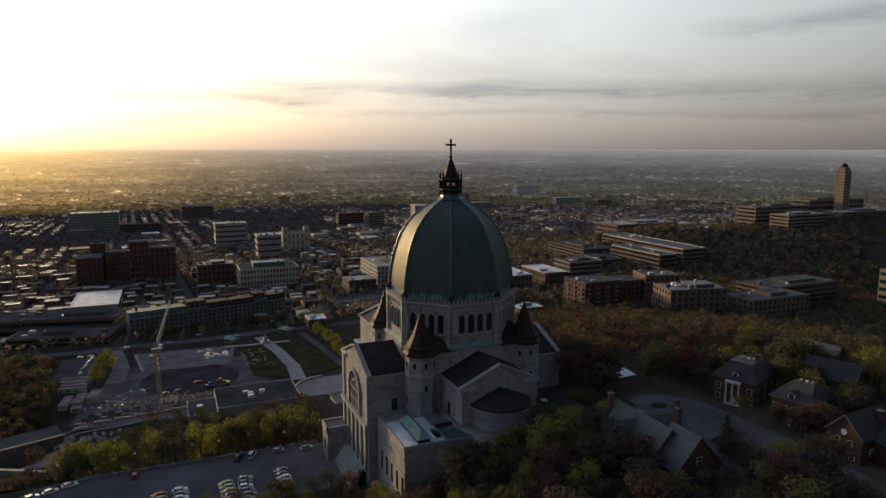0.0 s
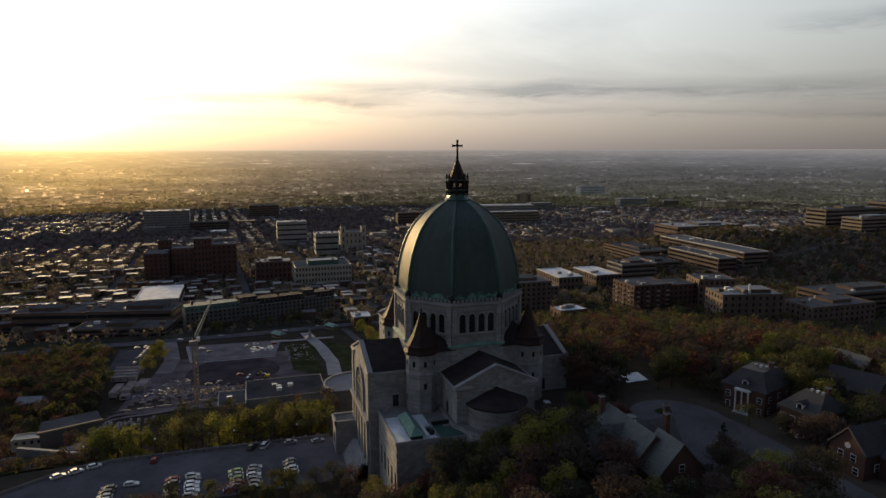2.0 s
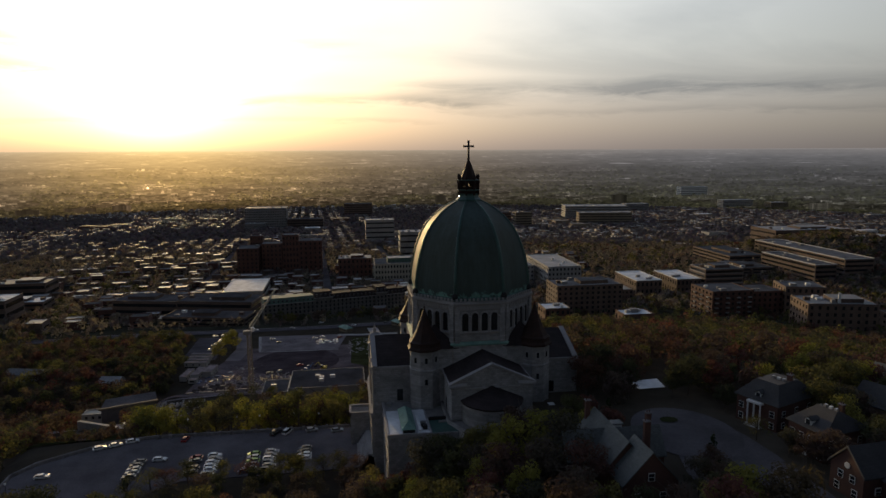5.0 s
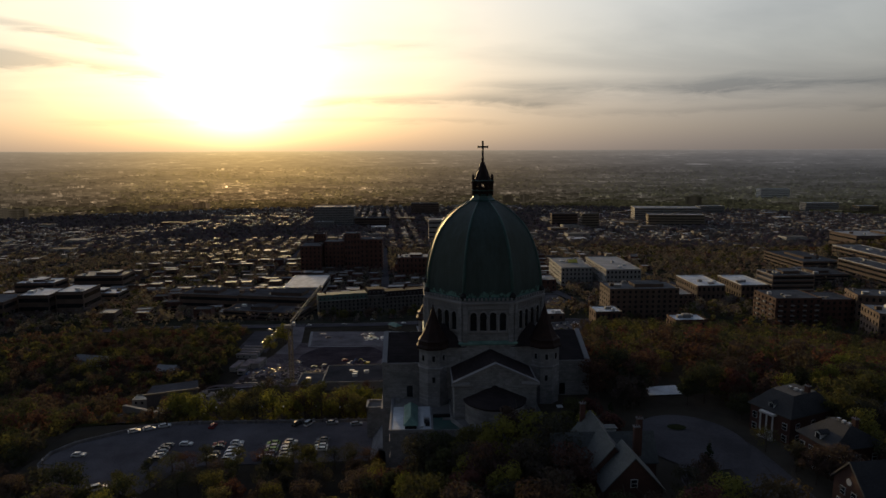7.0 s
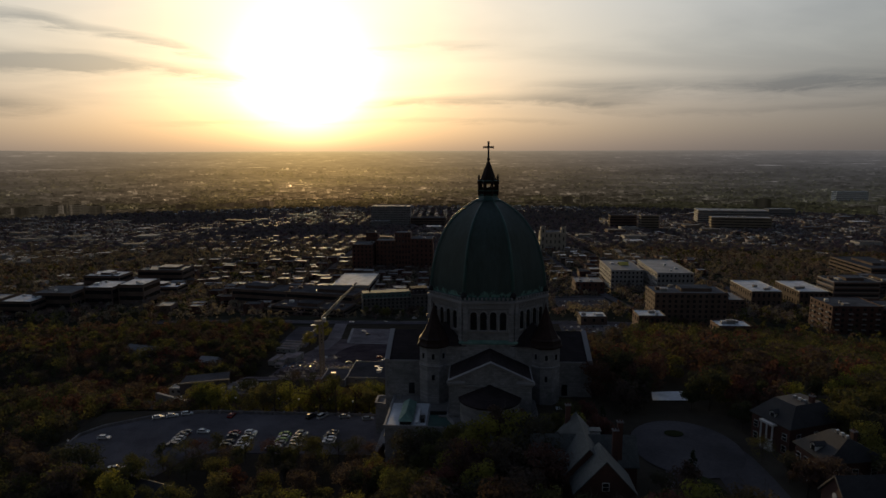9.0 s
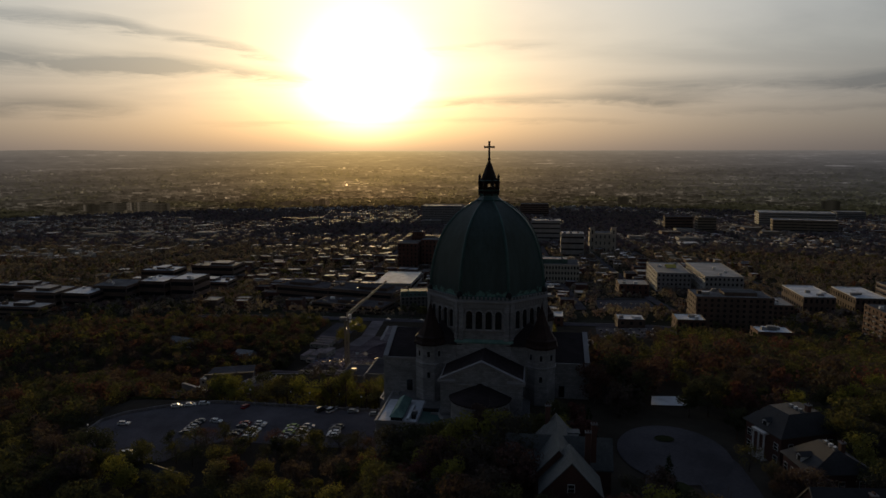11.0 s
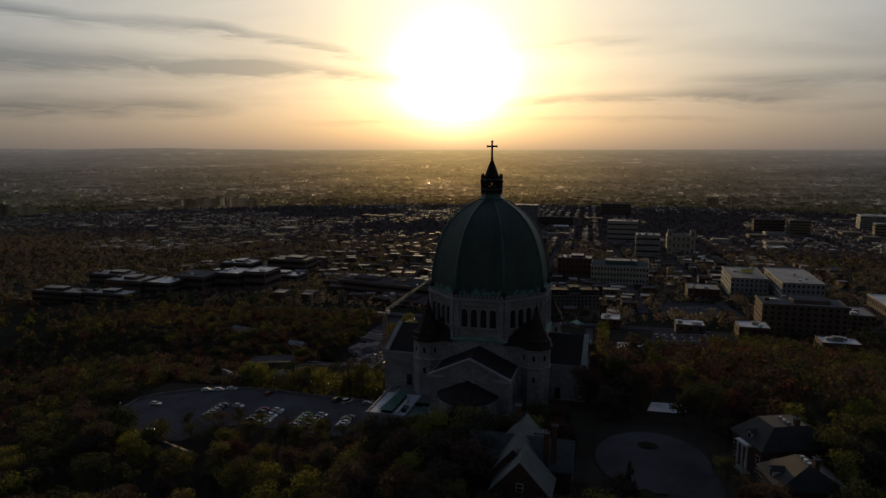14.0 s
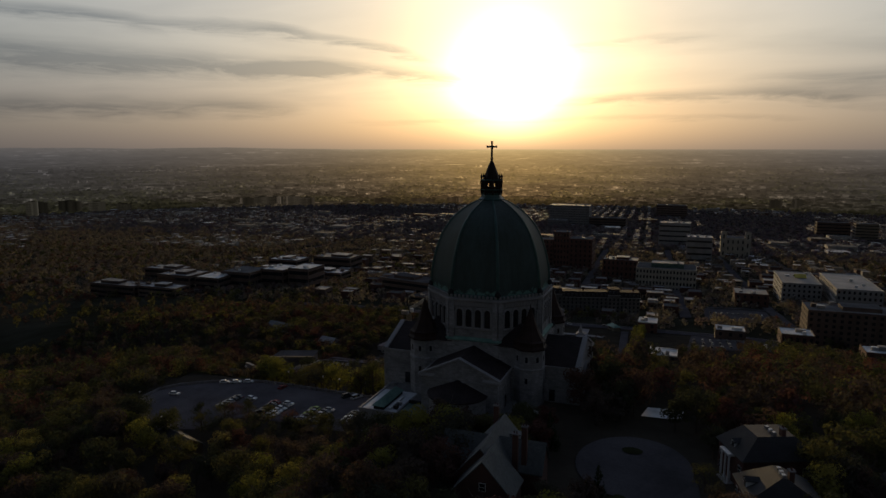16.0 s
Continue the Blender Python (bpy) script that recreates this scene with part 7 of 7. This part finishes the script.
# trees before the college, along the street and the walk
for k in range(26):
    plant(-112 + 5.2 * k + rt.uniform(-2, 2), rt.uniform(404, 428), rt.choice((3, 5, 0, 3)), rt.uniform(0.8, 1.2))
for k in range(12):
    plant(28 + rt.uniform(-2, 3), 230 + 12 * k, 6, rt.uniform(0.8, 1.0))
# ---- woods and town trees, as one growth each ----
def woodland(name, label, places, per, leaf, seed, mat=None):
    """Many crowns in one mesh; places are x, y, z, radius, height, tint."""
    rr = np.random.default_rng(seed)
    vs, ts = [], []
    for x, y, z, r, h, tint in places:
        n, lump = (11, 0.34) if per > 200 else (7, 0.32)
        blobs = [(x + bx, y + by, z + bz, br) for bx, by, bz, br in crown_blobs(rr, r * 0.86, h * 0.28, h - r * 0.4, n, lump)]
        vs.append(leaf_cloud(rr, blobs, per, leaf * r, 0.85, 0.08))
        ts.append(np.full(per, tint))
    if not vs:
        return
    ob = new(name, leaf_mesh(name, np.concatenate(vs), mat or leaves_far, np.concatenate(ts)))
    return tagged(ob, label, "woods", kind="stuff")


def tint_at(x, y, r):
    n = noise.noise(Vector((x * 0.011, y * 0.011, 1.7))) * 0.5 + 0.45
    return min(1, max(0, n * 0.35 + r * 0.85 - 0.06))


wr = random.Random(5)
mid_places, wood_places, town_places, far_places = [], [], [], []
def put(lst, x, y, r0, r1):
    r = wr.uniform(r0, r1)
    tint = tint_at(x, y, wr.random())
    if x < -112 and y < 400:
        tint = 0.45 + 0.5 * tint if wr.random() < 0.55 else tint * 0.6
    lst.append((x, y, gz(x, y) - 0.5, r, r * wr.uniform(1.9, 2.6), tint))
# hill woods east and north of the church
for gx in range(34, 360, 10):
    for gy in range(-150, 330, 10):
        x, y = gx + wr.uniform(-3.5, 3.5), gy + wr.uniform(-3.5, 3.5)
        if (y < -8 and x < 150 and (y < -62 or x < 58 and y < -27)) or any((x - a) ** 2 + (y - b) ** 2 < 30 for a, b in kept) or not free(x, y) or y > 300 - 0.35 * (x - 60) or y > 90 and x < 95 and y > 150:
            continue
        put(mid_places, x, y, 4.6, 6.8)
# between nave and street on the east
for k in range(120):
    x, y = wr.uniform(34, 90), wr.uniform(40, 340)
    if free(x, y) and y < 290:
        put(mid_places, x, y, 3.2, 4.8)
# western woods
for gx in range(-430, -112, 8):
    for gy in range(-120, 350, 8):
        x, y = gx + wr.uniform(-4, 4), gy + wr.uniform(-4, 4)
        if not free(x, y) or (x > -150 and y > -32):
            continue
        if x > -168 and y > 90 and y < 135:
            continue
        put(mid_places if x > -300 else wood_places, x, y, 3.8, 6.0)
for gx in range(-140, -30, 9):
    for gy in range(50, 100, 9):
        x, y = gx + wr.uniform(-4, 4), gy + wr.uniform(-4, 4)
        if free(x, y) and wr.random() < 0.45 and not (-130 < x < -100):
            put(mid_places, x, y, 2.6, 4.0)
# campus woods and the hill beyond
for k in range(5600):
    x, y = wr.uniform(330, 1350), wr.uniform(120, 1150)
    if free(x, y) and (noise.noise(Vector((x * 0.006, y * 0.006, 9.1))) > -0.35) and (x > 560 or y < 600 or wr.random() < 0.4):
        put(wood_places, x, y, 4.0, 6.4)
for k in range(3000):
    x, y = wr.uniform(-1500, -300), wr.uniform(220, 900)
    if free(x, y):
        put(wood_places, x, y, 3.8, 6.0)
for k in range(1300):
    x, y = wr.uniform(130, 660), wr.uniform(190, 560)
    if free(x, y):
        put(wood_places, x, y, 3.0, 5.4)
# trees along streets and yards
for k in range(23000):
    y = 395 + 900 * wr.random() ** 0.8
    x = wr.uniform(-1.5 * y - 250, 1.4 * y + 200)
    if free(x, y):
        put(town_places, x, y, 3.2, 5.8)
for k in range(36000):
    y = 1150 + 1690 * wr.random() ** 0.9
    x = wr.uniform(-1.35 * y - 100, 1.45 * y + 100)
    if math.hypot(x, y) < 2840 and (noise.noise(Vector((x * 0.0021, y * 0.0021, 4.2))) > -0.15 or wr.random() < 0.5):
        put(far_places, x, y, 4.5, 7.5)
# the wood left of the works
for k in range(260):
    x, y = wr.uniform(-205, -146), wr.uniform(150, 300)
    if free(x, y) and x < -146 - 0.1 * (y - 160):
        put(mid_places, x, y, 3.2, 5.2)
# bushes on the bank below the car park
for k in range(110):
    x, y = wr.uniform(-172, -112), wr.uniform(24, 100)
    if free(x, y) and not (-150 < x < -108 and 50 < y):
        put(mid_places, x, y, 1.3, 3.4)


def far_crowns(name, label, places, seed):
    """Far trees as lumpy low crowns of a few facets each, in one mesh."""
    rr = np.random.default_rng(seed)
    v, f, ts = [], [], []
    for x, y, z, r, h, tint in places:
        h, k, a0 = h * 0.72, len(v), rr.random() * 6.28
        for lift, wide in ((0.15, 0.95), (0.62, 0.85)):
            for i in range(6):
                q = r * wide * (0.7 + 0.5 * rr.random())
                v.append((x + q * math.cos(a0 + i * 1.047), y + q * math.sin(a0 + i * 1.047), z + h * (lift + 0.16 * rr.random())))
        v.append((x + r * 0.4 * (rr.random() - 0.5), y + r * 0.4 * (rr.random() - 0.5), z + h))
        f += [(k + i, k + (i + 1) % 6, k + 6 + (i + 1) % 6, k + 6 + i) for i in range(6)]
        f += [(k + 6 + i, k + 6 + (i + 1) % 6, k + 12) for i in range(6)]
        ts += [min(1, max(0, tint + t_)) for t_ in rr.normal(0, 0.12, 12)]
    me = bpy.data.meshes.new(name)
    me.from_pydata(v, [], f)
    me.attributes.new("tint", "FLOAT", "FACE").data.foreach_set("value", ts)
    me.materials.append(hazed_leaves)
    return tagged(new(name, me), label, "woods", kind="stuff")


woodland("hill_woods", "mixed spring woods on the hillside, olive and russet", mid_places, 330, 0.095, 41)
woodland("slope_woods", "spring woods on the slopes", wood_places, 46, 0.215, 42)
woodland("street_trees", "trees along the streets and yards of the town", town_places, 27, 0.265, 43, hazed_leaves)
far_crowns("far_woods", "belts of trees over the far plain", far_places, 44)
